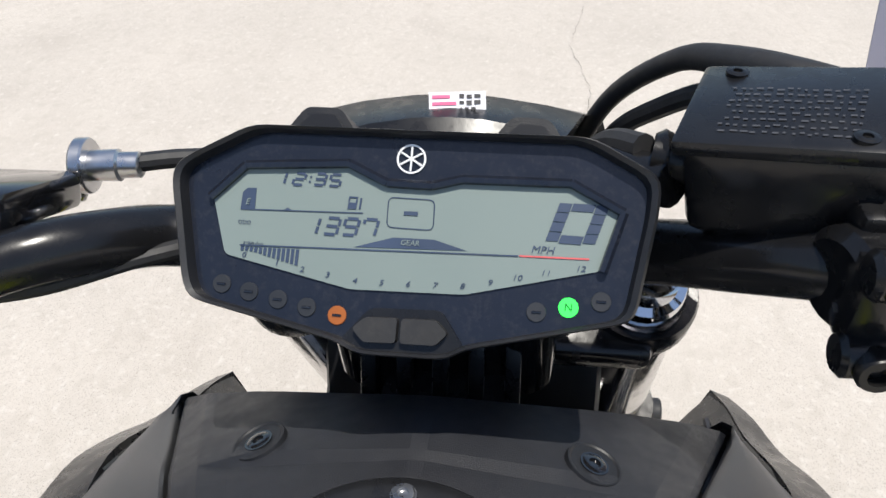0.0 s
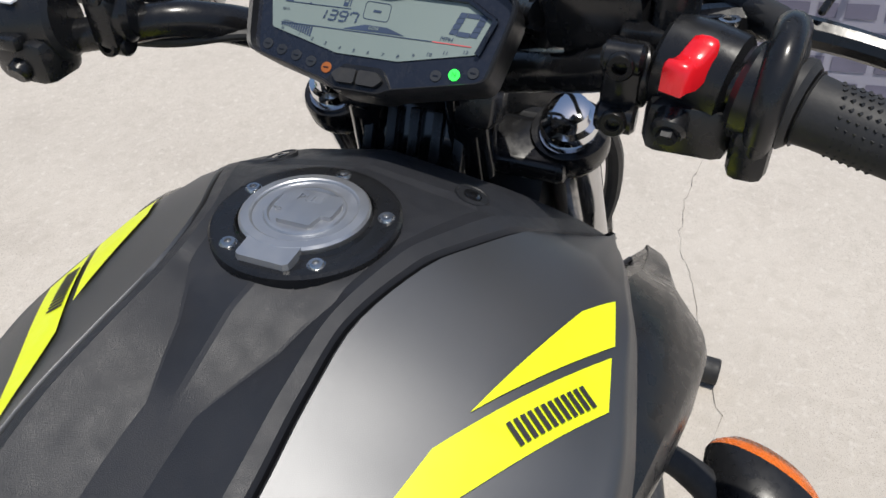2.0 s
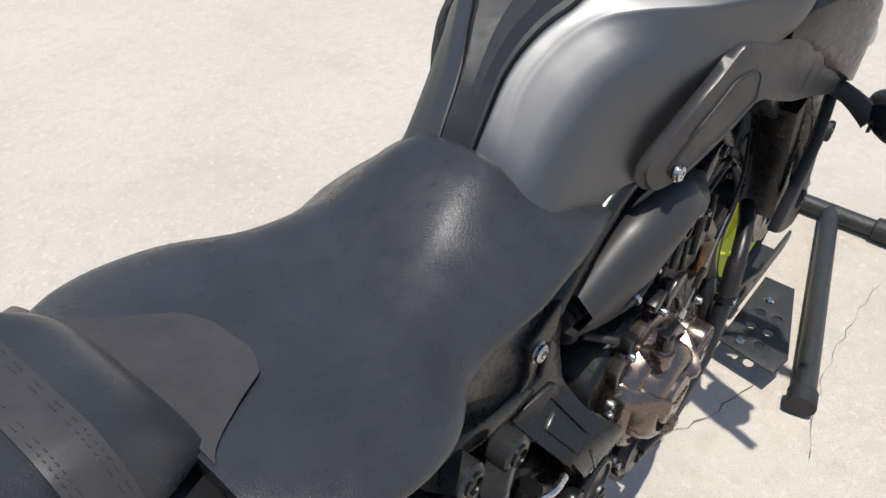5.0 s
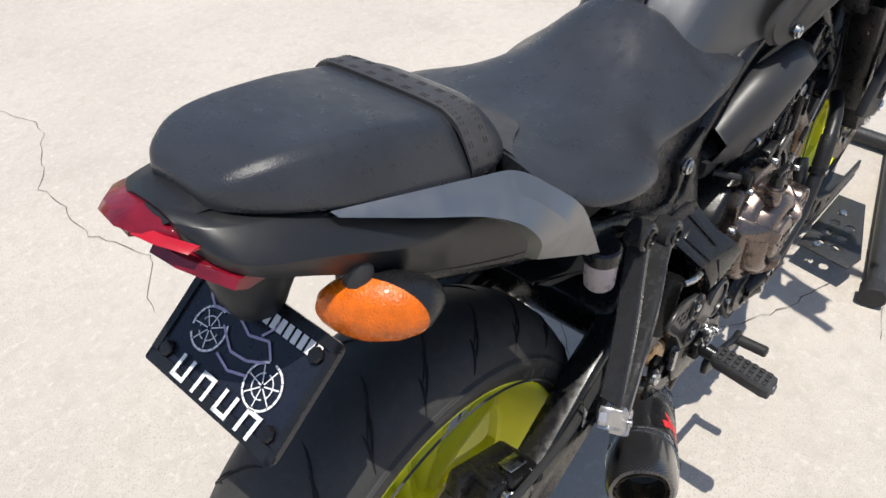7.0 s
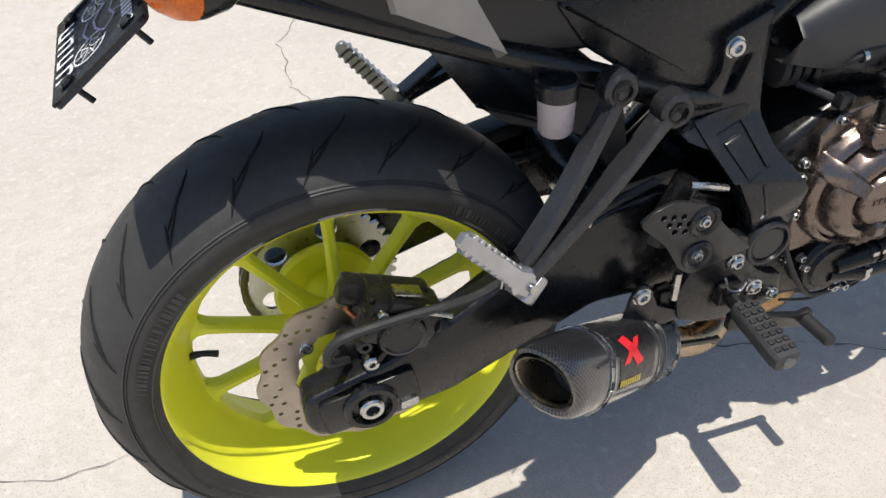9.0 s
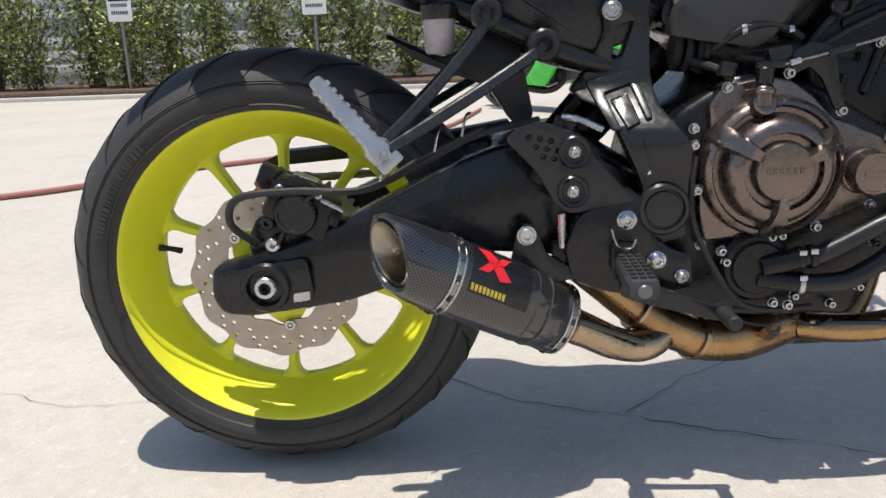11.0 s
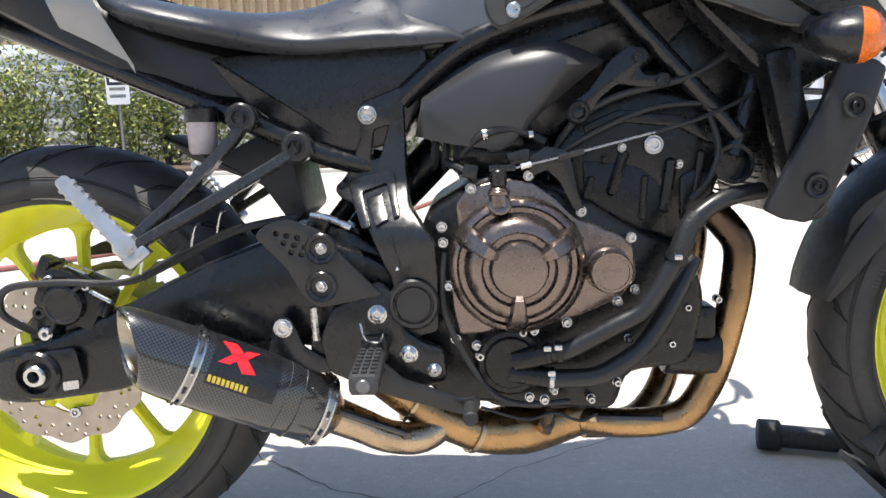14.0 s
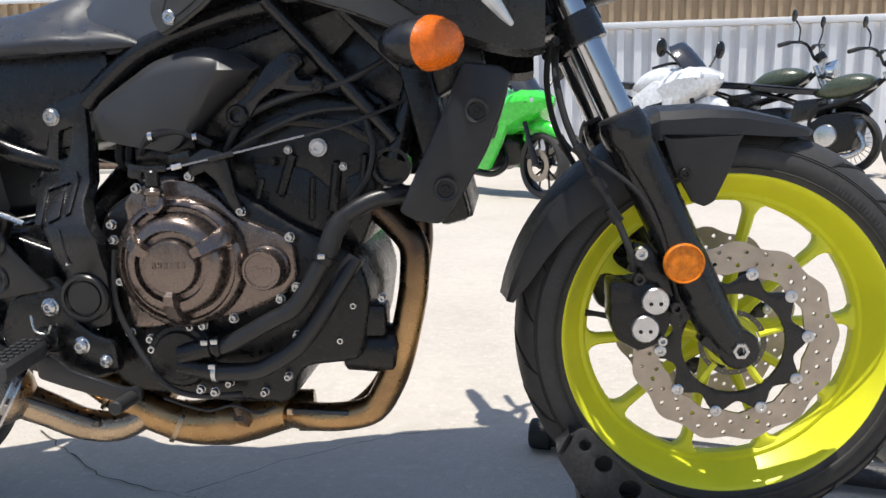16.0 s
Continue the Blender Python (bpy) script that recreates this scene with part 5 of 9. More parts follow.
def rear_caliper():
    c = Vector((0.045, -0.135, 0.415))
    cal = part("rear_caliper", join(box(c, (0.092, 0.052, 0.060), 0.009, (0, 28, 0)), box(c + Vector((-0.01, 0.02, 0.022)), (0.108, 0.024, 0.034), 0.006, (0, 24, 0))), FIN, BIKE, "black rear brake caliper")
    part("caliper_bridge", box(c + Vector((0.006, -0.020, 0.030)), (0.040, 0.024, 0.016), 0.004, (0, 28, 0)), FIN, cal)
    part("caliper_lug", box(c + Vector((-0.030, -0.022, 0.012)), (0.022, 0.020, 0.030), 0.005, (0, 28, 0)), FIN, cal)
    for i in range(4):
        part("caliper_rib", box(c + Vector((-0.030 + 0.018 * i, 0.004, 0.046 - 0.0095 * i)), (0.007, 0.046, 0.010), 0.002, (0, 28, 0)), FIN, cal)
    part("piston_cap", lathe([(0.029, -0.01), (0.029, 0.010), (0.0265, 0.014), (0.023, 0.0150), (0.021, 0.0135), (0, 0.0135)], c + Vector((-0.004, -0.022, -0.004)), (0, -1, 0), 28), SATIN, cal)
    for dx, dz in ((-0.045, -0.018), (-0.040, -0.048), (0.040, -0.005)):
        part("caliper_bolt", lathe([(0.010, 0), (0.010, 0.012), (0.008, 0.014), (0.004, 0.014), (0.0035, 0.006), (0, 0.006)], c + Vector((dx, -0.008, dz)), (0, -1, 0), 18), STEEL if dz < -0.04 else SATIN, cal)
    part("caliper_bracket", plate(round_poly([(-0.02, 0.40), (0.03, 0.405), (0.06, 0.38), (0.04, 0.34), (-0.03, 0.335), (-0.035, 0.37)], 0.008, 3), -0.128, -0.112, 0.003), SATIN, cal)
    part("pad_pin", cyl(c + Vector((0.030, -0.024, 0.012)), c + Vector((0.058, -0.024, -0.004)), 0.0032, seg=10), STEEL, cal)
    part("pad_spring", box(c + Vector((0.012, -0.012, 0.041)), (0.034, 0.020, 0.003), 0.001, (0, 22, 0)), STEEL, cal)
    part("guide_boot", lathe([(0.010, 0), (0.0115, 0.003), (0.0095, 0.006), (0.0115, 0.009), (0.0095, 0.012)], c + Vector((0.040, -0.020, -0.012)), (0.9, 0, -0.4), 16), RUBBER, cal)
    for dx, dz in ((-0.022, 0.030), (0.028, 0.020)):
        part("body_bolt", lathe([(0.0062, 0), (0.0062, 0.006), (0.005, 0.0075), (0.003, 0.0075), (0.0026, 0.003), (0, 0.003)], c + Vector((dx, -0.026, dz)), (0, -1, 0), 14), STEEL, cal)
    part("bleed_nipple", cyl(c + Vector((-0.05, -0.005, 0.02)), c + Vector((-0.058, -0.008, 0.036)), 0.004, 0.003, 10), COPPER, cal)
    part("brake_hose", tube([(-0.02, -0.135, 0.365), (-0.045, -0.165, 0.40), (-0.03, -0.172, 0.435), (0.04, -0.172, 0.442), (0.13, -0.168, 0.44), (0.20, -0.165, 0.468), (0.28, -0.160, 0.505), (0.36, -0.150, 0.52)], 0.0052, 8), RUBBER, cal)
    part("sensor_wire", tube([(0.0, -0.150, 0.35), (0.06, -0.170, 0.432), (0.14, -0.172, 0.445), (0.22, -0.168, 0.485), (0.29, -0.163, 0.515)], 0.0032, 6), RUBBER, cal)
    for t in (0.155, 0.225, 0.26):
        part("hose_clip", tube([(t, -0.180, 0.450 + (t - 0.15) * 0.5), (t + 0.006, -0.178, 0.475 + (t - 0.15) * 0.5), (t + 0.012, -0.165, 0.478 + (t - 0.15) * 0.5)], 0.0018, 6), STEEL, cal)


COPPER = mat("copper_washer", (0.45, 0.2, 0.1), 0.3, metal=1.0)
rear_caliper()


# ---------------------------------------------------------------- engine
def engine():
    # crankcase and cylinder block
    case = part("crankcase", plate(round_poly([(0.50, 0.40), (0.53, 0.52), (0.62, 0.575), (0.72, 0.55), (0.80, 0.50), (0.885, 0.46), (0.905, 0.40), (0.890, 0.305), (0.800, 0.295), (0.785, 0.240), (0.70, 0.245), (0.55, 0.26), (0.51, 0.30)], 0.02, 3), -0.150, 0.150, 0.012), FIN, BIKE, "black engine crankcase", angle=0.8)
    part("cylinder_block", plate(round_poly([(0.715, 0.53), (0.70, 0.60), (0.745, 0.655), (0.80, 0.685), (0.90, 0.665), (0.945, 0.62), (0.925, 0.55), (0.89, 0.46), (0.80, 0.49)], 0.012, 3), -0.125, 0.125, 0.010), FIN, case, angle=0.8)
    part("head_cover", plate(round_poly([(0.755, 0.655), (0.785, 0.70), (0.87, 0.705), (0.935, 0.66), (0.915, 0.64), (0.80, 0.665)], 0.01, 3), -0.110, 0.110, 0.010), FIN, case)
    # upright ribs, a stepped parting edge and a raised field on the block
    for x0, z0, x1, z1, r in ((0.798, 0.592, 0.780, 0.540, 0.0075), (0.861, 0.580, 0.852, 0.516, 0.0080), (0.754, 0.560, 0.744, 0.530, 0.0055), (0.826, 0.560, 0.822, 0.505, 0.0050), (0.900, 0.590, 0.893, 0.530, 0.0060)):
        part("casting_rib", tube([(x0, -0.118, z0 + 0.004), (x0, -0.127, z0), (x1, -0.127, z1), (x1 - 0.001, -0.118, z1 - 0.006)], [r * 0.5, r, r, r * 0.5], 10, 1, False), FIN, case)
    for pts, y in (([(0.742, 0.584), (0.800, 0.578), (0.822, 0.571), (0.850, 0.546), (0.856, 0.480), (0.800, 0.492), (0.745, 0.520)], -0.1275), ([(0.742, 0.630), (0.790, 0.650), (0.872, 0.640), (0.920, 0.612), (0.915, 0.600), (0.868, 0.625), (0.795, 0.633), (0.748, 0.615)], -0.131), ([(0.872, 0.560), (0.905, 0.575), (0.915, 0.545), (0.890, 0.500), (0.874, 0.500)], -0.1285)):
        part("casting_panel", plate(round_poly(pts, 0.005, 2), y, -0.12, 0.003), FIN, case)
    for x, z, r, mt in ((0.836, 0.6025, 0.0105, ALU), (0.8695, 0.576, 0.0050, STEEL), (0.794, 0.600, 0.0050, STEEL), (0.772, 0.585, 0.0045, SATIN), (0.905, 0.622, 0.0050, SATIN)):
        socket_bolt((x, -0.131, z), (0, -1, 0), r, 0.006, case, mt)
    # engine hanger: forked bracket from the block up to the frame
    br = [(0.718, 0.648), (0.724, 0.660), (0.745, 0.672), (0.774, 0.712), (0.798, 0.730), (0.820, 0.726), (0.826, 0.714), (0.812, 0.704), (0.818, 0.692), (0.850, 0.692), (0.852, 0.678), (0.818, 0.676), (0.785, 0.682), (0.762, 0.665), (0.748, 0.642), (0.732, 0.632)]
    hang = part("engine_hanger", plate(round_poly(br, 0.005, 2), -0.150, -0.132, 0.003), SATIN, BIKE)
    part("hanger_boss", lathe([(0.0155, 0), (0.0155, 0.006), (0.013, 0.009), (0.009, 0.009), (0.008, 0.003), (0, 0.003)], (0.733, -0.148, 0.647), (0, -1, 0), 24), SATIN, hang)
    for x, z in ((0.812, 0.716), (0.842, 0.685)):
        socket_bolt((x, -0.150, z), (0, -1, 0), 0.008, 0.005, hang, SATIN)
    # clutch cover in bronze
    out = [(0.571, 0.533), (0.588, 0.555), (0.615, 0.560), (0.640, 0.565), (0.672, 0.560), (0.700, 0.540), (0.728, 0.512), (0.782, 0.490), (0.804, 0.474), (0.808, 0.430), (0.788, 0.404), (0.752, 0.388), (0.726, 0.377), (0.700, 0.372), (0.672, 0.368), (0.630, 0.360), (0.572, 0.357), (0.564, 0.395), (0.562, 0.44), (0.568, 0.48), (0.574, 0.505)]
    cover = part("clutch_cover", plate(round_poly(out, 0.006, 3), -0.166, -0.14, 0.004, segs=3), BRONZE, BIKE, "bronze painted clutch cover", angle=0.7)
    cc = (0.651, -0.163, 0.452)
    part("cover_dome", lathe([(0.0915, -0.004), (0.0895, 0.015), (0.0855, 0.0215), (0.0795, 0.0245), (0.0765, 0.019), (0.0705, 0.019), (0.068, 0.033), (0.0625, 0.043), (0.0555, 0.048), (0.0485, 0.049), (0.0455, 0.041), (0.0385, 0.041), (0.0365, 0.0505), (0.0345, 0.0535), (0.028, 0.0545), (0, 0.055)], cc, (0, -1, 0), 64), BRONZE, cover)
    for t in (148, 28, 268):
        a = radians(t)
        d, q = Vector((math.cos(a), 0, math.sin(a))), Vector((-math.sin(a), 0, math.cos(a)))
        c0 = Vector(cc)
        rings = []
        for r, w, h in ((0.032, 0.0055, 0.0545), (0.038, 0.008, 0.060), (0.050, 0.0105, 0.060), (0.064, 0.012, 0.050), (0.078, 0.014, 0.034), (0.088, 0.013, 0.020), (0.092, 0.011, 0.006)):
            rings.append([c0 + d * r + q * w * x + Vector((0, -h * yv, 0)) for x, yv in ((-1.2, 0.3), (-1, 0.85), (-0.7, 1), (0.7, 1), (1, 0.85), (1.2, 0.3))])
        part("cover_rib", loft(rings), BRONZE, cover)
    # embossed name as bars
    em = bmesh.new()
    for i in range(6):
        for f, lo, hi in ((0.0, 0, 1), (0.3, 0.4, 0.65), (0.6, 0, 1)):
            x0 = 0.629 + i * 0.0080 + f * 0.0055
            bx = box((x0, cc[1] - 0.0555, 0.455 + (lo + hi - 1) * 0.004), (0.0018, 0.0014, 0.008 * (hi - lo)), 0)
            em = join(em, bx)
    part("embossing", em, BRONZE, cover)["kind"] = "stuff"
    cap = part("timing_cap", lathe([(0.031, -0.002), (0.0295, 0.012), (0.0275, 0.0135), (0.0272, 0.034), (0.0255, 0.0375), (0.0225, 0.0375), (0.0218, 0.0355), (0, 0.0355)], (0.769, -0.164, 0.444), (0, -1, 0), 48), BRONZE, cover)
    em = box((0.769, -0.2000, 0.444), (0.026, 0.0014, 0.006), 0)
    part("embossing", em, BRONZE, cap)
    part("oil_filler", join(cyl((0.628, -0.150, 0.520), (0.628, -0.200, 0.536), 0.0145, seg=16, ch=0.002), cyl((0.627, -0.192, 0.53), (0.627, -0.192, 0.556), 0.0125, 0.0115, 14, 0.002), cyl((0.627, -0.192, 0.546), (0.627, -0.192, 0.552), 0.0145, seg=14, ch=0.001)), BRONZE, cover)
    part("oil_filler", join(cyl((0.627, -0.192, 0.556), (0.627, -0.192, 0.578), 0.0105, seg=14, ch=0.002), box((0.632, -0.194, 0.580), (0.034, 0.010, 0.008), 0.002)), SATIN, cover)
    for x, z in ((0.592, 0.553), (0.667, 0.568), (0.735, 0.520), (0.800, 0.484), (0.806, 0.415), (0.783, 0.399), (0.672, 0.362), (0.568, 0.352), (0.560, 0.425), (0.554, 0.483), (0.553, 0.504), (0.596, 0.343), (0.716, 0.372)):
        socket_bolt((x, -0.166, z), (0, -1, 0), 0.0058, 0.008, cover)
    # bracket carrying the clutch cable, with the cable running forwards
    cb = [(0.668, 0.565), (0.668, 0.592), (0.690, 0.605), (0.715, 0.600), (0.722, 0.585), (0.730, 0.545), (0.740, 0.52), (0.725, 0.522), (0.706, 0.560), (0.69, 0.575)]
    part("cable_bracket", plate(round_poly(cb, 0.004, 2), -0.172, -0.164, 0.002), SATIN, case)
    part("clutch_cable", tube([(0.640, -0.196, 0.578), (0.703, -0.188, 0.591), (0.770, -0.179, 0.606), (0.835, -0.170, 0.621)], [0.0013, 0.0016, 0.0016, 0.0016], 8), CABLE, case, "clutch cable")
    part("cable_sheath", tube([(0.828, -0.171, 0.6195), (0.850, -0.167, 0.625), (0.894, -0.158, 0.6375), (0.960, -0.135, 0.665), (0.99, -0.12, 0.70)], 0.0026, 8), RUBBER, case)
    part("cable_adjuster", cyl((0.703, -0.188, 0.591), (0.735, -0.1838, 0.598), 0.0042, seg=6), SATIN, case)
    part("cable_adjuster", cyl((0.655, -0.194, 0.581), (0.668, -0.1925, 0.584), 0.0040, seg=6), STEEL, case)
    # water pump with two hoses
    pump = part("water_pump", join(lathe([(0.047, -0.02), (0.047, 0.012), (0.042, 0.018), (0.036, 0.019), (0.033, 0.024), (0, 0.026)], (0.640, -0.160, 0.322), (0, -1, 0), 36), cyl((0.645, -0.180, 0.325), (0.690, -0.190, 0.337), 0.0145, seg=18), cyl((0.64, -0.176, 0.308), (0.695, -0.185, 0.302), 0.0135, seg=18)), FIN, BIKE, "black water pump")
    part("upper_hose", tube([(0.672, -0.188, 0.333), (0.689, -0.190, 0.338), (0.707, -0.191, 0.339), (0.733, -0.193, 0.351), (0.776, -0.195, 0.375), (0.805, -0.195, 0.390), (0.823, -0.194, 0.411), (0.841, -0.192, 0.440), (0.856, -0.190, 0.466), (0.868, -0.187, 0.498), (0.885, -0.184, 0.516), (0.920, -0.174, 0.534), (0.97, -0.155, 0.54)], 0.0120, 16), HOSE, pump, "black coolant pipe")
    part("lower_hose", tube([(0.681, -0.184, 0.303), (0.703, -0.185, 0.301), (0.748, -0.186, 0.303), (0.777, -0.186, 0.316), (0.807, -0.184, 0.336), (0.828, -0.180, 0.360), (0.846, -0.175, 0.388), (0.864, -0.165, 0.418), (0.885, -0.15, 0.452)], 0.0125, 16), HOSE, pump, "black rubber coolant hose")
    for p, q, r, mt in (((0.684, -0.190, 0.337), (0.692, -0.1905, 0.338), 0.0150, FIN), ((0.698, -0.191, 0.3385), (0.706, -0.191, 0.339), 0.0155, FIN), ((0.849, -0.191, 0.453), (0.855, -0.190, 0.463), 0.0155, FIN), ((0.690, -0.1845, 0.302), (0.697, -0.185, 0.3015), 0.0152, STEEL)):
        part("hose_clamp", cyl(p, q, r, seg=20, ch=0.001), mt, pump)
        part("clamp_screw", box(Vector(p) + Vector((0.002, -0.012, 0.010)), (0.010, 0.006, 0.007), 0.001), STEEL, pump)
    part("braided_hose", tube([(0.856, -0.190, 0.466), (0.862, -0.189, 0.484), (0.869, -0.187, 0.499), (0.880, -0.185, 0.512)], 0.0138, 16), BRAID, pump)
    for x, z in ((0.657, 0.362), (0.60, 0.33), (0.665, 0.272), (0.685, 0.268)):
        socket_bolt((x, -0.172, z), (0, -1, 0), 0.0055, 0.008, pump)
    # oil filter, sump, wiring and small clutter low on the front
    part("oil_filter", join(cyl((0.86, -0.10, 0.315), (0.935, -0.10, 0.31), 0.036, seg=24, ch=0.004)), FIN, case)
    part("oil_cooler", box((0.885, -0.115, 0.36), (0.075, 0.05, 0.045), 0.006), FIN, case)
    part("sump", plate(round_poly([(0.58, 0.26), (0.62, 0.232), (0.70, 0.225), (0.775, 0.232), (0.785, 0.25), (0.785, 0.30), (0.58, 0.30)], 0.01, 3), -0.105, 0.105, 0.01), FIN, case)
    for x, z in ((0.70, 0.275), (0.75, 0.262), (0.785, 0.285), (0.86, 0.335), (0.80, 0.345), (0.88, 0.385), (0.92, 0.395)):
        socket_bolt((x, -0.152 if x < 0.84 else -0.142, z), (0, -1, 0), 0.005, 0.012, case, STEEL)
    part("wiring_loom", tube([(0.556, -0.170, 0.47), (0.552, -0.172, 0.40), (0.572, -0.174, 0.345), (0.61, -0.176, 0.285), (0.65, -0.17, 0.262), (0.72, -0.165, 0.262)], 0.0042, 8), RUBBER, case)
    part("wiring_loom", tube([(0.60, -0.15, 0.25), (0.66, -0.15, 0.232), (0.70, -0.150, 0.240), (0.735, -0.148, 0.228), (0.76, -0.145, 0.236)], 0.0022, 6), RUBBER, case)
    # starter, throttle bodies and airbox behind the cylinders
    part("throttle_body", join(cyl((0.575, -0.10, 0.60), (0.70, -0.10, 0.585), 0.032, seg=20, ch=0.004), cyl((0.60, -0.125, 0.60), (0.60, -0.09, 0.60), 0.022, seg=16), box((0.64, -0.12, 0.612), (0.05, 0.03, 0.03), 0.005)), FIN, case)
    part("throttle_body", cyl((0.575, 0.05, 0.60), (0.70, 0.05, 0.585), 0.032, seg=20), FIN, case)
    for x in (0.545, 0.56, 0.575, 0.59):
        part("intake_rib", lathe([(0.022, -0.005), (0.027, 0), (0.022, 0.005)], (x, -0.095, 0.60 - (x - 0.545) * 0.1), (1, 0, -0.1), 20, closed=False), RUBBER, case)
    # plain black box, added to close a see-through gap that should look dark
    part("electrics_box", box((0.93, 0.0, 0.70), (0.15, 0.17, 0.13), 0.012), PLASTIC_S, BIKE)
    part("airbox", plate(round_poly([(0.52, 0.63), (0.53, 0.70), (0.66, 0.76), (0.85, 0.83), (0.95, 0.82), (0.83, 0.70), (0.78, 0.665), (0.70, 0.610), (0.60, 0.600)], 0.02, 3), -0.10, 0.10, 0.012), PLASTIC_S, BIKE)
    # hoses, plugs and cables between the throttle bodies and the clutch cover
    for pts, r, mt in (([(0.585, -0.130, 0.600), (0.610, -0.150, 0.622), (0.650, -0.150, 0.628), (0.690, -0.140, 0.610)], 0.0060, RUBBER), ([(0.560, -0.120, 0.585), (0.585, -0.152, 0.575), (0.600, -0.158, 0.560)], 0.0050, RUBBER),
                       ([(0.705, -0.128, 0.600), (0.735, -0.140, 0.640), (0.790, -0.142, 0.668), (0.880, -0.140, 0.690), (0.950, -0.12, 0.73)], 0.0048, RUBBER), ([(0.700, -0.135, 0.588), (0.750, -0.142, 0.618), (0.830, -0.142, 0.650), (0.905, -0.138, 0.655)], 0.0036, RUBBER),
                       ([(0.905, -0.140, 0.640), (0.915, -0.150, 0.600), (0.905, -0.152, 0.560), (0.880, -0.150, 0.530)], 0.0042, RUBBER)):
        part("wiring_loom", tube(pts, r, 8), mt, case)
    for c, sz, rot, mt in (((0.655, -0.160, 0.592), (0.030, 0.018, 0.016), (0, -12, 0), PLASTIC_S), ((0.690, -0.158, 0.588), (0.016, 0.014, 0.020), (0, 20, 0), PLASTIC_S), ((0.592, -0.162, 0.575), (0.020, 0.016, 0.018), (0, 10, 0), PLASTIC_S), ((0.735, -0.146, 0.646), (0.022, 0.012, 0.014), (0, -35, 0), PLASTIC_S)):
        part("wiring_plug", box(c, sz, 0.003, rot), mt, case)
    for c in ((0.612, -0.152, 0.622), (0.672, -0.147, 0.620)):
        part("hose_clip", lathe([(0.0066, -0.003), (0.0078, -0.003), (0.0078, 0.003), (0.0066, 0.003)], c, (1, 0, 0.1), 14, closed=True), STEEL, case)
    return cover


CABLE = mat("steel_inner_cable", (0.30, 0.30, 0.31), 0.3, metal=0.9)
HOSE = mat("black_hose", (0.013, 0.013, 0.014), 0.36, bump=0.05, dirt=0.03)
BRAID = mat("braided_sleeve", (0.012, 0.012, 0.013), 0.5, bump=1.0, bscale=350)
engine()


def airbox_wing(s):
    """Side intake cover: a folded dark panel with a bright upper facet."""
    top = [(0.530, 0.672), (0.580, 0.702), (0.624, 0.724), (0.690, 0.738), (0.732, 0.730), (0.766, 0.712)]
    mid = [(0.528, 0.655), (0.585, 0.684), (0.630, 0.700), (0.690, 0.706), (0.726, 0.706), (0.760, 0.706)]
    low = [(0.520, 0.622), (0.560, 0.612), (0.600, 0.606), (0.640, 0.604), (0.684, 0.646), (0.746, 0.696)]
    rows = []
    for line, ys in (([(x, z - 0.020) for x, z in top], (0.085, 0.085, 0.090, 0.095, 0.100, 0.132)), (top, (0.116, 0.120, 0.127, 0.133, 0.136, 0.148)), (top, (0.128, 0.136, 0.146, 0.154, 0.154, 0.152)), (mid, (0.148, 0.162, 0.175, 0.182, 0.178, 0.158)), (low, (0.132, 0.142, 0.149, 0.152, 0.156, 0.149)), (low, (0.120, 0.12, 0.12, 0.12, 0.12, 0.13))):
        rows.append(catmull([(x, YC + s * y, z) for (x, z), y in zip(line, ys)], 5))
    part("intake_cover", loft(rows, False, False), INTAKE, BIKE, "dark satin intake side cover", angle=1.2)


INTAKE = mat("satin_intake_plastic", (0.030, 0.030, 0.032), 0.40, vary=0.05, rvary=0.02, bump=0.02, bscale=600)
GREY_D2 = mat("satin_dark_plastic", (0.016, 0.016, 0.017), 0.29, vary=0.05, rvary=0.01, bump=0.01, bscale=600)
airbox_wing(-1)
airbox_wing(1)


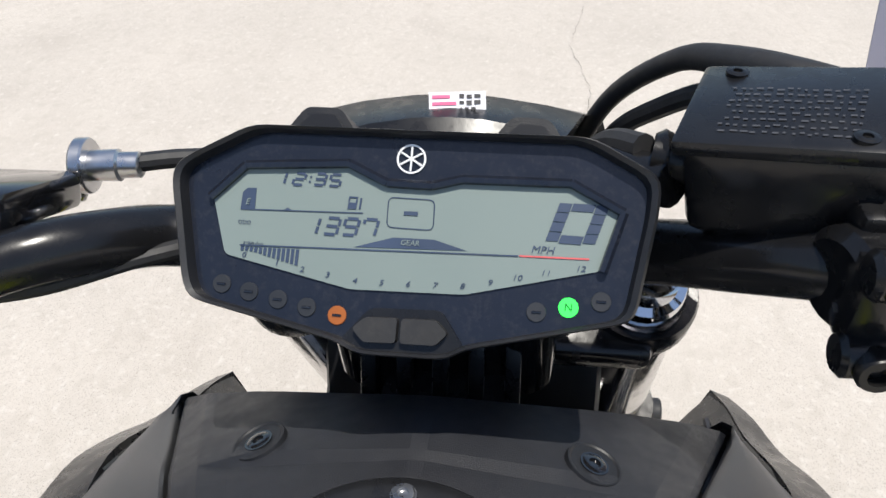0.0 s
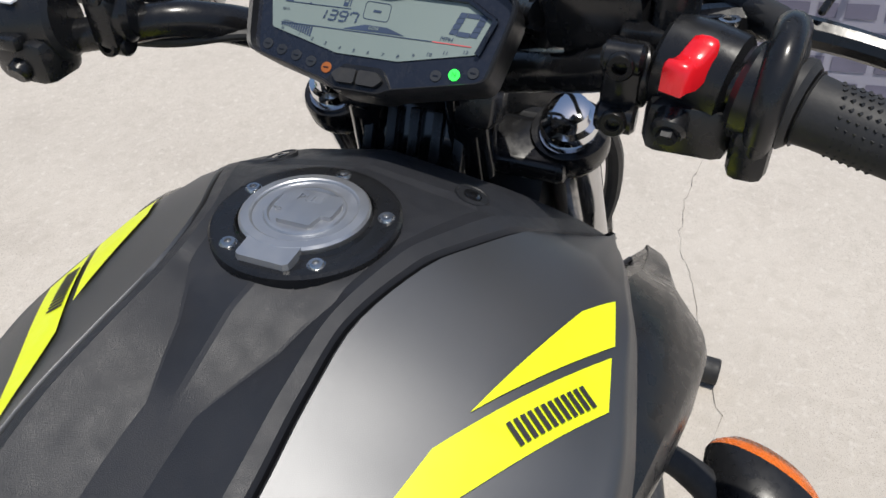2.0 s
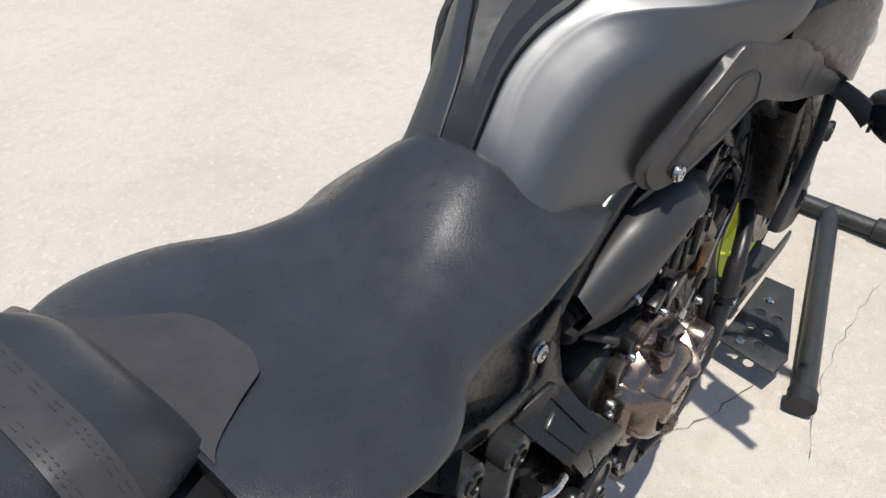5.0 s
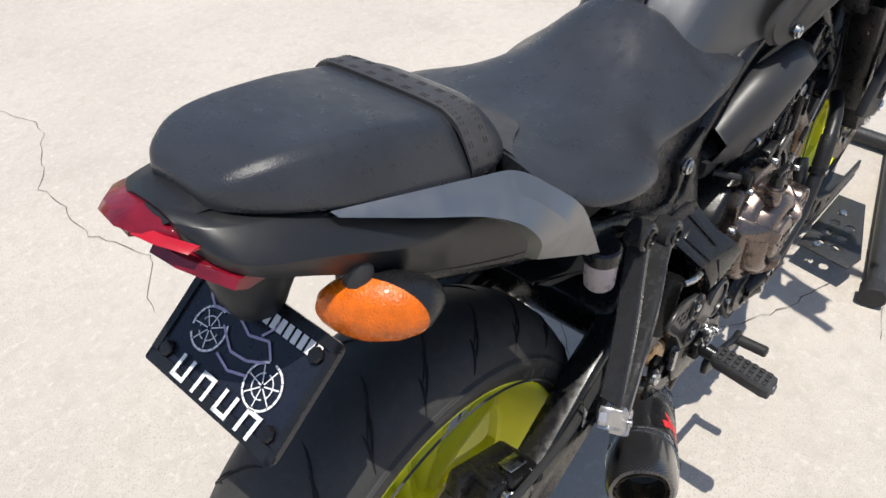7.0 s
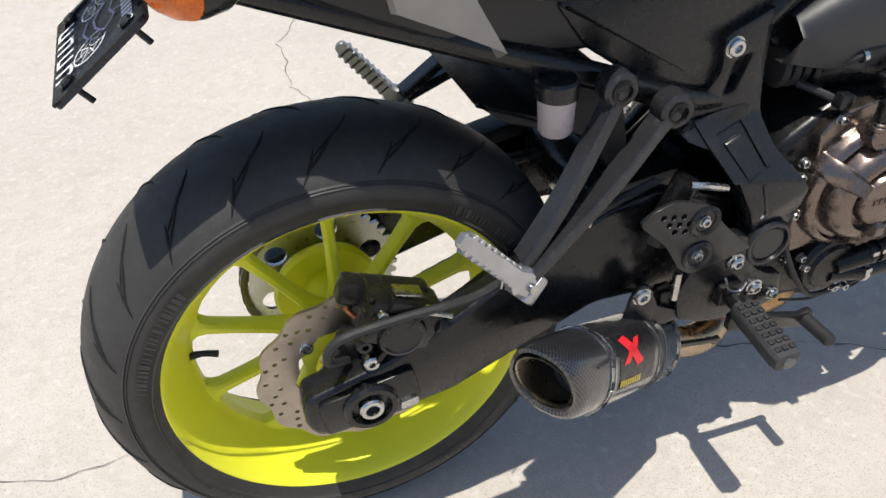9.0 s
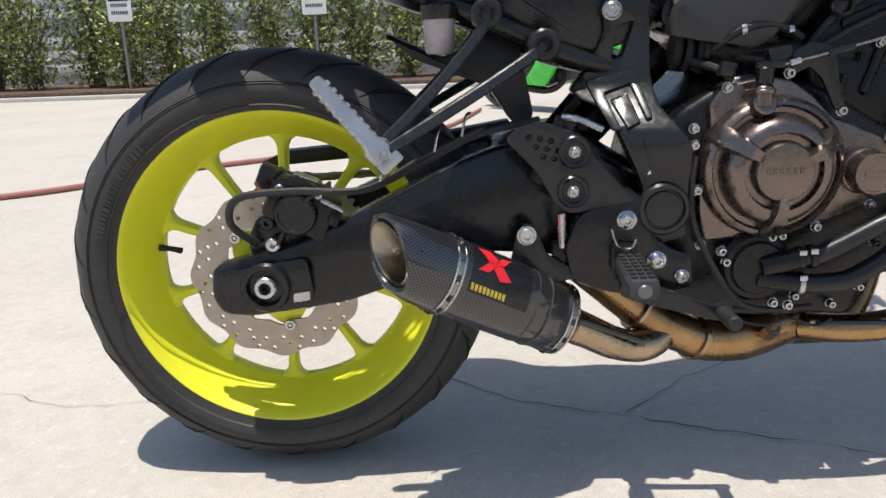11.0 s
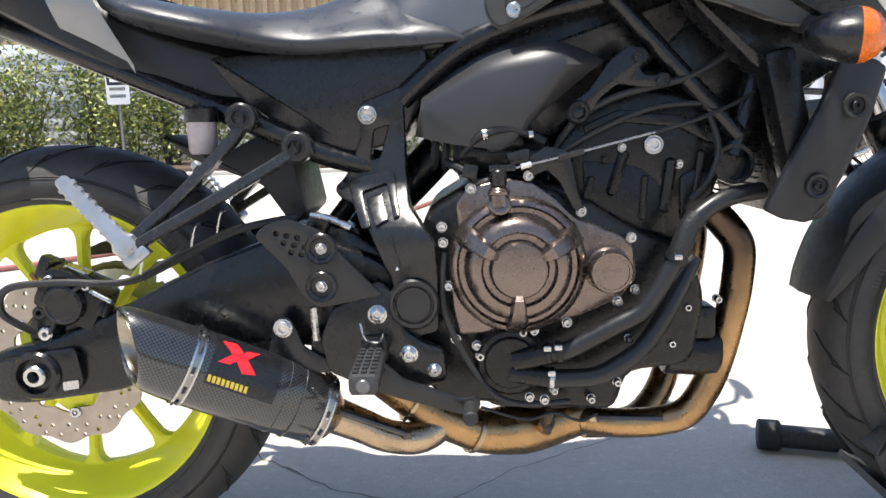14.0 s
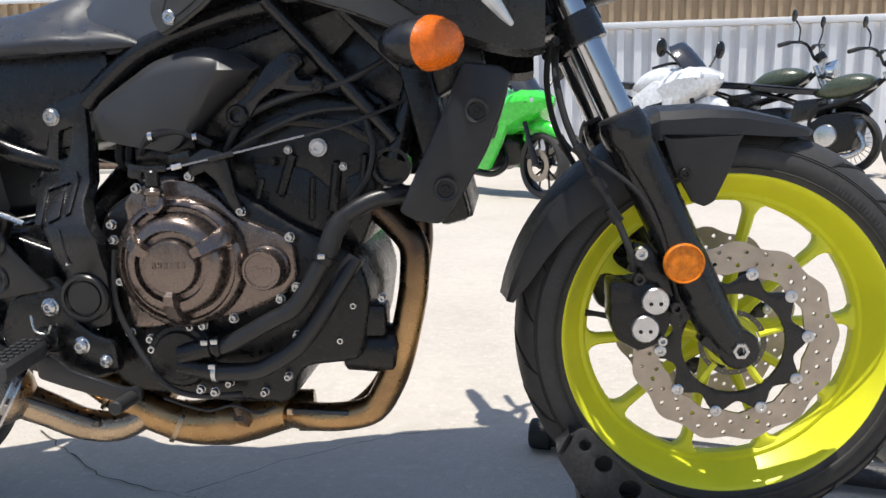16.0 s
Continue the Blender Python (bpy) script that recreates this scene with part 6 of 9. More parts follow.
# ---------------------------------------------------------------- frame, brackets and pegs
def frame_parts():
    fr = part("frame", tube([(0.50, -0.106, 0.67), (0.58, -0.108, 0.735), (0.68, -0.110, 0.775), (0.80, -0.110, 0.805), (0.95, -0.09, 0.85), (1.06, -0.045, 0.87)], 0.0165, 14), SATIN, BIKE, "black tubular frame")
    part("frame_tube", tube([(0.50, 0.118, 0.67), (0.58, 0.125, 0.735), (0.68, 0.125, 0.775), (0.80, 0.118, 0.805), (0.95, 0.09, 0.85), (1.06, 0.045, 0.87)], 0.0165, 14), SATIN, fr)
    for s in (-1, 1):
        part("frame_tube", tube([(0.775, s * 0.128, 0.80), (0.945, s * 0.135, 0.612)], 0.0125, 14, 1, False), SATIN, fr)
        part("frame_tube", tube([(0.940, s * 0.130, 0.585), (0.975, s * 0.115, 0.70), (1.03, s * 0.07, 0.83)], 0.015, 14), SATIN, fr)
        part("engine_mount", join(lathe([(0.024, -0.04), (0.0265, 0.0), (0.0265, 0.006), (0.0215, 0.006), (0.020, -0.012), (0, -0.012)], (0.938, s * 0.140, 0.575), (0, s, 0), 32)), SATIN, fr)
        # subframe
        part("subframe_tube", tube([(0.50, s * 0.10, 0.575), (0.40, s * 0.11, 0.598), (0.30, s * 0.115, 0.645), (0.12, s * 0.10, 0.72), (-0.08, s * 0.07, 0.80)], 0.015, 12), SATIN, fr)
    part("steering_head", cyl((1.02, 0, 0.95), (1.095, 0, 0.79), 0.034, seg=24), SATIN, fr)
    # pivot bracket cover: upright below, its framed middle leaning back to a flat upper strut
    o = [(0.443, 0.662), (0.450, 0.669), (0.505, 0.690), (0.506, 0.616), (0.506, 0.578), (0.511, 0.534), (0.545, 0.486), (0.547, 0.433), (0.546, 0.365), (0.500, 0.352), (0.488, 0.388), (0.487, 0.434), (0.456, 0.505), (0.436, 0.534), (0.416, 0.541), (0.405, 0.553), (0.423, 0.573), (0.446, 0.625)]
    slot = round_poly([(0.458, 0.592), (0.471, 0.596), (0.484, 0.638), (0.464, 0.632)], 0.004, 2)

    def knee(bm):
        for z in (0.40, 0.46, 0.500, 0.509, 0.560, 0.568):
            bmesh.ops.bisect_plane(bm, geom=bm.verts[:] + bm.edges[:] + bm.faces[:], plane_co=(0, 0, z), plane_no=(0, 0, 1))
        for v in bm.verts:
            v.co.y += float(np.interp(v.co.z, [0.40, 0.46, 0.500, 0.509, 0.560, 0.568], [-0.054, -0.062, -0.058, -0.054, -0.003, 0.0])) - 0.24 * (v.co.x - 0.475) * float(np.interp(v.co.z, [0.44, 0.49, 0.57, 0.62], [0, 1, 1, 0]))
        return bm
    cov = part("pivot_cover", knee(plate(round_poly(o, 0.007, 3), -0.122, -0.090, 0.005, [slot])), COVER, BIKE, "satin black frame pivot cover", angle=0.5)
    rib = [(0.424, 0.565), (0.484, 0.578), (0.489, 0.575), (0.499, 0.521), (0.491, 0.518), (0.479, 0.561), (0.446, 0.550), (0.460, 0.506), (0.449, 0.505), (0.434, 0.538)]
    part("raised_frame", knee(plate(round_poly(rib, 0.002, 2), -0.1275, -0.118, 0.0018)), COVER, cov, angle=0.5)
    part("inner_panel", knee(plate(round_poly([(0.452, 0.541), (0.474, 0.549), (0.484, 0.516), (0.467, 0.508)], 0.002, 2), -0.1270, -0.118, 0.0018)), COVER, cov, angle=0.5)
    part("cover_edge", knee(plate([(0.484, 0.50), (0.488, 0.50), (0.500, 0.452), (0.496, 0.452)], -0.1245, -0.118, 0.001)), COVER, cov)
    part("small_sticker", plate([(0.492, 0.450), (0.495, 0.459), (0.503, 0.460), (0.508, 0.455)], -0.1850, -0.181, 0), WHITE, cov)
    part("pivot_ring", lathe([(0.034, -0.02), (0.034, 0.004), (0.031, 0.008), (0.027, 0.008), (0.0255, 0.002), (0.0235, 0.002), (0.0225, 0.005), (0, 0.005)], (0.514, -0.180, 0.405), (0, -1, 0), 40), GREY_D2, cov)
    socket_bolt((0.456, -0.123, 0.652), (0, -1, 0), 0.0105, 0.007, cov)
    socket_bolt((0.417, -0.126, 0.554), (0, -1, 0), 0.0070, 0.004, cov, FIN).location = (0, 0.012, 0)
    # rearset plate behind the pegs
    rs = [(0.405, 0.400), (0.425, 0.412), (0.468, 0.436), (0.488, 0.420), (0.500, 0.372), (0.528, 0.352), (0.552, 0.345), (0.556, 0.300), (0.505, 0.285), (0.43, 0.300), (0.398, 0.315), (0.388, 0.36)]
    rst = part("rearset_plate", plate(round_poly(rs, 0.010, 3), -0.186, -0.166, 0.005), SATIN, BIKE, "black footrest bracket plate")
    for x, z, r in ((0.4665, 0.3935, 0.0100), (0.506, 0.339, 0.0098), (0.539, 0.317, 0.0075)):
        part("rearset_bolt", lathe([(r * 1.25, -0.001), (r * 1.25, 0.002), (r, 0.003), (r * 0.95, 0.006), (r * 0.6, 0.0085), (r * 0.45, 0.0085), (r * 0.38, 0.004), (0, 0.004)], (x, -0.187, z), (0, -1, 0), 24), STEEL, rst)
    # heel guard with its grid of holes
    hg = [(0.312, 0.502), (0.330, 0.516), (0.357, 0.523), (0.401, 0.506), (0.428, 0.470), (0.476, 0.420), (0.430, 0.412), (0.392, 0.406), (0.374, 0.420), (0.352, 0.460)]
    holes = [circle2(0.342 + i * 0.0135 + j * 0.009, 0.504 - j * 0.0125 - i * 0.003, 0.0036, 10) for j in range(3) for i in range(3)] + [circle2(0.3985, 0.483, 0.0085, 16), circle2(0.397, 0.434, 0.0085, 16)]
    hgp = part("heel_guard", plate(round_poly(hg, 0.008, 3), -0.198, -0.192, 0.0015, holes), GREY_D2, BIKE, "black drilled heel guard")
    part("guard_backing", plate(round_poly([(0.330, 0.508), (0.356, 0.517), (0.385, 0.505), (0.385, 0.470), (0.356, 0.468), (0.338, 0.490)], 0.006, 3), -0.1935, -0.190, 0.0005), FIN, hgp)
    for x, z in ((0.3985, 0.4835), (0.397, 0.434)):
        part("guard_boss", lathe([(0.0205, 0), (0.0205, 0.004), (0.0185, 0.006), (0.014, 0.004), (0.0125, 0.001), (0, 0.001)], (x, -0.196, z), (0, -1, 0), 28), SATIN, hgp)
        socket_bolt((x, -0.197, z), (0, -1, 0), 0.0062, 0.006, hgp)
    part("brake_pushrod", cyl((0.385, -0.185, 0.36), (0.383, -0.188, 0.405), 0.0055, seg=10), STEEL, rst)
    part("guard_stay", tube([(0.385, -0.180, 0.525), (0.405, -0.185, 0.522), (0.435, -0.180, 0.508)], 0.0045, 8), STEEL, rst)
    part("master_cylinder", cyl((0.395, -0.16, 0.52), (0.36, -0.16, 0.44), 0.016, seg=16), FIN, rst)
    part("pushrod_clevis", box((0.385, -0.165, 0.345), (0.022, 0.02, 0.035), 0.003), FIN, rst)
    # rider footpeg with ribbed rubber
    a, b = Vector((0.462, -0.195, 0.348)), Vector((0.461, -0.312, 0.338))
    peg = part("rider_peg", join(cyl(a, a.lerp(b, 0.25), 0.013, 0.011, 14, 0.002), box(a + Vector((0, 0.006, 0)), (0.034, 0.02, 0.034), 0.005)), FIN, BIKE, "rubber-topped rider footpeg")
    rings = []
    for f, w, h in ((0.2, 0.013, 0.009), (0.26, 0.0165, 0.012), (0.9, 0.0185, 0.0125), (0.985, 0.017, 0.011), (1.0, 0.012, 0.008)):
        p = a.lerp(b, f)
        rings.append([p + Vector((w * x, 0, h * z)) for x, z in ((-1, -0.5), (-0.8, -1), (0.8, -1), (1, -0.5), (1, 0.6), (0.8, 1), (-0.8, 1), (-1, 0.6))])
    part("peg_rubber", loft(rings), PEG_R, peg)
    part("peg_end", cyl(b + Vector((0, 0.002, 0)), b + Vector((0, -0.003, 0)), 0.0085, seg=16, ch=0.0015), PEG_E, peg)
    rb = bmesh.new()
    for i in range(7):
        p = a.lerp(b, 0.3 + 0.6 * i / 6)
        for dx in (-0.010, 0, 0.010):
            rb = join(rb, box(p + Vector((dx, 0, 0.013)), (0.0075, 0.007, 0.004), 0.001))
    part("peg_tread", rb, RUBBER, peg)["kind"] = "stuff"
    part("peg_spring", tube([(0.445, -0.20, 0.385), (0.452, -0.205, 0.365), (0.468, -0.205, 0.36), (0.475, -0.205, 0.372)], 0.0016, 6), STEEL, peg)
    # rear brake pedal
    ped = part("brake_pedal", plate(round_poly([(0.455, 0.325), (0.475, 0.335), (0.50, 0.312), (0.575, 0.286), (0.592, 0.290), (0.600, 0.278), (0.590, 0.262), (0.575, 0.264), (0.49, 0.288), (0.455, 0.300)], 0.006, 3), -0.215, -0.204, 0.003), GREY_D2, BIKE, "black rear brake pedal")
    part("pedal_tip", cyl((0.585, -0.205, 0.274), (0.585, -0.262, 0.276), 0.0095, seg=16, ch=0.002), RUBBER, ped)
    # passenger peg bracket and folded alloy peg
    for s in (-1, 1):
        y = s * 0.150
        def flat_bar(pts, wide, thick):
            """A bent bar of rectangular section, broad across and thin from the side."""
            path = catmull(pts, 5)
            rings = []
            for i, p in enumerate(path):
                t = (path[min(i + 1, len(path) - 1)] - path[max(i - 1, 0)]).normalized()
                n = t.cross(Vector((0, 1, 0))).normalized()
                rings.append([p + Vector((0, wide * u, 0)) + n * thick * v for u, v in ((-1, -0.7), (-0.85, -1), (0.85, -1), (1, -0.7), (1, 0.7), (0.85, 1), (-0.85, 1), (-1, 0.7))])
            return loft(rings)
        br = part("passenger_peg_bracket", flat_bar([(0.296, y, 0.652), (0.285, y + s * 0.004, 0.628), (0.228, y + s * 0.032, 0.564), (0.168, y + s * 0.056, 0.508)], 0.0140, 0.0068), PEGARM, BIKE, "satin black forked passenger peg bracket", angle=0.5)
        part("bracket_arm", flat_bar([(0.366, y, 0.612), (0.345, y + s * 0.004, 0.596), (0.282, y + s * 0.030, 0.559), (0.173, y + s * 0.064, 0.498)], 0.0145, 0.0072), PEGARM, br, angle=0.5)
        for x, z, r in ((0.295, 0.652, 0.0195), (0.366, 0.612, 0.0205)):
            part("bracket_boss", cyl((x, y - s * 0.014, z), (x, y + s * 0.014, z), r, seg=24, ch=0.003), PEGARM, br)
        for x, z in ((0.295, 0.652), (0.366, 0.612)):
            part("bracket_bolt", lathe([(0.0125, 0), (0.0125, 0.002), (0.0095, 0.003), (0.0085, -0.003), (0, -0.003)], (x, y + s * 0.014, z), (0, s, 0), 20), FIN, br)
        a, b = Vector((0.163, y + s * 0.071, 0.491)), Vector((0.090, y + s * 0.087, 0.5835))
        d = (b - a).normalized()
        wv = Vector((0.35, s * 0.9, 0)).cross(d).normalized()
        tv = d.cross(wv)
        rings = []
        for f, w, t in ((-0.16, 0.010, 0.009), (-0.10, 0.015, 0.010), (0.10, 0.0165, 0.011), (0.17, 0.0110, 0.008), (0.9, 0.0095, 0.006), (0.98, 0.008, 0.005), (1.0, 0.005, 0.004)):
            p = a.lerp(b, f)
            rings.append([p + wv * w * x + tv * t * z for x, z in ((-1, -0.6), (-0.75, -1), (0.75, -1), (1, -0.6), (1, 0.6), (0.75, 1), (-0.75, 1), (-1, 0.6))])
        pg = part("passenger_peg", loft(rings), PEG_A, BIKE, "folded bare alloy passenger peg")
        turn = Matrix((wv, d, tv)).transposed().to_4x4()
        for i in range(8):
            for e in (-1, 1):
                tooth = box((0, 0, 0), (0.005, 0.0055, 0.013), 0.001)
                part("peg_tooth", place(tooth, Matrix.Translation(a.lerp(b, 0.22 + 0.095 * i) + wv * 0.0092 * e) @ turn), PEG_A, pg)
            part("peg_groove", place(box((0, 0, 0), (0.016, 0.0035, 0.0022), 0.0006), Matrix.Translation(a.lerp(b, 0.22 + 0.095 * i) - tv * 0.0068) @ turn), STEELD, pg)
        part("peg_hinge", place(box((0, 0, 0), (0.034, 0.016, 0.026), 0.004), Matrix.Translation(a.lerp(b, -0.10)) @ turn), PEG_A, pg)
        part("peg_pin", cyl(a - tv * 0.016, a + tv * 0.016, 0.005, seg=12), STEEL, pg)


COVER = mat("satin_cover_paint", (0.014, 0.014, 0.015), 0.24, vary=0.06, bump=0.05, bscale=600)
PEG_R = mat("worn_peg_rubber", (0.035, 0.035, 0.037), 0.55, vary=0.15, dirt=0.1)
PEG_E = mat("scuffed_peg_end", (0.16, 0.16, 0.165), 0.4, metal=0.8, vary=0.2)
PEG_A = mat("cast_alloy_peg", (0.44, 0.44, 0.45), 0.36, metal=0.85, vary=0.15, dirt=0.08)
PEGARM = mat("satin_powder_coat", (0.022, 0.022, 0.0235), 0.25, bump=0.03, bscale=500)
frame_parts()
part("fluid_reservoir", join(lathe([(0.0, 0.0), (0.0155, 0.0), (0.0185, 0.004), (0.020, 0.04), (0.020, 0.044)], (0.236, -0.135, 0.606), (0, 0, 1), 28)), FLUID_P, BIKE, "translucent rear brake fluid reservoir")
part("reservoir_cap", lathe([(0.022, 0), (0.0225, 0.003), (0.0225, 0.017), (0.020, 0.020), (0, 0.020)], (0.236, -0.135, 0.648), (0, 0, 1), 28), PLASTIC_S, [o for o in BIKE.children if o.name == "fluid_reservoir"][0])
part("under_seat_cover", plate(round_poly([(0.24, 0.735), (0.535, 0.745), (0.545, 0.69), (0.50, 0.615), (0.43, 0.60), (0.36, 0.62), (0.28, 0.68)], 0.012, 3), -0.112, 0.112, 0.008), PLASTIC_S, BIKE, "black plastic side cover under the seat")
part("rear_mudguard", plate(round_poly([(0.16, 0.635), (0.20, 0.60), (0.30, 0.56), (0.34, 0.50), (0.36, 0.52), (0.34, 0.62), (0.30, 0.63), (0.24, 0.60)], 0.008, 3), -0.09, 0.09, 0.004), PLASTIC, BIKE, "black plastic rear hugger")
part("shock_absorber", join(cyl((0.40, 0.0, 0.45), (0.55, 0.0, 0.60), 0.030, seg=20), cyl((0.36, -0.03, 0.46), (0.46, -0.06, 0.58), 0.014, seg=12)), FIN, BIKE)


# ---------------------------------------------------------------- exhaust
def exhaust():
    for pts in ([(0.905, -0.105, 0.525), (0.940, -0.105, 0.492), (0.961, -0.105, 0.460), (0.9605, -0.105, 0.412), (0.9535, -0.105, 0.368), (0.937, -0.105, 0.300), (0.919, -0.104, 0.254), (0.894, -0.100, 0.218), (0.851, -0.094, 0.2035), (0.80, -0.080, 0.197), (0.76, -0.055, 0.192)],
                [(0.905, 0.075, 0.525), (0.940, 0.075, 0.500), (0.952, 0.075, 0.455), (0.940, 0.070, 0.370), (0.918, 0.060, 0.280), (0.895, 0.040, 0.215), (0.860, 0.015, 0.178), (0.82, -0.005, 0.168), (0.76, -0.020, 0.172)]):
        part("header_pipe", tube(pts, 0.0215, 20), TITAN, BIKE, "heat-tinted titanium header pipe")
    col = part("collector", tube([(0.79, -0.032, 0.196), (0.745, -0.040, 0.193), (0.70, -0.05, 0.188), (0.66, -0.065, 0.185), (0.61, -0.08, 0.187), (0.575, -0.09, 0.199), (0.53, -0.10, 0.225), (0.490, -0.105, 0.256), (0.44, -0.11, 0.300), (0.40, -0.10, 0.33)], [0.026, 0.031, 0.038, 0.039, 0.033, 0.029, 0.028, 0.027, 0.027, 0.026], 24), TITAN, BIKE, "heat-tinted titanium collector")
    for p, q in (((0.588, -0.088, 0.193), (0.594, -0.086, 0.190), ), ((0.502, -0.104, 0.247), (0.506, -0.1035, 0.244))):
        part("weld_band", cyl(p, q, 0.0335 if p[0] < 0.7 else 0.046, seg=28), TITAN_L, col)
    part("oxygen_sensor", join(cyl((0.695, -0.085, 0.192), (0.695, -0.112, 0.212), 0.012, seg=6), cyl((0.695, -0.105, 0.208), (0.697, -0.13, 0.235), 0.006, seg=10)), TITAN_L, col)
    part("pipe_spring", tube([(0.77, -0.088, 0.208), (0.86, -0.112, 0.214)], 0.0055, 8, 1, False), STEELD, col)
    for x in (0.765, 0.865):
        part("spring_tab", box((x, -0.084 - (x - 0.765) * 0.26, 0.206), (0.012, 0.006, 0.010), 0.001), TITAN_L, col)
    link = part("link_pipe", tube([(0.560, -0.05, 0.235), (0.548, -0.092, 0.213), (0.515, -0.120, 0.197), (0.470, -0.136, 0.205), (0.425, -0.146, 0.229), (0.372, -0.158, 0.257)], [0.023, 0.023, 0.023, 0.023, 0.024, 0.027], 22), TITAN_L, BIKE, "raw titanium link pipe")
    part("pipe_spring", tube([(0.405, -0.176, 0.258), (0.495, -0.156, 0.216)], 0.0045, 8, 1, False), STEELD, link)
    for x, y, z in ((0.402, -0.175, 0.258), (0.497, -0.154, 0.213)):
        part("spring_tab", box((x, y, z), (0.012, 0.008, 0.010), 0.001), STEELD, link)
    # silencer: faceted carbon body between two riveted bands, with a slash-cut outlet
    p0, p1 = CAN0, CAN1
    ax = (p1 - p0).normalized()
    side = ax.cross(Vector((0, 0, 1))).normalized()
    upv = side.cross(ax).normalized()
    if upv.z < 0:
        upv = -upv
    L = (p1 - p0).length

    hexa = [(1.06, -0.12), (0.62, 1.0), (-0.62, 1.0), (-1.06, -0.12), (-0.62, -1.0), (0.62, -1.0)]

    outw = -1 if side.y > 0 else 1

    def ring(d, w, h, shear=0.0, px=0.6):
        """A rounded six-sided section; px 1 gives a circle."""
        out = []
        for i, (x, z) in enumerate(round_poly(hexa, 0.62, 5)):
            if px > 0.99:
                k = math.hypot(x, z)
                x, z = x / k, z / k
            out.append(p0 + ax * (d + shear * z - 0.45 * shear * x * outw) + side * x * w * 1.06 + upv * z * h * 0.925)
        return out
    can = part("silencer", loft([ring(-0.006, 0.038, 0.044), ring(0.0, 0.044, 0.052), ring(0.08, 0.046, 0.054), ring(0.16, 0.046, 0.054), ring(L - 0.012, 0.046, 0.053)]), CARBON, BIKE, "carbon fibre silencer with red and yellow badge", angle=0.9)
    part("front_cap", loft([ring(-0.026, 0.026, 0.026, px=1), ring(-0.015, 0.038, 0.038), ring(-0.004, 0.045, 0.045)]), TITAN_L, can)
    part("end_cap", loft([ring(L - 0.014, 0.046, 0.053), ring(L + 0.010, 0.046, 0.052, 0.004), ring(L + 0.040, 0.0445, 0.050, 0.015), ring(L + 0.054, 0.042, 0.047, 0.020), ring(L + 0.059, 0.039, 0.0435, 0.022), ring(L + 0.059, 0.0345, 0.039, 0.022), ring(L + 0.052, 0.0315, 0.0355, 0.020, px=1), ring(L - 0.01, 0.030, 0.030, 0.01, px=1)], cap=False), CARBON, can, "dark carbon end cap with slash-cut outlet")
    part("outlet_tube", loft([ring(L + 0.054, 0.0318, 0.0358, 0.021, px=1), ring(L + 0.058, 0.0300, 0.0340, 0.021, px=1), ring(L + 0.055, 0.0285, 0.0325, 0.021, px=1), ring(L - 0.06, 0.026, 0.026, 0, px=1)], cap=False), OUTLET, can)
    part("outlet_tube", loft([ring(L - 0.055, 0.030, 0.030, 0, px=1), ring(L - 0.056, 0.001, 0.001, 0, px=1)], cap=False), INK, can)
    for d, wd in ((-0.005, 0.013), (L - 0.024, 0.013)):
        f, g = (0.0440, 0.0525) if d < 0.05 else (0.0462, 0.0535)
        for e in (d, d + wd - 0.0028):
            part("rivet_band", loft([ring(e, f - 0.001, g - 0.001), ring(e, f + 0.0010, g + 0.0010), ring(e + 0.0028, f + 0.0012, g + 0.0012), ring(e + 0.0028, f - 0.001, g - 0.001)], cap=False), STEEL, can)
        part("band_web", loft([ring(d, f - 0.0010, g - 0.0010), ring(d, f + 0.0003, g + 0.0003), ring(d + wd, f + 0.0004, g + 0.0004), ring(d + wd, f - 0.001, g - 0.001)], cap=False), BAND, can)
        slot = ring(d + wd / 2, f + 0.0009, g + 0.0009)
        for i in range(1, 36, 3):
            mid = slot[i % len(slot)]
            nxt = slot[(i + 1) % len(slot)]
            part("band_slot", tube([mid, mid.lerp(nxt, 0.9)], 0.0021, 8, 1, False), INK, can)
        rr = ring(d + wd / 2, f + 0.0004, g + 0.0004)
        for i in (2, 8, 14, 20, 26, 32, 5, 35):
            nrm = (rr[i] - (p0 + ax * (d + wd / 2))).normalized()
            part("rivet", lathe([(0.0022, 0), (0.002, 0.001), (0, 0.0016)], rr[i], nrm, 8), STEEL, can)
    for d in (0.042, 0.064):
        part("body_band", loft([ring(d, 0.0452, 0.0530), ring(d + 0.0006, 0.0466, 0.0546), ring(d + 0.0014, 0.0466, 0.0546), ring(d + 0.002, 0.0452, 0.0530)], cap=False), CARBON_D, can)

    rim6 = [tuple(p) for p in round_poly(hexa, 0.62, 5)]

    def on_can(d, v, lift=0.0012):
        """d along the axis, v: angle in degrees up from the outer side."""
        t = radians(v)
        c, s = math.cos(t), math.sin(t)
        far = 9.0
        for (x0, z0), (x1, z1) in zip(rim6, rim6[1:] + rim6[:1]):
            k = c * (z1 - z0) - s * (x1 - x0)
            r = (x0 * (z1 - z0) - z0 * (x1 - x0)) / k if abs(k) > 1e-9 else -1
            far = r if 0 < r < far else far
        w, h = 0.04876 + lift, 0.04995 + lift
        sd = side if side.y < 0 else -side
        return p0 + ax * d + sd * (w * c * far) + upv * (h * s * far)

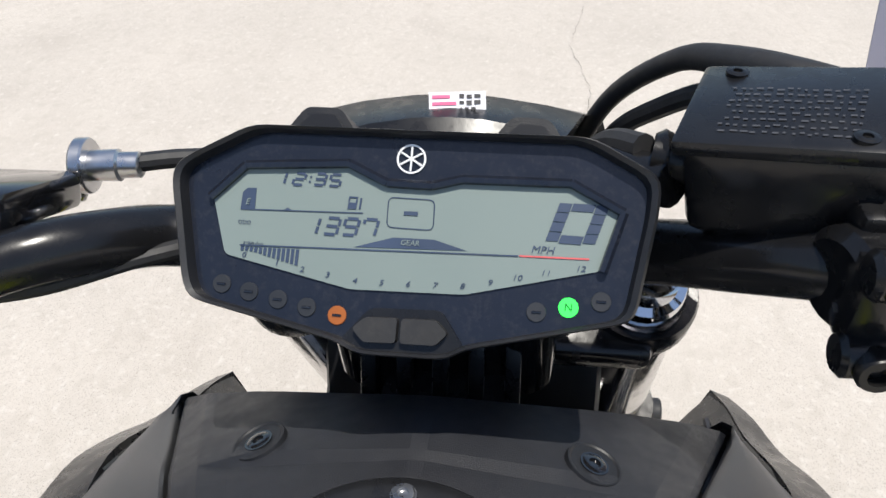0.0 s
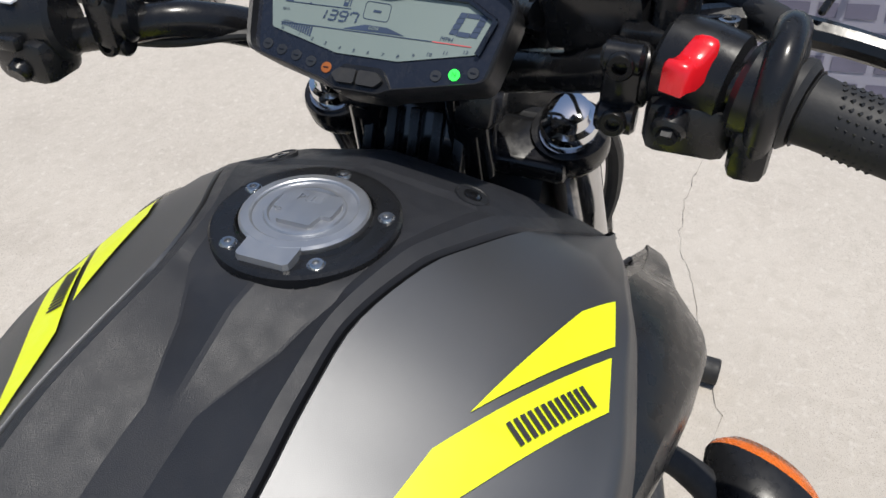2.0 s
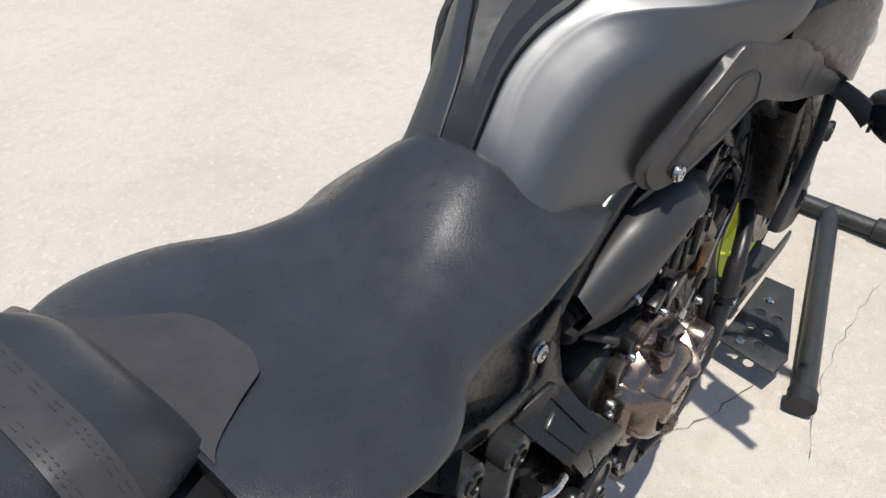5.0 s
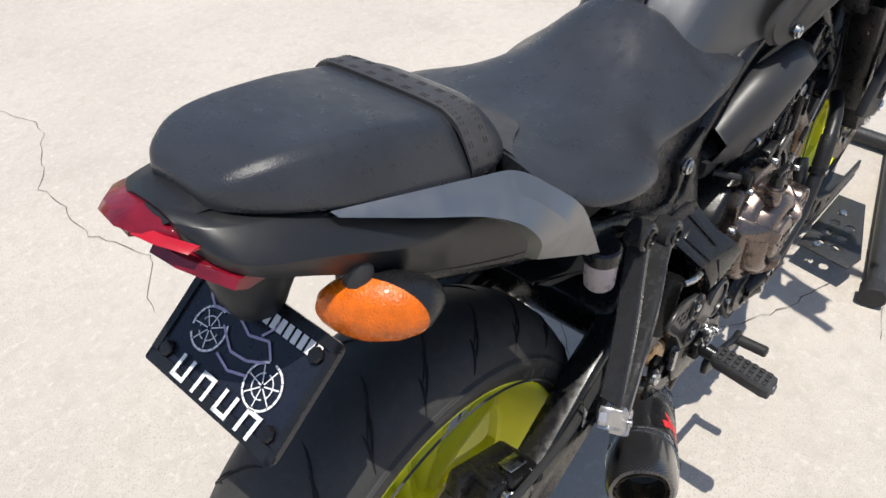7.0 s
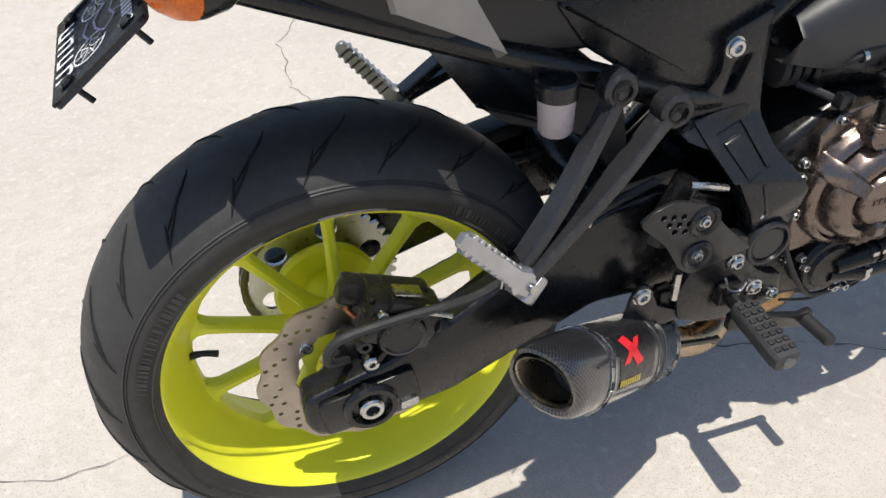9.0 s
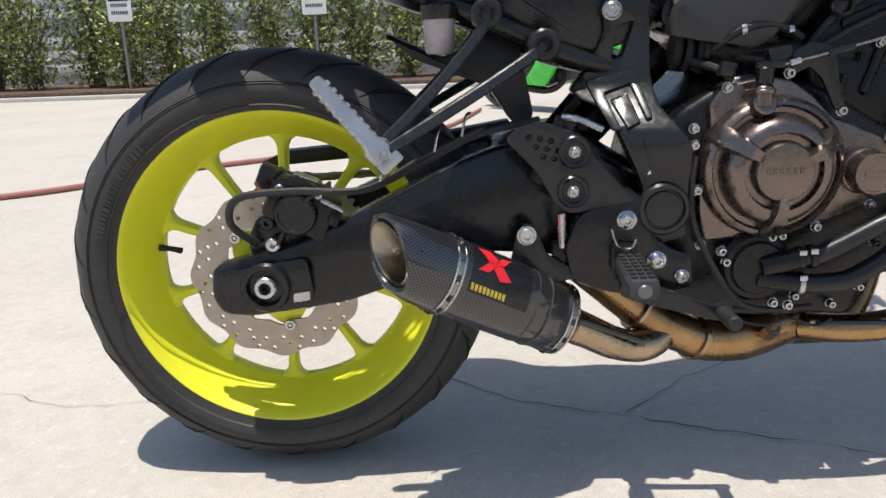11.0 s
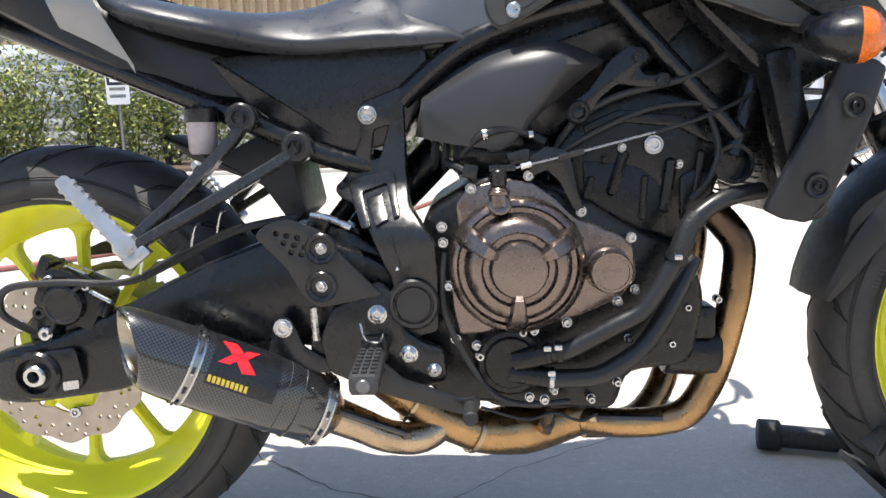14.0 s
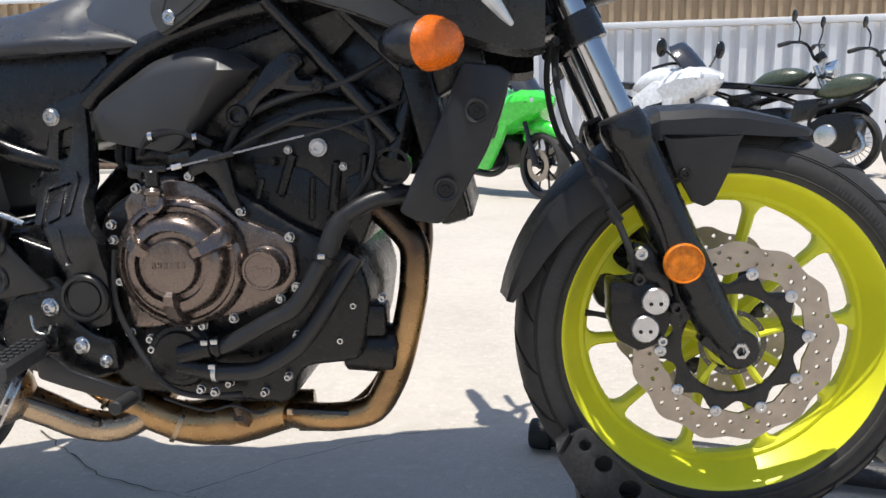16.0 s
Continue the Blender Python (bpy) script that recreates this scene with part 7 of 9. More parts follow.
    def badge(polys, material, name, lift):
        bm = bmesh.new()
        for poly in polys:
            n = 18
            a, b, c, d = poly
            g = [[bm.verts.new(on_can(*(np.array(a) * (1 - u) * (1 - v) + np.array(b) * u * (1 - v) + np.array(c) * u * v + np.array(d) * (1 - u) * v), lift)) for u in [i / n for i in range(n + 1)]] for v in [i / n for i in range(n + 1)]]
            for i in range(n):
                for j in range(n):
                    bm.faces.new((g[i][j], g[i][j + 1], g[i + 1][j + 1], g[i + 1][j]))
        part(name, bm, material, can)
    badge([((0.080, -6), (0.172, -6), (0.172, 82), (0.080, 82))], PLASTIC_S, "badge_field", 0.0006)
    # red mark of slanted strokes and a gold word drawn as bars
    def uv(u, v):
        return 0.165 - 0.052 * u, 68 - 45 * v
    for q in (((0.0, 0.10), (0.36, 0.0), (0.62, 0.40), (0.34, 0.56)), ((0.66, 0.44), (1.0, 0.90), (0.66, 1.0), (0.40, 0.60)), ((0.70, 0.18), (1.0, 0.12), (0.62, 0.60), (0.44, 0.48)), ((0.56, 0.52), (0.38, 0.40), (0.0, 0.86), (0.30, 0.84))):
        badge([tuple(uv(*p) for p in q)], RED_P, "badge_stroke", 0.0013)
    for i in range(9):
        d = 0.169 - 0.0060 * i
        badge([((d, -2), (d - 0.0042, -2), (d - 0.0034, 8), (d + 0.0008, 8))], GOLD_P, "badge_bar", 0.0013)
    # hanger bracket
    hb = plate(round_poly([(0.318, 0.335), (0.326, 0.375), (0.334, 0.391), (0.345, 0.393), (0.354, 0.382), (0.366, 0.350), (0.40, 0.330), (0.41, 0.316), (0.35, 0.310)], 0.006, 3), -0.182, -0.176, 0.0015)
    part("hanger_bracket", hb, COVER, can)
    socket_bolt((0.340, -0.182, 0.376), (0, -1, 0), 0.0105, 0.006, can)


CARBON_D = mat("dark_gloss_carbon_end", (0.045, 0.045, 0.045), 0.3, vary=0.15, coat=0.5, scale=60)
exhaust()

# ---------------------------------------------------------------- front end
def fork_x(z):
    return 1.247 + (0.627 - z) * 0.47


def fork():
    for s in (-1, 1):
        y, yt = s * 0.103 - 0.020, s * 0.098 - 0.002
        up = part("fork_tube", cyl((fork_x(0.60), y, 0.60), (fork_x(0.97) + 0.002, yt, 0.97), 0.0215, seg=32), FORK, BIKE, "polished steel fork tube")
        low = part("fork_leg", tube([(fork_x(0.635), y, 0.635), (fork_x(0.622), y, 0.622), (fork_x(0.60), y, 0.60), (fork_x(0.58), y, 0.58), (fork_x(0.42), y, 0.42), (fork_x(0.34) + 0.004, y, 0.34), (fork_x(0.31) + 0.02, y, 0.305)], [0.029, 0.0335, 0.0335, 0.0310, 0.0300, 0.028, 0.022], 24, 3), SATIN, BIKE, "black fork lower leg")
        part("dust_seal", lathe([(0.021, 0), (0.029, -0.002), (0.029, -0.010), (0.021, -0.012)], (fork_x(0.640), y, 0.640), (-0.40, 0, 0.915), 28), RUBBER, low)
        ax = part("axle_lug", join(cyl((1.405, y - s * 0.028, 0.320), (1.405, y + s * 0.022, 0.320), 0.0275, seg=28, ch=0.003), box((1.385, y, 0.335), (0.05, 0.04, 0.05), 0.01, (0, 35, 0))), SATIN, low)
        part("axle_nut", lathe([(0.0125, 0), (0.0125, 0.006), (0.011, 0.008), (0.007, 0.008), (0.006, 0.002), (0, 0.002)], (1.405, y + s * 0.022, 0.320), (0, s, 0), 6), STEEL, low)
        # lower triple clamp and upper yoke with chrome fork caps
        part("fork_clamp", tube([(fork_x(0.765), (y + yt) / 2, 0.765), (fork_x(0.73), (2 * y + yt) / 3, 0.73)], 0.0315, 24, 1, False), SATIN, BIKE)
        top = part("fork_cap", lathe([(0.0225, -0.006), (0.0225, 0.004), (0.021, 0.008), (0.0165, 0.010), (0.0150, 0.014), (0.0150, 0.020), (0.010, 0.022), (0, 0.022)], (fork_x(0.974) + 0.008, yt, 0.972), (-0.40, 0, 0.915), 32), CHROME, BIKE, "polished fork top cap")
        part("top_clamp", lathe([(0.022, 0), (0.029, 0.002), (0.0305, 0.006), (0.0305, 0.022), (0.029, 0.026), (0.023, 0.026)], (fork_x(0.944) + 0.006, yt, 0.944), (-0.40, 0, 0.915), 32), SATIN, BIKE)
        socket_bolt((fork_x(0.75) - 0.03, y, 0.735), (0, s, 0), 0.006, 0.006, BIKE, FIN)
    part("upper_yoke", plate(round_poly([(1.060, 0.950), (1.105, 0.968), (1.115, 0.948), (1.068, 0.930)], 0.008, 3), -0.105, 0.065, 0.005), SATIN, BIKE, "black upper fork yoke")
    # dark boxes added between the forks so that no bright ground shows through
    part("wiring_cover", join(box((1.118, 0, 0.868), (0.085, 0.17, 0.13), 0.012, (0, 22, 0)), box((1.135, 0, 0.93), (0.05, 0.15, 0.05), 0.01, (0, 22, 0))), PLASTIC, BIKE, "black filler block added behind the headlight")
    for s in (-1, 1):
        part("headlight_stay", tube([(1.150, s * 0.120, 0.940), (1.170, s * 0.126, 0.900), (1.182, s * 0.126, 0.850), (1.180, s * 0.118, 0.800)], [0.006, 0.008, 0.008, 0.006], 10), PLASTIC, BIKE)
    part("lower_yoke", plate(round_poly([(1.10, 0.76), (1.21, 0.79), (1.225, 0.765), (1.115, 0.735)], 0.008, 3), -0.10, 0.10, 0.005), SATIN, BIKE)


fork()


def front_caliper(s):
    y = s * 0.108 - 0.012
    c = Vector((1.285, y, 0.372))
    cal = part("front_caliper", join(plate(round_poly([(1.232, 0.400), (1.262, 0.418), (1.290, 0.412), (1.312, 0.385), (1.312, 0.355), (1.300, 0.330), (1.27, 0.318), (1.240, 0.335), (1.230, 0.365)], 0.008, 3), y - 0.03, y + 0.03, 0.006),
                                     box((1.245, y, 0.40), (0.03, 0.062, 0.03), 0.004)), FIN, BIKE, "black four-piston front brake caliper")
    for x, z in ((1.290, 0.390), (1.277, 0.352)):
        part("piston_cap", lathe([(0.0185, 0), (0.0185, 0.006), (0.017, 0.008), (0.0, 0.008)], (x, y + s * 0.030, z), (0, s, 0), 28), ALU, cal)
        for a in (0.6, 2.5):
            part("cap_notch", cyl((x + 0.008 * math.cos(a), y + s * 0.0382, z - 0.005 * math.sin(a)), (x + 0.008 * math.cos(a), y + s * 0.0388, z - 0.005 * math.sin(a)), 0.0028, seg=8), FIN, cal)
    for x, z, r in ((1.270, 0.455, 0.0095), (1.268, 0.420, 0.009), (1.318, 0.380, 0.009), (1.30, 0.335, 0.007)):
        part("caliper_bolt", lathe([(r, 0), (r, 0.010), (r * 0.85, 0.012), (r * 0.45, 0.012), (r * 0.4, 0.005), (0, 0.005)], (x, y + s * 0.026, z), (0, s, 0), 18), STEEL if r != 0.009 else SATIN, cal)
    part("caliper_bracket", plate(round_poly([(1.262, 0.468), (1.285, 0.462), (1.335, 0.40), (1.345, 0.36), (1.32, 0.345), (1.30, 0.38), (1.258, 0.44)], 0.006, 3), y - 0.012, y + 0.018, 0.003), SATIN, cal)
    part("fork_reflector", lathe([(0.0265, -0.004), (0.0275, 0.002), (0.0265, 0.005), (0.025, 0.006), (0.024, 0.0035), (0, 0.005)], (1.326, y + s * 0.032, 0.441), (0, s, 0), 40), AMBER, BIKE, "round orange fork reflector")
    part("brake_hose", tube([(1.262, y + s * 0.02, 0.43), (1.255, y + s * 0.03, 0.46), (1.225, y + s * 0.02, 0.53), (1.185, y + s * 0.012, 0.60), (1.165, y, 0.66), (1.16, y - s * 0.02, 0.72), (1.175, y - s * 0.04, 0.80)], 0.0050, 10), RUBBER, cal)
    part("sensor_wire", tube([(1.33, y + s * 0.01, 0.36), (1.30, y + s * 0.03, 0.47), (1.265, y + s * 0.04, 0.535), (1.205, y + s * 0.03, 0.585), (1.185, y + s * 0.01, 0.61)], 0.0028, 8), RUBBER, cal)
    for x, z in ((1.236, 0.505), (1.215, 0.548), (1.192, 0.59)):
        part("hose_clip", cyl((x - 0.006, y + s * 0.02, z + 0.009), (x + 0.006, y + s * 0.02, z - 0.009), 0.0080, seg=12), RUBBER, cal)


front_caliper(-1)
front_caliper(1)


def front_fender():
    """Arched mudguard following the tyre, with its side skirts and a rear extension."""
    c = Vector(FW)
    rows = []
    for t, w, drop in ((112, 0.078, 0.040), (118, 0.081, 0.060), (126, 0.082, 0.062), (138, 0.080, 0.050), (152, 0.076, 0.040), (163, 0.070, 0.028), (170, 0.060, 0.012)):
        a = radians(t)
        d = Vector((math.cos(a), 0, math.sin(a)))
        r = 0.323
        row = []
        for f, k in ((-1, 1), (-1.0, 0.45), (-0.92, 0.12), (-0.6, 0.0), (0, -0.12), (0.6, 0.0), (0.92, 0.12), (1.0, 0.45), (1, 1)):
            row.append(c + d * (r - drop * k if k > 0 else r + 0.008 * -k * 8) + Vector((0, f * w, 0)))
        rows.append(row)
    cols = [catmull([r[k] for r in rows], 4) for k in range(9)]
    bm = loft([[q[i] for q in cols] for i in range(len(cols[0]))], False, False)
    bmesh.ops.solidify(bm, geom=bm.faces[:], thickness=0.003)
    fd = part("front_mudguard", bm, PLASTIC, BIKE, "black plastic front mudguard", angle=0.5)
    # faceted nose over the tyre: crowned top, a bevel and a short upright flank
    nose = []
    for x, w, zt, zb in ((1.288, 0.078, 0.642, 0.600), (1.302, 0.083, 0.651, 0.602), (1.366, 0.084, 0.653, 0.6055), (1.415, 0.080, 0.647, 0.6075), (1.474, 0.064, 0.633, 0.6035), (1.512, 0.046, 0.619, 0.6035), (1.522, 0.036, 0.613, 0.6060)):
        h = zt - zb
        nose.append([Vector((x, FW[1] + f * w, z)) for f, z in ((-1, zb), (-0.99, zb + h * 0.55), (-0.90, zb + h * 0.80), (-0.55, zt - 0.002), (0, zt), (0.55, zt - 0.002), (0.90, zb + h * 0.80), (0.99, zb + h * 0.55), (1, zb))])
    bm = loft(nose, False, False)
    bmesh.ops.solidify(bm, geom=bm.faces[:], thickness=0.0035)
    part("mudguard_nose", bm, PLASTIC, fd, angle=0.3)
    for s in (-1, 1):
        sk = [(1.303, 0.613), (1.316, 0.606), (1.414, 0.610), (1.408, 0.600), (1.396, 0.562), (1.376, 0.518), (1.363, 0.511), (1.346, 0.518), (1.320, 0.563)]
        part("mudguard_skirt", plate(round_poly(sk, 0.004, 3), FW[1] + s * 0.078, FW[1] + s * 0.0855, 0.0025), PLASTIC, fd)
        socket_bolt((1.335, FW[1] + s * 0.0855, 0.556), (0, s, 0), 0.0085, 0.005, fd, FIN)


front_fender()


def radiator():
    core = part("radiator", box((1.005, 0, 0.62), (0.030, 0.30, 0.24), 0.004, (0, -14, 0)), FIN, BIKE, "black radiator")
    for i in range(22):
        part("radiator_fin", box((0.988 + 0.0 + (0.53 + i * 0.0085 - 0.62) * 0.25, 0, 0.53 + i * 0.0085), (0.006, 0.27, 0.002), 0), SATIN, core)
    for s in (-1, 1):
        sh = [(1.040, 0.705), (1.085, 0.700), (1.100, 0.690), (1.085, 0.640), (1.062, 0.585), (1.028, 0.525), (1.008, 0.505), (0.978, 0.508), (0.955, 0.520), (0.985, 0.585), (1.012, 0.640)]

        def warp(v):
            return Vector((v.x, v.y + s * np.interp(v.x, [0.95, 1.02, 1.1], [-0.004, 0.006, -0.012]), v.z))
        rs = part("radiator_shroud", plate(round_poly(sh, 0.006, 3), s * 0.196, s * 0.212, 0.004, warp=warp), PLASTIC, BIKE, "black textured radiator shroud", angle=0.8)
        for x, z in ((1.056, 0.645), (1.016, 0.549)):
            part("shroud_recess", lathe([(0.0155, -0.004), (0.0155, 0.001), (0.0145, 0.0025), (0.011, 0.001), (0.010, -0.002), (0, -0.002)], (x, s * 0.2155, z), (0, s, 0), 28), RUBBER, rs)
            socket_bolt((x, s * 0.2145, z), (0, s, 0), 0.0055, 0.004, rs, FIN)
    part("radiator_tank", box((1.0, -0.165, 0.61), (0.04, 0.05, 0.22), 0.008, (0, -14, 0)), FIN, core)
    part("horn", lathe([(0.035, 0), (0.038, 0.01), (0.030, 0.02), (0, 0.024)], (0.975, -0.12, 0.68), (1, 0, 0), 24), FIN, core)


radiator()


def headlight():
    body = []
    for x, w, h, zc in ((1.115, 0.050, 0.060, 0.940), (1.130, 0.062, 0.085, 0.925), (1.16, 0.085, 0.105, 0.910), (1.20, 0.095, 0.105, 0.898), (1.235, 0.080, 0.085, 0.888)):
        ring = []
        for i in range(20):
            t = 2 * math.pi * i / 20
            c, s = math.cos(t), math.sin(t)
            ring.append(Vector((x + 0.02 * -s, YC + w * math.copysign(abs(c) ** 0.75, c) * (1 - 0.25 * max(0, -s)), zc + h * math.copysign(abs(s) ** 0.75, s))))
        body.append(ring)
    hl = part("headlight", loft(body), PLASTIC_S, BIKE, "black headlight nacelle", angle=0.6)
    part("headlight_lens", lathe([(0.078, 0), (0.074, 0.012), (0.05, 0.024), (0, 0.030)], (1.232, YC, 0.887), (0.97, 0, -0.1), 32), LENS, hl)


headlight()

# ---------------------------------------------------------------- instrument cluster
CL = Matrix(((-0.0516, 0.6992, -0.7131, 1.0196), (-0.9987, -0.0362, 0.0369, 0.0091), (0.0, 0.7140, 0.7001, 1.0963), (0, 0, 0, 1)))


def cl_slab(poly, z0, z1, name, material, parent, r=0.004, label="", taper=1.0):
    """A slab on the instrument's face; poly in millimetres right and up from the emblem."""
    p = round_poly([(x / 1000, y / 1000) for x, y in poly], r, 4) if r else [(x / 1000, y / 1000) for x, y in poly]
    cx, cy = sum(q[0] for q in p) / len(p), sum(q[1] for q in p) / len(p)
    bm = bmesh.new()
    lo = [bm.verts.new((cx + (x - cx) * taper, cy + (y - cy) * taper, z0)) for x, y in p]
    hi = [bm.verts.new((x, y, z1)) for x, y in p]
    bm.faces.new(hi)
    bm.faces.new(list(reversed(lo)))
    for i in range(len(p)):
        j = (i + 1) % len(p)
        bm.faces.new((lo[i], lo[j], hi[j], hi[i]))
    return part(name, place(bm, CL), material, parent, label)


def cl_text(body, x, y, size, parent, material=None, shear=0.0, z=0.0006, space=1.0, sx=1.0):
    t = text_mesh(body, size / 1000, 0.00005, shear, space)
    place(t, CL @ Matrix.Translation((x / 1000, y / 1000, z)) @ Matrix.Diagonal((sx, 1, 1, 1)))
    return part("digits", t, material or SEG, parent)


def seven_seg(ch, x, y, w, h, th, parent, slant=0.22):
    """One LCD numeral made of its bars; x, y: lower left, in millimetres."""
    on = {"0": "abcdef", "1": "bc", "2": "abged", "3": "abgcd", "5": "afgcd", "7": "abcf", "9": "abcdfg"}[ch]
    seg = {"a": (0.1, 1, 0.9, 1), "d": (0.1, 0, 0.9, 0), "g": (0.1, 0.5, 0.9, 0.5), "f": (0, 0.55, 0, 0.95), "b": (1, 0.55, 1, 0.95), "e": (0, 0.05, 0, 0.45), "c": (1, 0.05, 1, 0.45)}
    bm = bmesh.new()
    for k in on:
        x0, y0, x1, y1 = seg[k]
        if k == "f" and ch == "7":
            y0 = 0.72
        a = Vector((x + x0 * w + y0 * h * slant, y + y0 * h))
        b = Vector((x + x1 * w + y1 * h * slant, y + y1 * h))
        d = (b - a).normalized()
        n = Vector((-d.y, d.x)) * th / 2
        bm.faces.new([bm.verts.new((q.x / 1000, q.y / 1000, 0.0006)) for q in (a + n, b + n, b - n, a - n)])
    part("lcd_digit", place(bm, CL), SEG, parent)


def cluster():
    outer = [(-62, 9), (66, 11), (91, -2), (91, -14), (85, -54), (26, -69), (20, -73), (-13, -74), (-21, -70), (-79, -59), (-83, -53), (-92, -12), (-89, -6)]
    ring_out = round_poly([(x / 1000, y / 1000) for x, y in outer], 0.006, 3)
    cx, cy = 0.0, -0.031
    rows = []
    for sc, z in ((0.86, -0.034), (0.98, -0.024), (1.0, -0.006), (1.0, 0.0045), (0.988, 0.0062), (0.965, 0.0050), (0.955, 0.0006), (0.954, -0.002)):
        rows.append([CL @ Vector((cx + (x - cx) * sc, cy + (y - cy) * (sc if sc > 0.95 else sc), z)) for x, y in ring_out])
    bm = loft(rows, True, False)
    bm.faces.new([bm.verts.new(p) for p in rows[0]])
    meter = part("instrument_panel", bm, PLASTIC, BIKE, "black digital instrument panel with its green neutral lamp lit", angle=0.5)
    face = cl_slab([(x * 0.96, -31 + (y + 31) * 0.96) for x, y in outer], -0.003, -0.0008, "meter_face", NAVY, meter, 0.005)
    lcd = [(-76, -19), (-63, -7), (-23, -4), (-8, -10.5), (9, -10.5), (20, -7.4), (60, -6.4), (78.5, -15.6), (72.5, -36.5), (24, -49), (-19, -50.5), (-69, -41)]
    disp = cl_slab(lcd, -0.0006, 0.0002, "lcd_panel", LCD, meter, 0.002, "pale green lcd panel")
    # shaded upper rim, cut to the display's shape
    rim = bmesh.new()
    top = [(-76.5, -19.5), (-63.5, -6.4), (-23, -3.4), (-8, -9.9), (9, -9.9), (20, -6.8), (60, -5.8), (79, -15.2), (73, -37)]
    for (x0, y0), (x1, y1) in zip(top, top[1:]):
        tube([CL @ Vector((x0 / 1000, y0 / 1000, 0.0015)), CL @ Vector((x1 / 1000, y1 / 1000, 0.0015))], 0.0018, 6, 1, False, rim)
    part("display_rim", rim, NAVY, meter)
    # clock, odometer and speed
    for i, ch in enumerate("12"):
        seven_seg(ch, -50.5 + i * 5.6 + (-2 if ch == "1" else 0), -12.6, 4.2, 4.4, 1.0, disp)
    for i, ch in enumerate("35"):
        seven_seg(ch, -36.8 + i * 6.0, -12.2, 4.2, 4.4, 1.0, disp)
    cl_slab([(-38.6, -11.5), (-37.9, -11.5), (-37.8, -10.8), (-38.5, -10.8)], 0.0003, 0.0006, "lcd_digit", SEG, disp, 0)
    cl_slab([(-38.3, -9.6), (-37.6, -9.6), (-37.5, -8.9), (-38.2, -8.9)], 0.0003, 0.0006, "lcd_digit", SEG, disp, 0)
    for i, ch in enumerate("1397"):
        seven_seg(ch, -38.5 + i * 7.3 + (-0.6 if ch == "1" else 0), -30.8 + i * 0.25, 5.2, 6.2, 1.15, disp)
    # large zero with its block segments
    z0 = bmesh.new()

    def zq(x0, y0, x1, y1):
        sl = 0.30
        z0.faces.new([z0.verts.new(((x + y * sl) / 1000, y / 1000, 0.0006)) for x, y in ((x0, y0), (x1, y0), (x1, y1), (x0, y1))])
    for k in range(4):
        y0 = -27.0 + k * 3.6
        for x0 in (60.0, 73.2):
            zq(x0, y0, x0 + 4.6, y0 + 3.25)
    for y0, y1 in ((-27.6, -24.6), (-15.6, -12.8)):
        zq(64.9, y0, 72.9, y1)
    part("speed_zero", place(z0, CL), SEG, disp)["kind"] = "stuff"
    cl_text("MPH", 51.2, -30.6, 3.8, disp, shear=0.2, sx=1.1)
    cl_text("ODO", -62.3, -28.4, 2.2, disp)
    cl_text("X1000 r/min", -58.0, -36.2, 1.6, disp)
    # gear box and its dash
    gb = bmesh.new()
    pts = round_poly([(-7.2, -15), (10.3, -15), (10.6, -26.3), (-7.0, -26.3)], 2.4, 4)
    for i in range(len(pts)):
        a, b = pts[i], pts[(i + 1) % len(pts)]
        tube([CL @ Vector((a[0] / 1000, a[1] / 1000, 0.0004)), CL @ Vector((b[0] / 1000, b[1] / 1000, 0.0004))], 0.00022, 4, 1, False, gb)
    part("gear_frame", gb, SEG, disp)
    cl_slab([(-1, -21.4), (4.4, -21.3), (4.5, -19.8), (-0.8, -19.9)], 0.0003, 0.0006, "lcd_digit", SEG, disp, 0)
    cl_slab([(-18.5, -34.6), (-4, -30.0), (11.4, -29.7), (23.6, -32.9)], 0.0003, 0.0005, "gear_banner", SEG, disp, 0)
    cl_text("GEAR", 2.4, -31.7, 2.9, disp, LCD, 0.15, 0.0009)
    # fuel gauge
    cl_slab([(-64.5, -23.2), (-58.8, -23.0), (-58.9, -14.9), (-62.5, -15.0), (-64.3, -16.8)], 0.0003, 0.0005, "fuel_block", SEG, disp, 0)
    cl_text("E", -61.8, -20.4, 3.4, disp, LCD, 0.2, 0.0009)
    cl_slab([(-64.5, -23.6), (-16.5, -21.9), (-16.5, -21.5), (-64.5, -23.2)], 0.0003, 0.0006, "fuel_line", SEG, disp, 0)
    cl_slab([(-48, -23.0), (-43.6, -22.8), (-45.8, -21.6)], 0.0003, 0.0006, "fuel_line", SEG, disp, 0)
    cl_slab([(-22.6, -20.5), (-19.2, -20.4), (-19.0, -18), (-22.4, -18.1)], 0.0003, 0.0006, "fuel_symbol", SEG, disp, 0)
    for q in ([(-22.5, -18), (-21.9, -18), (-21.7, -15.8), (-22.3, -15.8)], [(-19.6, -18), (-19.0, -18), (-18.8, -15.8), (-19.4, -15.8)], [(-22.3, -16.3), (-18.9, -16.3), (-18.8, -15.7), (-22.2, -15.7)], [(-18.2, -20.2), (-17.5, -20.2), (-17.2, -16), (-17.9, -16)]):
        cl_slab(q, 0.0003, 0.0006, "fuel_symbol", SEG, disp, 0)
    # tachometer: base line, red zone, bars and numbers
    cl_slab([(-63.3, -37.4), (42.5, -33.6), (42.5, -33.1), (-63.3, -36.9)], 0.0003, 0.0006, "tacho_line", SEG, disp, 0)
    cl_slab([(43, -33.6), (68, -32.9), (68, -32.3), (43, -33.0)], 0.0003, 0.0006, "tacho_line", SEG_R, disp, 0)
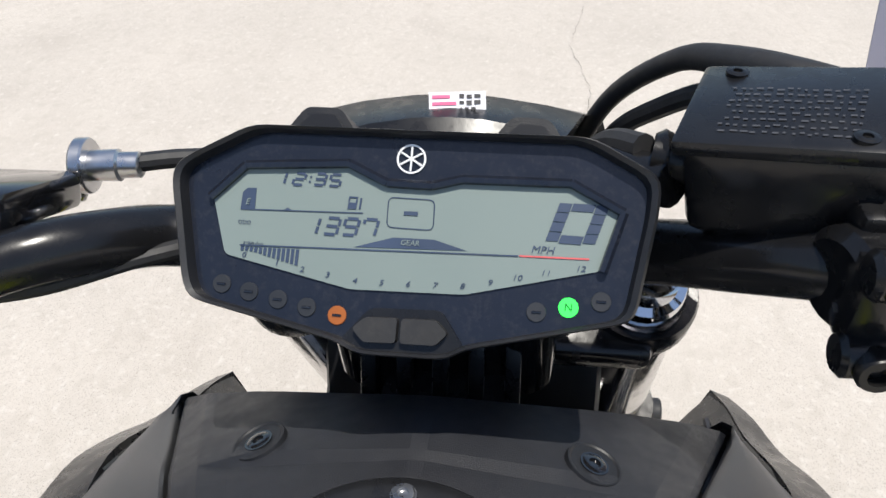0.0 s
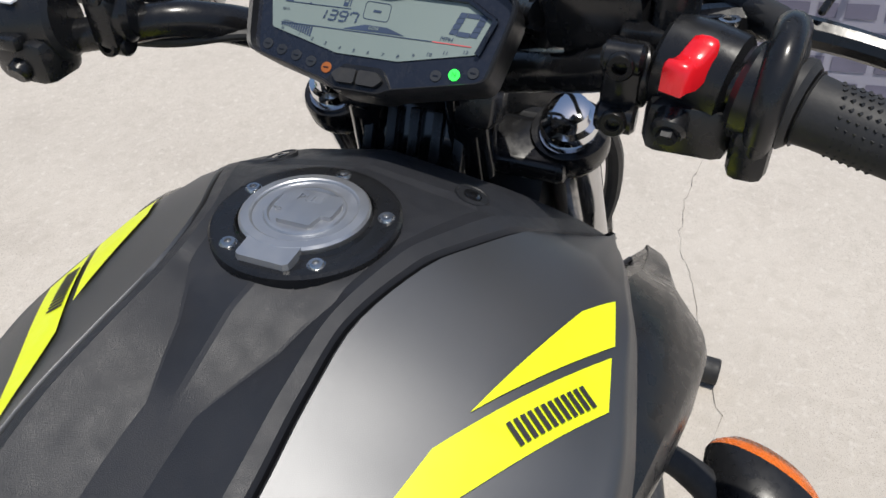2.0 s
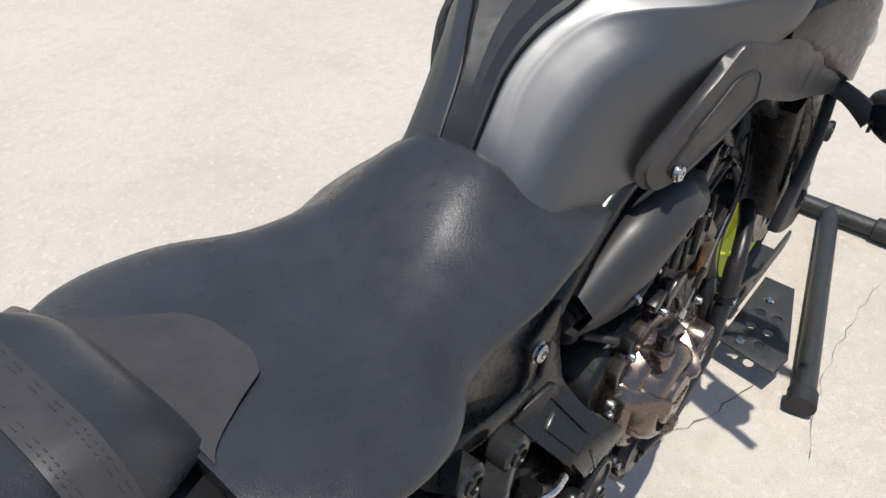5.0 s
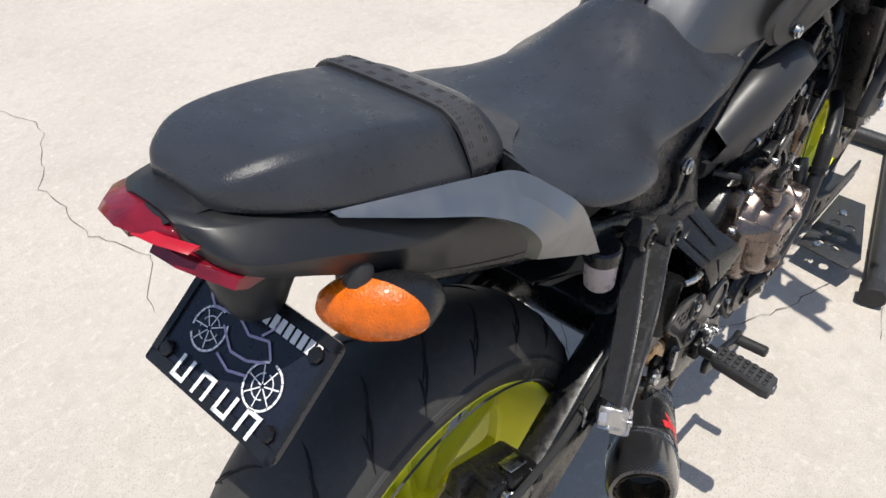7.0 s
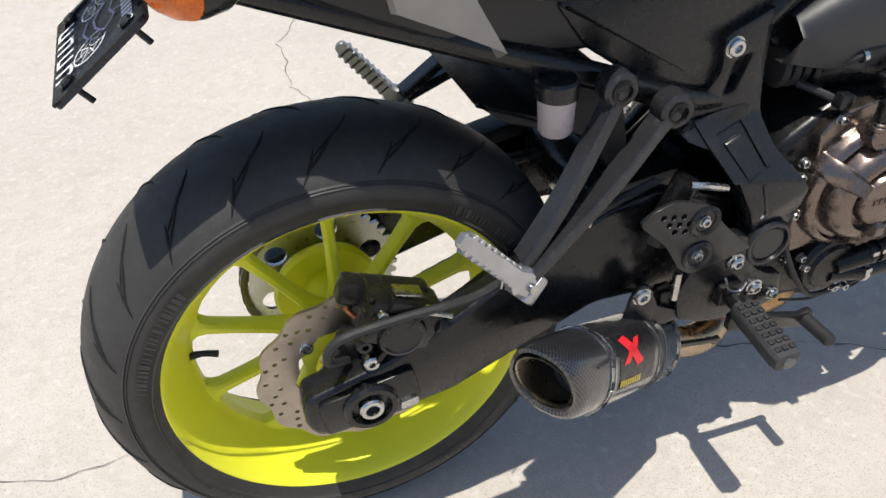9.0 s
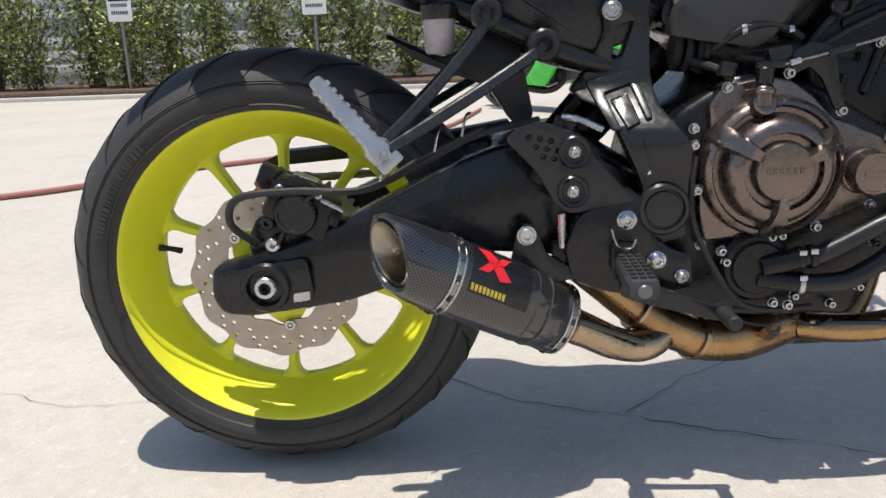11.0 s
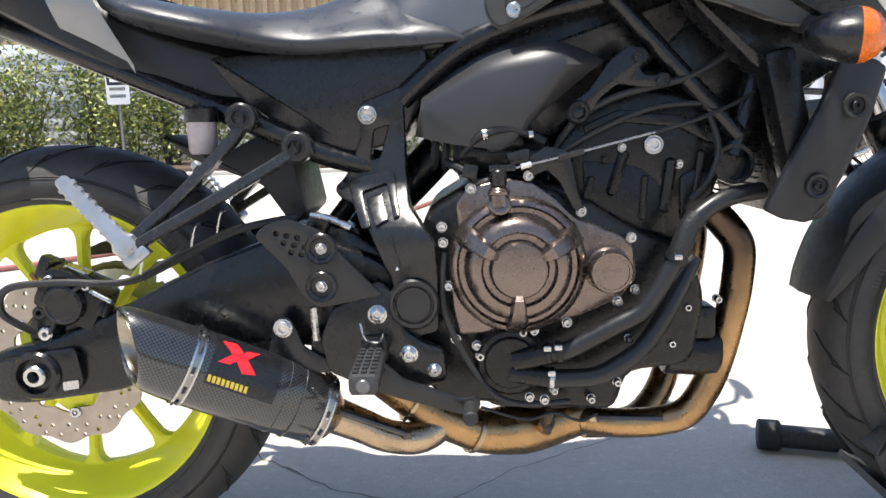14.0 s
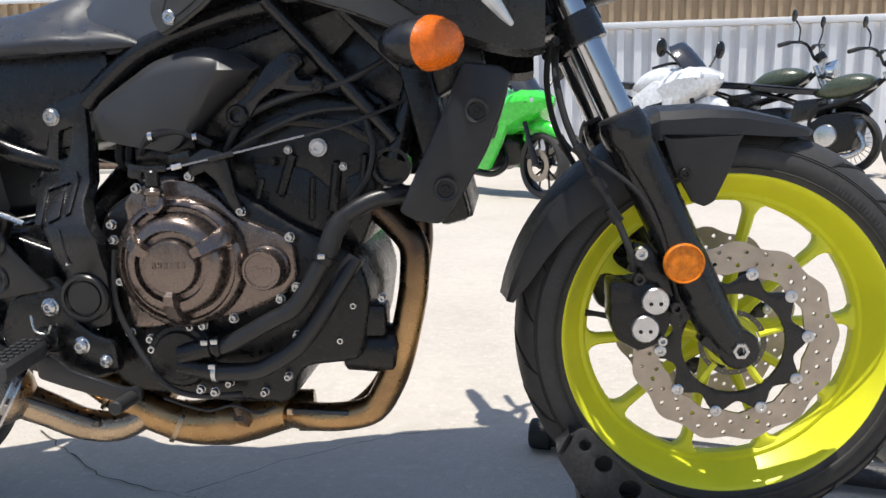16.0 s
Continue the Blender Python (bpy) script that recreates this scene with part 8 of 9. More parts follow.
    for i in range(13):
        x = -63.0 + i * 1.82
        cl_slab([(x + 0.2, -38.2 - max(0.9, i * 0.42)), (x + 1.35, -38.2 - max(0.9, i * 0.42) - 0.1), (x + 1.5, -37.7 + i * 0.05), (x + 0.25, -37.7 + i * 0.05)], 0.0003, 0.0006, "tacho_bar", SEG, disp, 0)
    for n, (x, y) in enumerate(((-61.3, -40.9), (-48.1, -43.0), (-37.9, -44.6), (-27.9, -45.9), (-17.2, -47.2), (-7.1, -47.2), (2.9, -46.9), (13.0, -46.5), (23.1, -46.0), (33.1, -43.9), (42.8, -41.3), (52.9, -38.8), (65.2, -36.3))):
        cl_text(str(n), x, y, 3.0, disp, shear=0.2, sx=1.25)
    # emblem: a plain white ring with a six-armed star
    em = bmesh.new()
    lathe([(0.0056, 0.0), (0.0056, 0.0006), (0.0049, 0.0006), (0.0049, 0.0)], CL @ Vector((0, 0, -0.0006)), CL.to_3x3() @ Vector((0, 0, 1)), 36, closed=True, bm=em)
    for i in range(3):
        a = math.pi * i / 3 + math.pi / 2
        tube([CL @ Vector((math.cos(a) * 0.0046, math.sin(a) * 0.0046, 0.0)), CL @ Vector((-math.cos(a) * 0.0046, -math.sin(a) * 0.0046, 0.0))], 0.00042, 6, 1, False, em)
    part("emblem", em, WHITE, meter, "white round emblem")
    for x, y, m in ((-69.2, -52.5, LAMP_OFF), (-58.1, -54.6, LAMP_OFF), (-46.4, -56.6, LAMP_OFF), (-34.9, -58.6, LAMP_OFF), (-22.9, -60.6, LAMP_O), (50.6, -53.1, LAMP_OFF), (61.9, -50.5, LAMP_G), (73.3, -47.5, LAMP_OFF)):
        o = CL @ Vector((x / 1000, y / 1000, -0.0007))
        lamp = part("telltale", lathe([(0.0036, 0), (0.0036, 0.0004), (0.0034, 0.0006), (0, 0.0006)], o, CL.to_3x3() @ Vector((0, 0, 1)), 24), m, meter)
        if m is LAMP_G:
            cl_text("N", x, y, 4.0, lamp, NAVY, 0, 0.0003)
        else:
            g = bmesh.new()
            tube([CL @ Vector((x / 1000 - 0.0017, y / 1000, 0.0)), CL @ Vector((x / 1000 + 0.0017, y / 1000, 0.0))], 0.0005, 6, 1, False, g)
            part("symbol", g, NAVY, lamp)
    # buttons in their surround
    cl_slab([(-21, -70), (-10, -56.6), (16.5, -55.5), (26, -69), (20, -73), (-13, -74)], -0.002, 0.0022, "button_surround", PLASTIC_S, meter, 0.003)
    for q in ([(-15.5, -64.6), (-11, -60.2), (1.0, -59.6), (1.0, -68.6), (-11.0, -69.2)], [(2.6, -59.6), (15, -59.2), (19.8, -63.6), (15.6, -68.2), (2.6, -68.6)]):
        cl_slab(q, 0.001, 0.0052, "button", RUBBER, meter, 0.0015, taper=1.06)
    # hood humps behind the top edge
    for x in (-37, 43):
        cl_slab([(x - 15, 8), (x - 7, 19), (x + 7, 19), (x + 15, 8)], -0.030, -0.004, "hood_hump", PLASTIC, meter, 0.003)
        cl_slab([(x - 9, 11), (x - 4, 16), (x + 5, 16), (x + 9, 11)], -0.006, -0.0028, "hump_panel", GREY_D2, meter, 0.001)
    riser = part("handlebar_riser", join(box((1.065, YC, 0.960), (0.050, 0.085, 0.080), 0.012, (0, 25, 0)), cyl((1.060, YC - 0.040, 0.94), (1.045, YC - 0.040, 1.03), 0.018, seg=20), cyl((1.060, YC + 0.040, 0.94), (1.045, YC + 0.040, 1.03), 0.018, seg=20)), GLOSS, BIKE, "gloss black handlebar riser")
    for i in range(5):
        part("riser_rib", box((1.036, YC - 0.036 + i * 0.018, 0.962), (0.012, 0.008, 0.064), 0.0015, (0, 25, 0)), PLASTIC_S, riser)


cluster()


# ---------------------------------------------------------------- handlebar and controls
def handlebar():
    path = [(0.902, 0.435, 1.064), (0.920, 0.375, 1.070), (0.945, 0.29, 1.080), (0.968, 0.22, 1.085), (0.990, 0.155, 1.076), (1.018, 0.118, 1.056), (1.038, 0.088, 1.041), (1.050, 0.045, 1.028), (1.052, 0, 1.026)]
    left = [(0.902, 0.435, 1.030), (0.920, 0.375, 1.038), (0.945, 0.29, 1.046), (0.968, 0.22, 1.052), (0.996, 0.166, 1.0590), (1.020, 0.140, 1.0500), (1.038, 0.118, 1.039), (1.050, 0.045, 1.028), (1.052, 0, 1.026)]
    full = left + [(x, -y, z) for x, y, z in reversed(path[:-1])]
    bar = part("handlebar", tube(full, [0.011, 0.011, 0.011, 0.0115, 0.0128, 0.0138, 0.0142, 0.0143, 0.0143, 0.0143, 0.0142, 0.0138, 0.0128, 0.0115, 0.011, 0.011, 0.011], 18), SATIN, BIKE, "satin black tapered handlebar")
    for y in (-0.045, 0.045):
        part("bar_clamp", box((1.052, y, 1.012), (0.042, 0.03, 0.050), 0.008, (0, 20, 0)), SATIN, bar)
    for s in (-1, 1):
        off = 0.058 if s > 0 else 0.0

        def P(t, dx=0.0, dz=0.0):
            """A point along the straight end of the bar, t metres out from the bend."""
            a, b = Vector((0.968, s * 0.22, 1.085)), Vector((0.920, s * 0.375, 1.070))
            d = (b - a).normalized()
            return a + d * (t + off * 0.8) + Vector((dx, 0, dz))
        grip = part("grip", tube([P(0.022), P(0.03), P(0.12), P(0.15)], [0.0195, 0.0170, 0.0165, 0.0175], 24, 3), RUBBER, bar, "black rubber grip")
        part("grip_flange", cyl(P(0.010), P(0.020), 0.023, seg=28, ch=0.003), RUBBER, grip)
        kn = bmesh.new()
        for i in range(22):
            a = 2 * math.pi * (i + 0.5 * 0) / 22
            for k in range(6):
                p = P(0.035 + 0.004 * k) + Vector((math.cos(a) * 0.0168, 0, math.sin(a) * 0.0170))
                kn = join(kn, box(p, (0.0014, 0.0020, 0.0014), 0, (0, math.degrees(a), 45)))
        part("grip_knurl", kn, RUBBER, grip)["kind"] = "stuff"
        part("bar_end", cyl(P(0.150), P(0.170), 0.0145, seg=20, ch=0.003), SATIN, bar)
        # switch housing
        sw = part("switch_housing", join(place(lathe([(0.020, -0.021), (0.0235, -0.018), (0.0245, 0.0), (0.0235, 0.018), (0.020, 0.021)], (0, 0, 0), (-0.27, s * 0.96, -0.1), 28), Matrix.Translation((0.972 - off * 0.3, s * (0.188 + off), 1.092 - off * 0.1)) @ Matrix.Diagonal((1.0, 1, 1.12, 1))), box((0.962 - off * 0.3, s * (0.188 + off), 1.070), (0.036, 0.046, 0.032), 0.008)), PLASTIC_S, bar, "black switch housing")
        if s < 0:
            rows = []
            for i in range(9):
                f = i / 8
                x = 0.940 + 0.020 * f
                top = 1.108 + 0.006 * f + 0.0055 * (2 * abs(f - 0.42)) ** 1.5 - (0.003 if i in (0, 8) else 0)
                wd = 0.0070 - (0.0015 if i in (0, 8) else 0)
                rows.append([Vector((x - 0.20 * q + 0.0022 * q2, -0.1765 - 0.013 * f + wd * q2, top - q)) for q2, q in ((-1, 0.014), (-1, 0.003), (-0.75, 0.0006), (0, 0.0), (0.75, 0.0006), (1, 0.003), (1, 0.014))])
            part("kill_switch", loft(rows), RED, sw, "red engine kill switch", angle=0.9)
            for dx, sym in ((0.008, 0), (-0.006, 1)):
                part("symbol", lathe([(0.0032, 0), (0.0032, 0.0005), (0.0024, 0.0005), (0.0024, 0)], (0.968 + dx, -0.197, 1.115 - 0.002 * sym), (0, -0.25, 1), 16), WHITE, sw)
            part("symbol", tube([(0.9655, -0.197, 1.1148), (0.9725, -0.197, 1.1155)], 0.0005, 5, 1, False), WHITE, sw)
            part("starter_button", join(cyl((0.950, -0.180, 1.078), (0.938, -0.179, 1.072), 0.0095, seg=20, ch=0.002), cyl((0.948, -0.180, 1.078), (0.935, -0.179, 1.070), 0.0055, seg=6)), PLASTIC_S, sw)
        else:
            part("turn_switch", box((0.928, 0.246, 1.085), (0.012, 0.018, 0.010), 0.003), PLASTIC_S, sw)
            part("symbol", box((0.938, 0.246, 1.1085), (0.006, 0.010, 0.0012), 0), WHITE, sw)
            part("horn_button", cyl((0.931, 0.244, 1.068), (0.921, 0.244, 1.064), 0.008, seg=16, ch=0.002), PLASTIC_S, sw)
        # throttle tube housing and cable elbow on the right
        if s < 0:
            for ob in [sw, *sw.children_recursive]:
                ob.data.transform(Matrix.Translation((0.014, 0.0, -0.010)))
            th = part("throttle_housing", join(cyl(P(-0.010), P(0.008), 0.026, seg=28, ch=0.004), box(P(0.0, -0.008, -0.024), (0.035, 0.020, 0.03), 0.006)), PLASTIC_S, bar)
            part("cable_elbow", tube([P(0.002, -0.018, -0.022), P(0.002, -0.024, 0.002), P(0.004, -0.012, 0.024), P(0.006, 0.012, 0.030), (1.000, -0.226, 1.103), (1.022, -0.206, 1.104)], [0.0070, 0.0080, 0.0085, 0.0088, 0.0090, 0.0088], 14), PLASTIC_S, th)
            part("throttle_cable", tube([(0.965, -0.222, 1.092), (1.0, -0.226, 1.102), (1.03, -0.195, 1.104), (1.058, -0.147, 1.110), (1.09, -0.118, 1.104), (1.118, -0.10, 1.09), (1.15, -0.075, 1.05), (1.165, -0.055, 0.99)], [0.0105, 0.0100, 0.0085, 0.0078, 0.0068, 0.0055, 0.005, 0.005], 12), RUBBER, th)
            part("throttle_cable", tube([(1.055, -0.165, 1.100), (1.09, -0.122, 1.090), (1.118, -0.098, 1.066), (1.145, -0.078, 1.03), (1.155, -0.06, 0.97)], 0.0052, 10), RUBBER, th)
        # brake or clutch perch with lever and mirror stem
        y = s * (0.138 + off) if s > 0 else -0.150
        low = 0.016 if s < 0 else 0.0
        pc = part("lever_perch", join(cyl((0.992 - off * 0.2, y - 0.012, 1.091 - low), (0.984 - off * 0.2, y + 0.012, 1.091 - low), 0.0195, seg=24, ch=0.004), box((0.978 - off * 0.2, y, 1.091 - low), (0.022, 0.022, 0.038), 0.007)), SATIN, bar)
        for z in (1.109, 1.074):
            part("clamp_lug", cyl((0.968, y - 0.011, z - low), (0.968, y + 0.011, z - low), 0.0085, seg=14, ch=0.002), SATIN, pc)
        for z in (1.1075, 1.0745):
            part("clamp_bolt", lathe([(0.0075, 0), (0.0075, 0.006), (0.0065, 0.0075), (0.004, 0.0075), (0.0035, 0.002), (0, 0.002)], (0.964, y, z - low), (-0.95, 0, 0.1), 16), FIN, pc)
        lv = part("lever", tube([(1.000, s * (0.165 + off), 1.095), (1.018, s * (0.20 + off), 1.098), (1.022, s * (0.26 + off * 0.8), 1.092), (1.000, s * 0.34, 1.082), (0.985, s * 0.40, 1.076)], [0.011, 0.0095, 0.008, 0.0072, 0.0085], 10), SATIN, bar, "black hand lever")
        part("lever_pivot", join(box((1.005, s * (0.165 + off), 1.093), (0.035, 0.045, 0.014), 0.004), cyl((1.010, s * (0.185 + off), 1.083), (1.010, s * (0.185 + off), 1.105), 0.008, seg=16)), SATIN, pc)
        for yy in (0.172, 0.196):
            part("pivot_screw", lathe([(0.006, 0), (0.006, 0.003), (0.0035, 0.003), (0.003, 0.001), (0, 0.001)], (1.006, s * (yy + off), 1.1015), (0, 0, 1), 14), STEEL, pc)
        part("mirror_stem", tube([(1.002, s * (0.170 + off * 2.2), 1.070), (1.002, s * (0.170 + off * 2.2), 1.128), (1.004, s * (0.176 + off * 2.2), 1.143), (1.025, s * (0.214 + off * 2.0), 1.158), (1.065, s * (0.29 + off), 1.205), (1.09, s * (0.36 + off), 1.29)], [0.0122, 0.0118, 0.0106, 0.0080, 0.0072, 0.0068], 16), PLASTIC_S, bar, "black mirror stem")
        mc = Vector((1.09, s * 0.41, 1.325))
        part("mirror", place(lathe([(0.004, -0.022), (0.045, -0.012), (0.056, -0.002), (0.056, 0.004), (0.052, 0.004), (0.0515, 0.002), (0, 0.002)], (0, 0, 0), (-1, 0, 0.1), 32), Matrix.Translation(mc) @ Matrix.Diagonal((1, 1.25, 0.72, 1))), PLASTIC_S, bar, "black rear-view mirror")
        if s > 0:
            for ob in [c for c in bar.children_recursive if c not in right_side]:
                ob.data.transform(Matrix.Translation((0, -0.008, -0.022)))
        right_side = list(bar.children_recursive)
    # clutch adjuster and cable on the left
    ad = part("clutch_adjuster", join(lathe([(0.0130, 0), (0.0138, 0.001), (0.0138, 0.0055), (0.0130, 0.0065), (0.0075, 0.0065), (0.0080, 0.020), (0.0065, 0.021), (0.0065, 0.030), (0.005, 0.031), (0, 0.031)], (1.072, 0.182, 1.052), (0.12, -1, -0.02), 28)), ALU, bar, "knurled bare metal cable adjuster")
    part("clutch_cable", tube([(1.076, 0.155, 1.052), (1.085, 0.13, 1.05), (1.098, 0.10, 1.04), (1.10, 0.06, 1.0)], 0.0048, 10), RUBBER, bar)
    part("clutch_perch", join(box((1.030, 0.200, 1.062), (0.060, 0.055, 0.018), 0.005, (0, 25, 0)), box((1.058, 0.195, 1.048), (0.034, 0.03, 0.014), 0.004, (0, 35, 0))), GLOSS, bar)
    part("cable_sheath", tube([(0.982, 0.235, 1.052), (0.984, 0.200, 1.046), (0.996, 0.165, 1.043), (1.018, 0.125, 1.044), (1.050, 0.08, 1.035), (1.068, 0.06, 1.01)], [0.0042, 0.0042, 0.0042, 0.0042, 0.0042, 0.0040], 10), RUBBER, bar)
    # front brake master cylinder with its square reservoir
    rot = pose(0, 0, 0, -11, -4, -21)
    o = Vector((1.0285, -0.130, 1.0965))
    mres = part("brake_reservoir", place(box((0.005, 0, -0.005), (0.054, 0.070, 0.038), 0.006), Matrix.Translation(o) @ rot), SATIN, bar, "black square brake fluid reservoir")
    part("reservoir_lid", place(box((0.005, 0, 0.016), (0.057, 0.075, 0.007), 0.0025), Matrix.Translation(o) @ rot), PLASTIC_S, mres)
    for dx, dy in ((0.026, 0.024), (-0.016, -0.024)):
        socket_bolt(o + rot.to_3x3() @ Vector((dx, dy, 0.0192)), (0, 0, 1), 0.0036, 0.0015, mres, FIN)
    mk = bmesh.new()
    rnd = random.Random(8)
    for r in range(8):
        y = -0.022
        while y < 0.022:
            w = rnd.uniform(0.0008, 0.0026)
            x = -0.016 + r * 0.0042 + rnd.uniform(-0.0006, 0.0006)
            mk.faces.new([mk.verts.new((x + a, y + b, 0.0199)) for a, b in ((0, 0), (0.0011, 0), (0.0011, w), (0, w))])
            y += w + rnd.uniform(0.0006, 0.0022)
    part("lid_print", place(mk, Matrix.Translation(o) @ rot), LID_INK, mres, "faint raised print on the lid")["kind"] = "stuff"
    part("reservoir_neck", join(box((1.030, -0.130, 1.074), (0.026, 0.05, 0.022), 0.006), cyl((1.03, -0.09, 1.082), (1.05, -0.07, 1.075), 0.010, seg=14)), SATIN, mres)
    part("banjo_fitting", join(cyl((1.04, -0.083, 1.088), (1.035, -0.100, 1.088), 0.009, seg=16), lathe([(0.009, 0), (0.0105, 0.003), (0.009, 0.006)], (1.04, -0.09, 1.088), (0, 1, 0), 16)), FIN, mres)
    part("front_brake_hose", tube([(1.045, -0.080, 1.088), (1.065, -0.065, 1.075), (1.075, -0.05, 1.03), (1.085, -0.04, 0.96)], 0.006, 10), RUBBER, mres)


LID_INK = mat("raised_lid_print", (0.06, 0.06, 0.064), 0.45)
handlebar()

# top of the headlight cowl, behind the panel
cowl = loft([[Vector((x, YC + f * w, z - 0.010 * f * f)) for f in (-1, -0.7, -0.3, 0, 0.3, 0.7, 1)] for x, w, z in ((1.085, 0.050, 1.058), (1.100, 0.056, 1.068), (1.130, 0.066, 1.064), (1.170, 0.080, 1.040), (1.205, 0.090, 1.000), (1.225, 0.088, 0.960))], False, False)
bmesh.ops.solidify(cowl, geom=cowl.faces[:], thickness=0.003)
part("headlight_cowl", cowl, PLASTIC_S, [o for o in BIKE.children if o.name == "headlight"][0], "black headlight cowl top")


# ---------------------------------------------------------------- loose things on the bike
def flat_card(name, m, w, h, material, label, category):
    """A thin card, w by h, in the plane of m."""
    ob = part(name, place(box((0, 0, 0), (w, h, 0.0008), 0), m), material)
    ob.matrix_basis = BIKE.matrix_basis
    return tagged(ob, label, category)


def card_bars(card, m, rows, material, name="print_bar"):
    for x0, y0, x1, y1 in rows:
        bm = bmesh.new()
        bm.faces.new([bm.verts.new(m @ Vector((x, y, 0.0009))) for x, y in ((x0, y0), (x1, y0), (x1, y1), (x0, y1))])
        part(name, bm, material, card)


def loose_things():
    m = Matrix.Translation((1.107, 0.0, 1.062)) @ pose(0, 0, 0, 0, 0, -84) @ pose(0, 0, 0, 38, 0, 0) @ Matrix.Translation((0, -0.009, 0))
    tag = flat_card("paper_tag", m, 0.028, 0.048, PAPER, "small white paper tag with pink and black bars", "tag")
    rnd = random.Random(3)
    for r in range(11):
        y = 0.0205 - r * 0.0036
        card_bars(tag, m, [(-0.0125, y, -0.0125 + rnd.uniform(0.008, 0.012), y + 0.0017)], INK_P)
        x = 0.001
        while x < 0.009:
            w = rnd.uniform(0.0012, 0.0034)
            card_bars(tag, m, [(x, y + rnd.uniform(-0.0004, 0.0006), min(0.0125, x + w), y + 0.0016 + rnd.uniform(0, 0.0008))], INK)
            x += w + 0.0012
    # sale card on a ball chain, hanging in front of the right lever, seen from behind
    m = Matrix.Translation((1.150, -0.287, 1.040)) @ pose(0, 0, 0, 90, 0, -90) @ pose(0, 0, 0, -8, 0, 4)
    card = flat_card("sale_card", m, 0.165, 0.160, PAPER_G, "grey lilac sale card hanging from the brake lever", "card")
    rnd = random.Random(5)
    rows = []
    for r in range(7):
        x = -0.070
        while x < 0.06:
            w = rnd.uniform(0.010, 0.030)
            rows.append((x, 0.050 - r * 0.018, min(0.072, x + w), 0.060 - r * 0.018))
            x += w + 0.005
    card_bars(card, m, rows, CARD_INK)
    pts = catmull([(1.020, -0.240, 1.108), (1.045, -0.250, 1.120), (1.090, -0.258, 1.100), (1.130, -0.266, 1.092), (1.150, -0.270, 1.105)], 9)
    chain = part("ball_chain", tube(pts, 0.0009, 6, 1, False), SATIN)
    chain.matrix_basis = BIKE.matrix_basis
    tagged(chain, "black ball chain holding the sale card", "chain")
    for p in pts:
        part("bead", lathe([(0.0004, -0.0024), (0.0018, -0.0016), (0.0024, 0), (0.0018, 0.0016), (0.0004, 0.0024)], p, (1, 0, 0), 8), SATIN, chain)


CARD_INK = mat("faded_print", (0.2, 0.19, 0.26), 0.7)
loose_things()

# ---------------------------------------------------------------- wheel chock under the front wheel
def wheel_chock():
    ck = tagged(new("wheel_chock"), "black steel wheel chock stand holding the front tyre upright", "wheel chock")
    for s in (-1, 1):
        leg = part("leg", tube([(1.150, s * 0.29 - 0.02, 0.026), (1.78, s * 0.12 - 0.02, 0.026)], 0.022, 18, 1, False), CHOCK, ck)
        part("rubber_foot", cyl((1.135, s * 0.29 - 0.02, 0.028), (1.175, s * 0.28 - 0.02, 0.028), 0.029, seg=20, ch=0.003), RUBBER, leg)
        side = [(1.180, 0.185), (1.205, 0.196), (1.235, 0.165), (1.30, 0.105), (1.40, 0.06), (1.62, 0.05), (1.62, 0.02), (1.35, 0.02), (1.20, 0.09), (1.165, 0.150)]
        holes = [circle2(x, z, r, 14) for x, z, r in ((1.205, 0.168, 0.009), (1.232, 0.140, 0.013), (1.270, 0.100, 0.016), (1.325, 0.065, 0.016), (1.40, 0.042, 0.010))]
        part("side_plate", plate(round_poly(side, 0.008, 3), s * 0.082 - 0.012, s * 0.088 - 0.012, 0.0012, holes), CHOCK, ck)
    part("cradle", join(plate([(1.165, 0.155), (1.182, 0.187), (1.190, 0.183), (1.173, 0.150)], -0.10, 0.08, 0.001), plate([(1.20, 0.085), (1.30, 0.028), (1.56, 0.022), (1.56, 0.016), (1.295, 0.018), (1.195, 0.075)], -0.095, 0.075, 0.001)), CHOCK, ck)
    part("cross_tube", tube([(1.78, -0.275, 0.026), (1.78, 0.275, 0.026)], 0.022, 18, 1, False), CHOCK, ck)
    for y in (-0.275, 0.275):
        part("rubber_foot", cyl((1.78, y - 0.03, 0.028), (1.78, y + 0.03, 0.028), 0.029, seg=20, ch=0.003), RUBBER, ck)
    # perforated gusset shelf between the cradle and the right leg
    def shelf(v):
        return Vector((v.x, v.z - 0.30, 0.060 + (v.x - 1.16) * 0.02 + v.y))
    gus = [(1.165, 0.18), (1.150, 0.06), (1.20, 0.05), (1.40, 0.115), (1.40, 0.18)]
    gh = [circle2(1.20 + 0.045 * i, 0.145 - 0.035 * j, 0.011, 12) for i in range(4) for j in range(2) if not (i > 2 and j)]
    part("gusset", plate(gus, 0.0, 0.005, 0.001, gh, shelf), CHOCK, ck)
    for x in (1.185, 1.335):
        part("gusset_bolt", lathe([(0.010, 0), (0.010, 0.004), (0.007, 0.007), (0, 0.007)], (x, -0.155, 0.066), (0, 0, 1), 6), STEEL, ck)


CHOCK = mat("textured_black_powder_coat", (0.032, 0.032, 0.033), 0.38, bump=1.0, bscale=420, vary=0.4, scale=160, dirt=0.12, dirt_col=(0.16, 0.155, 0.15))
wheel_chock()


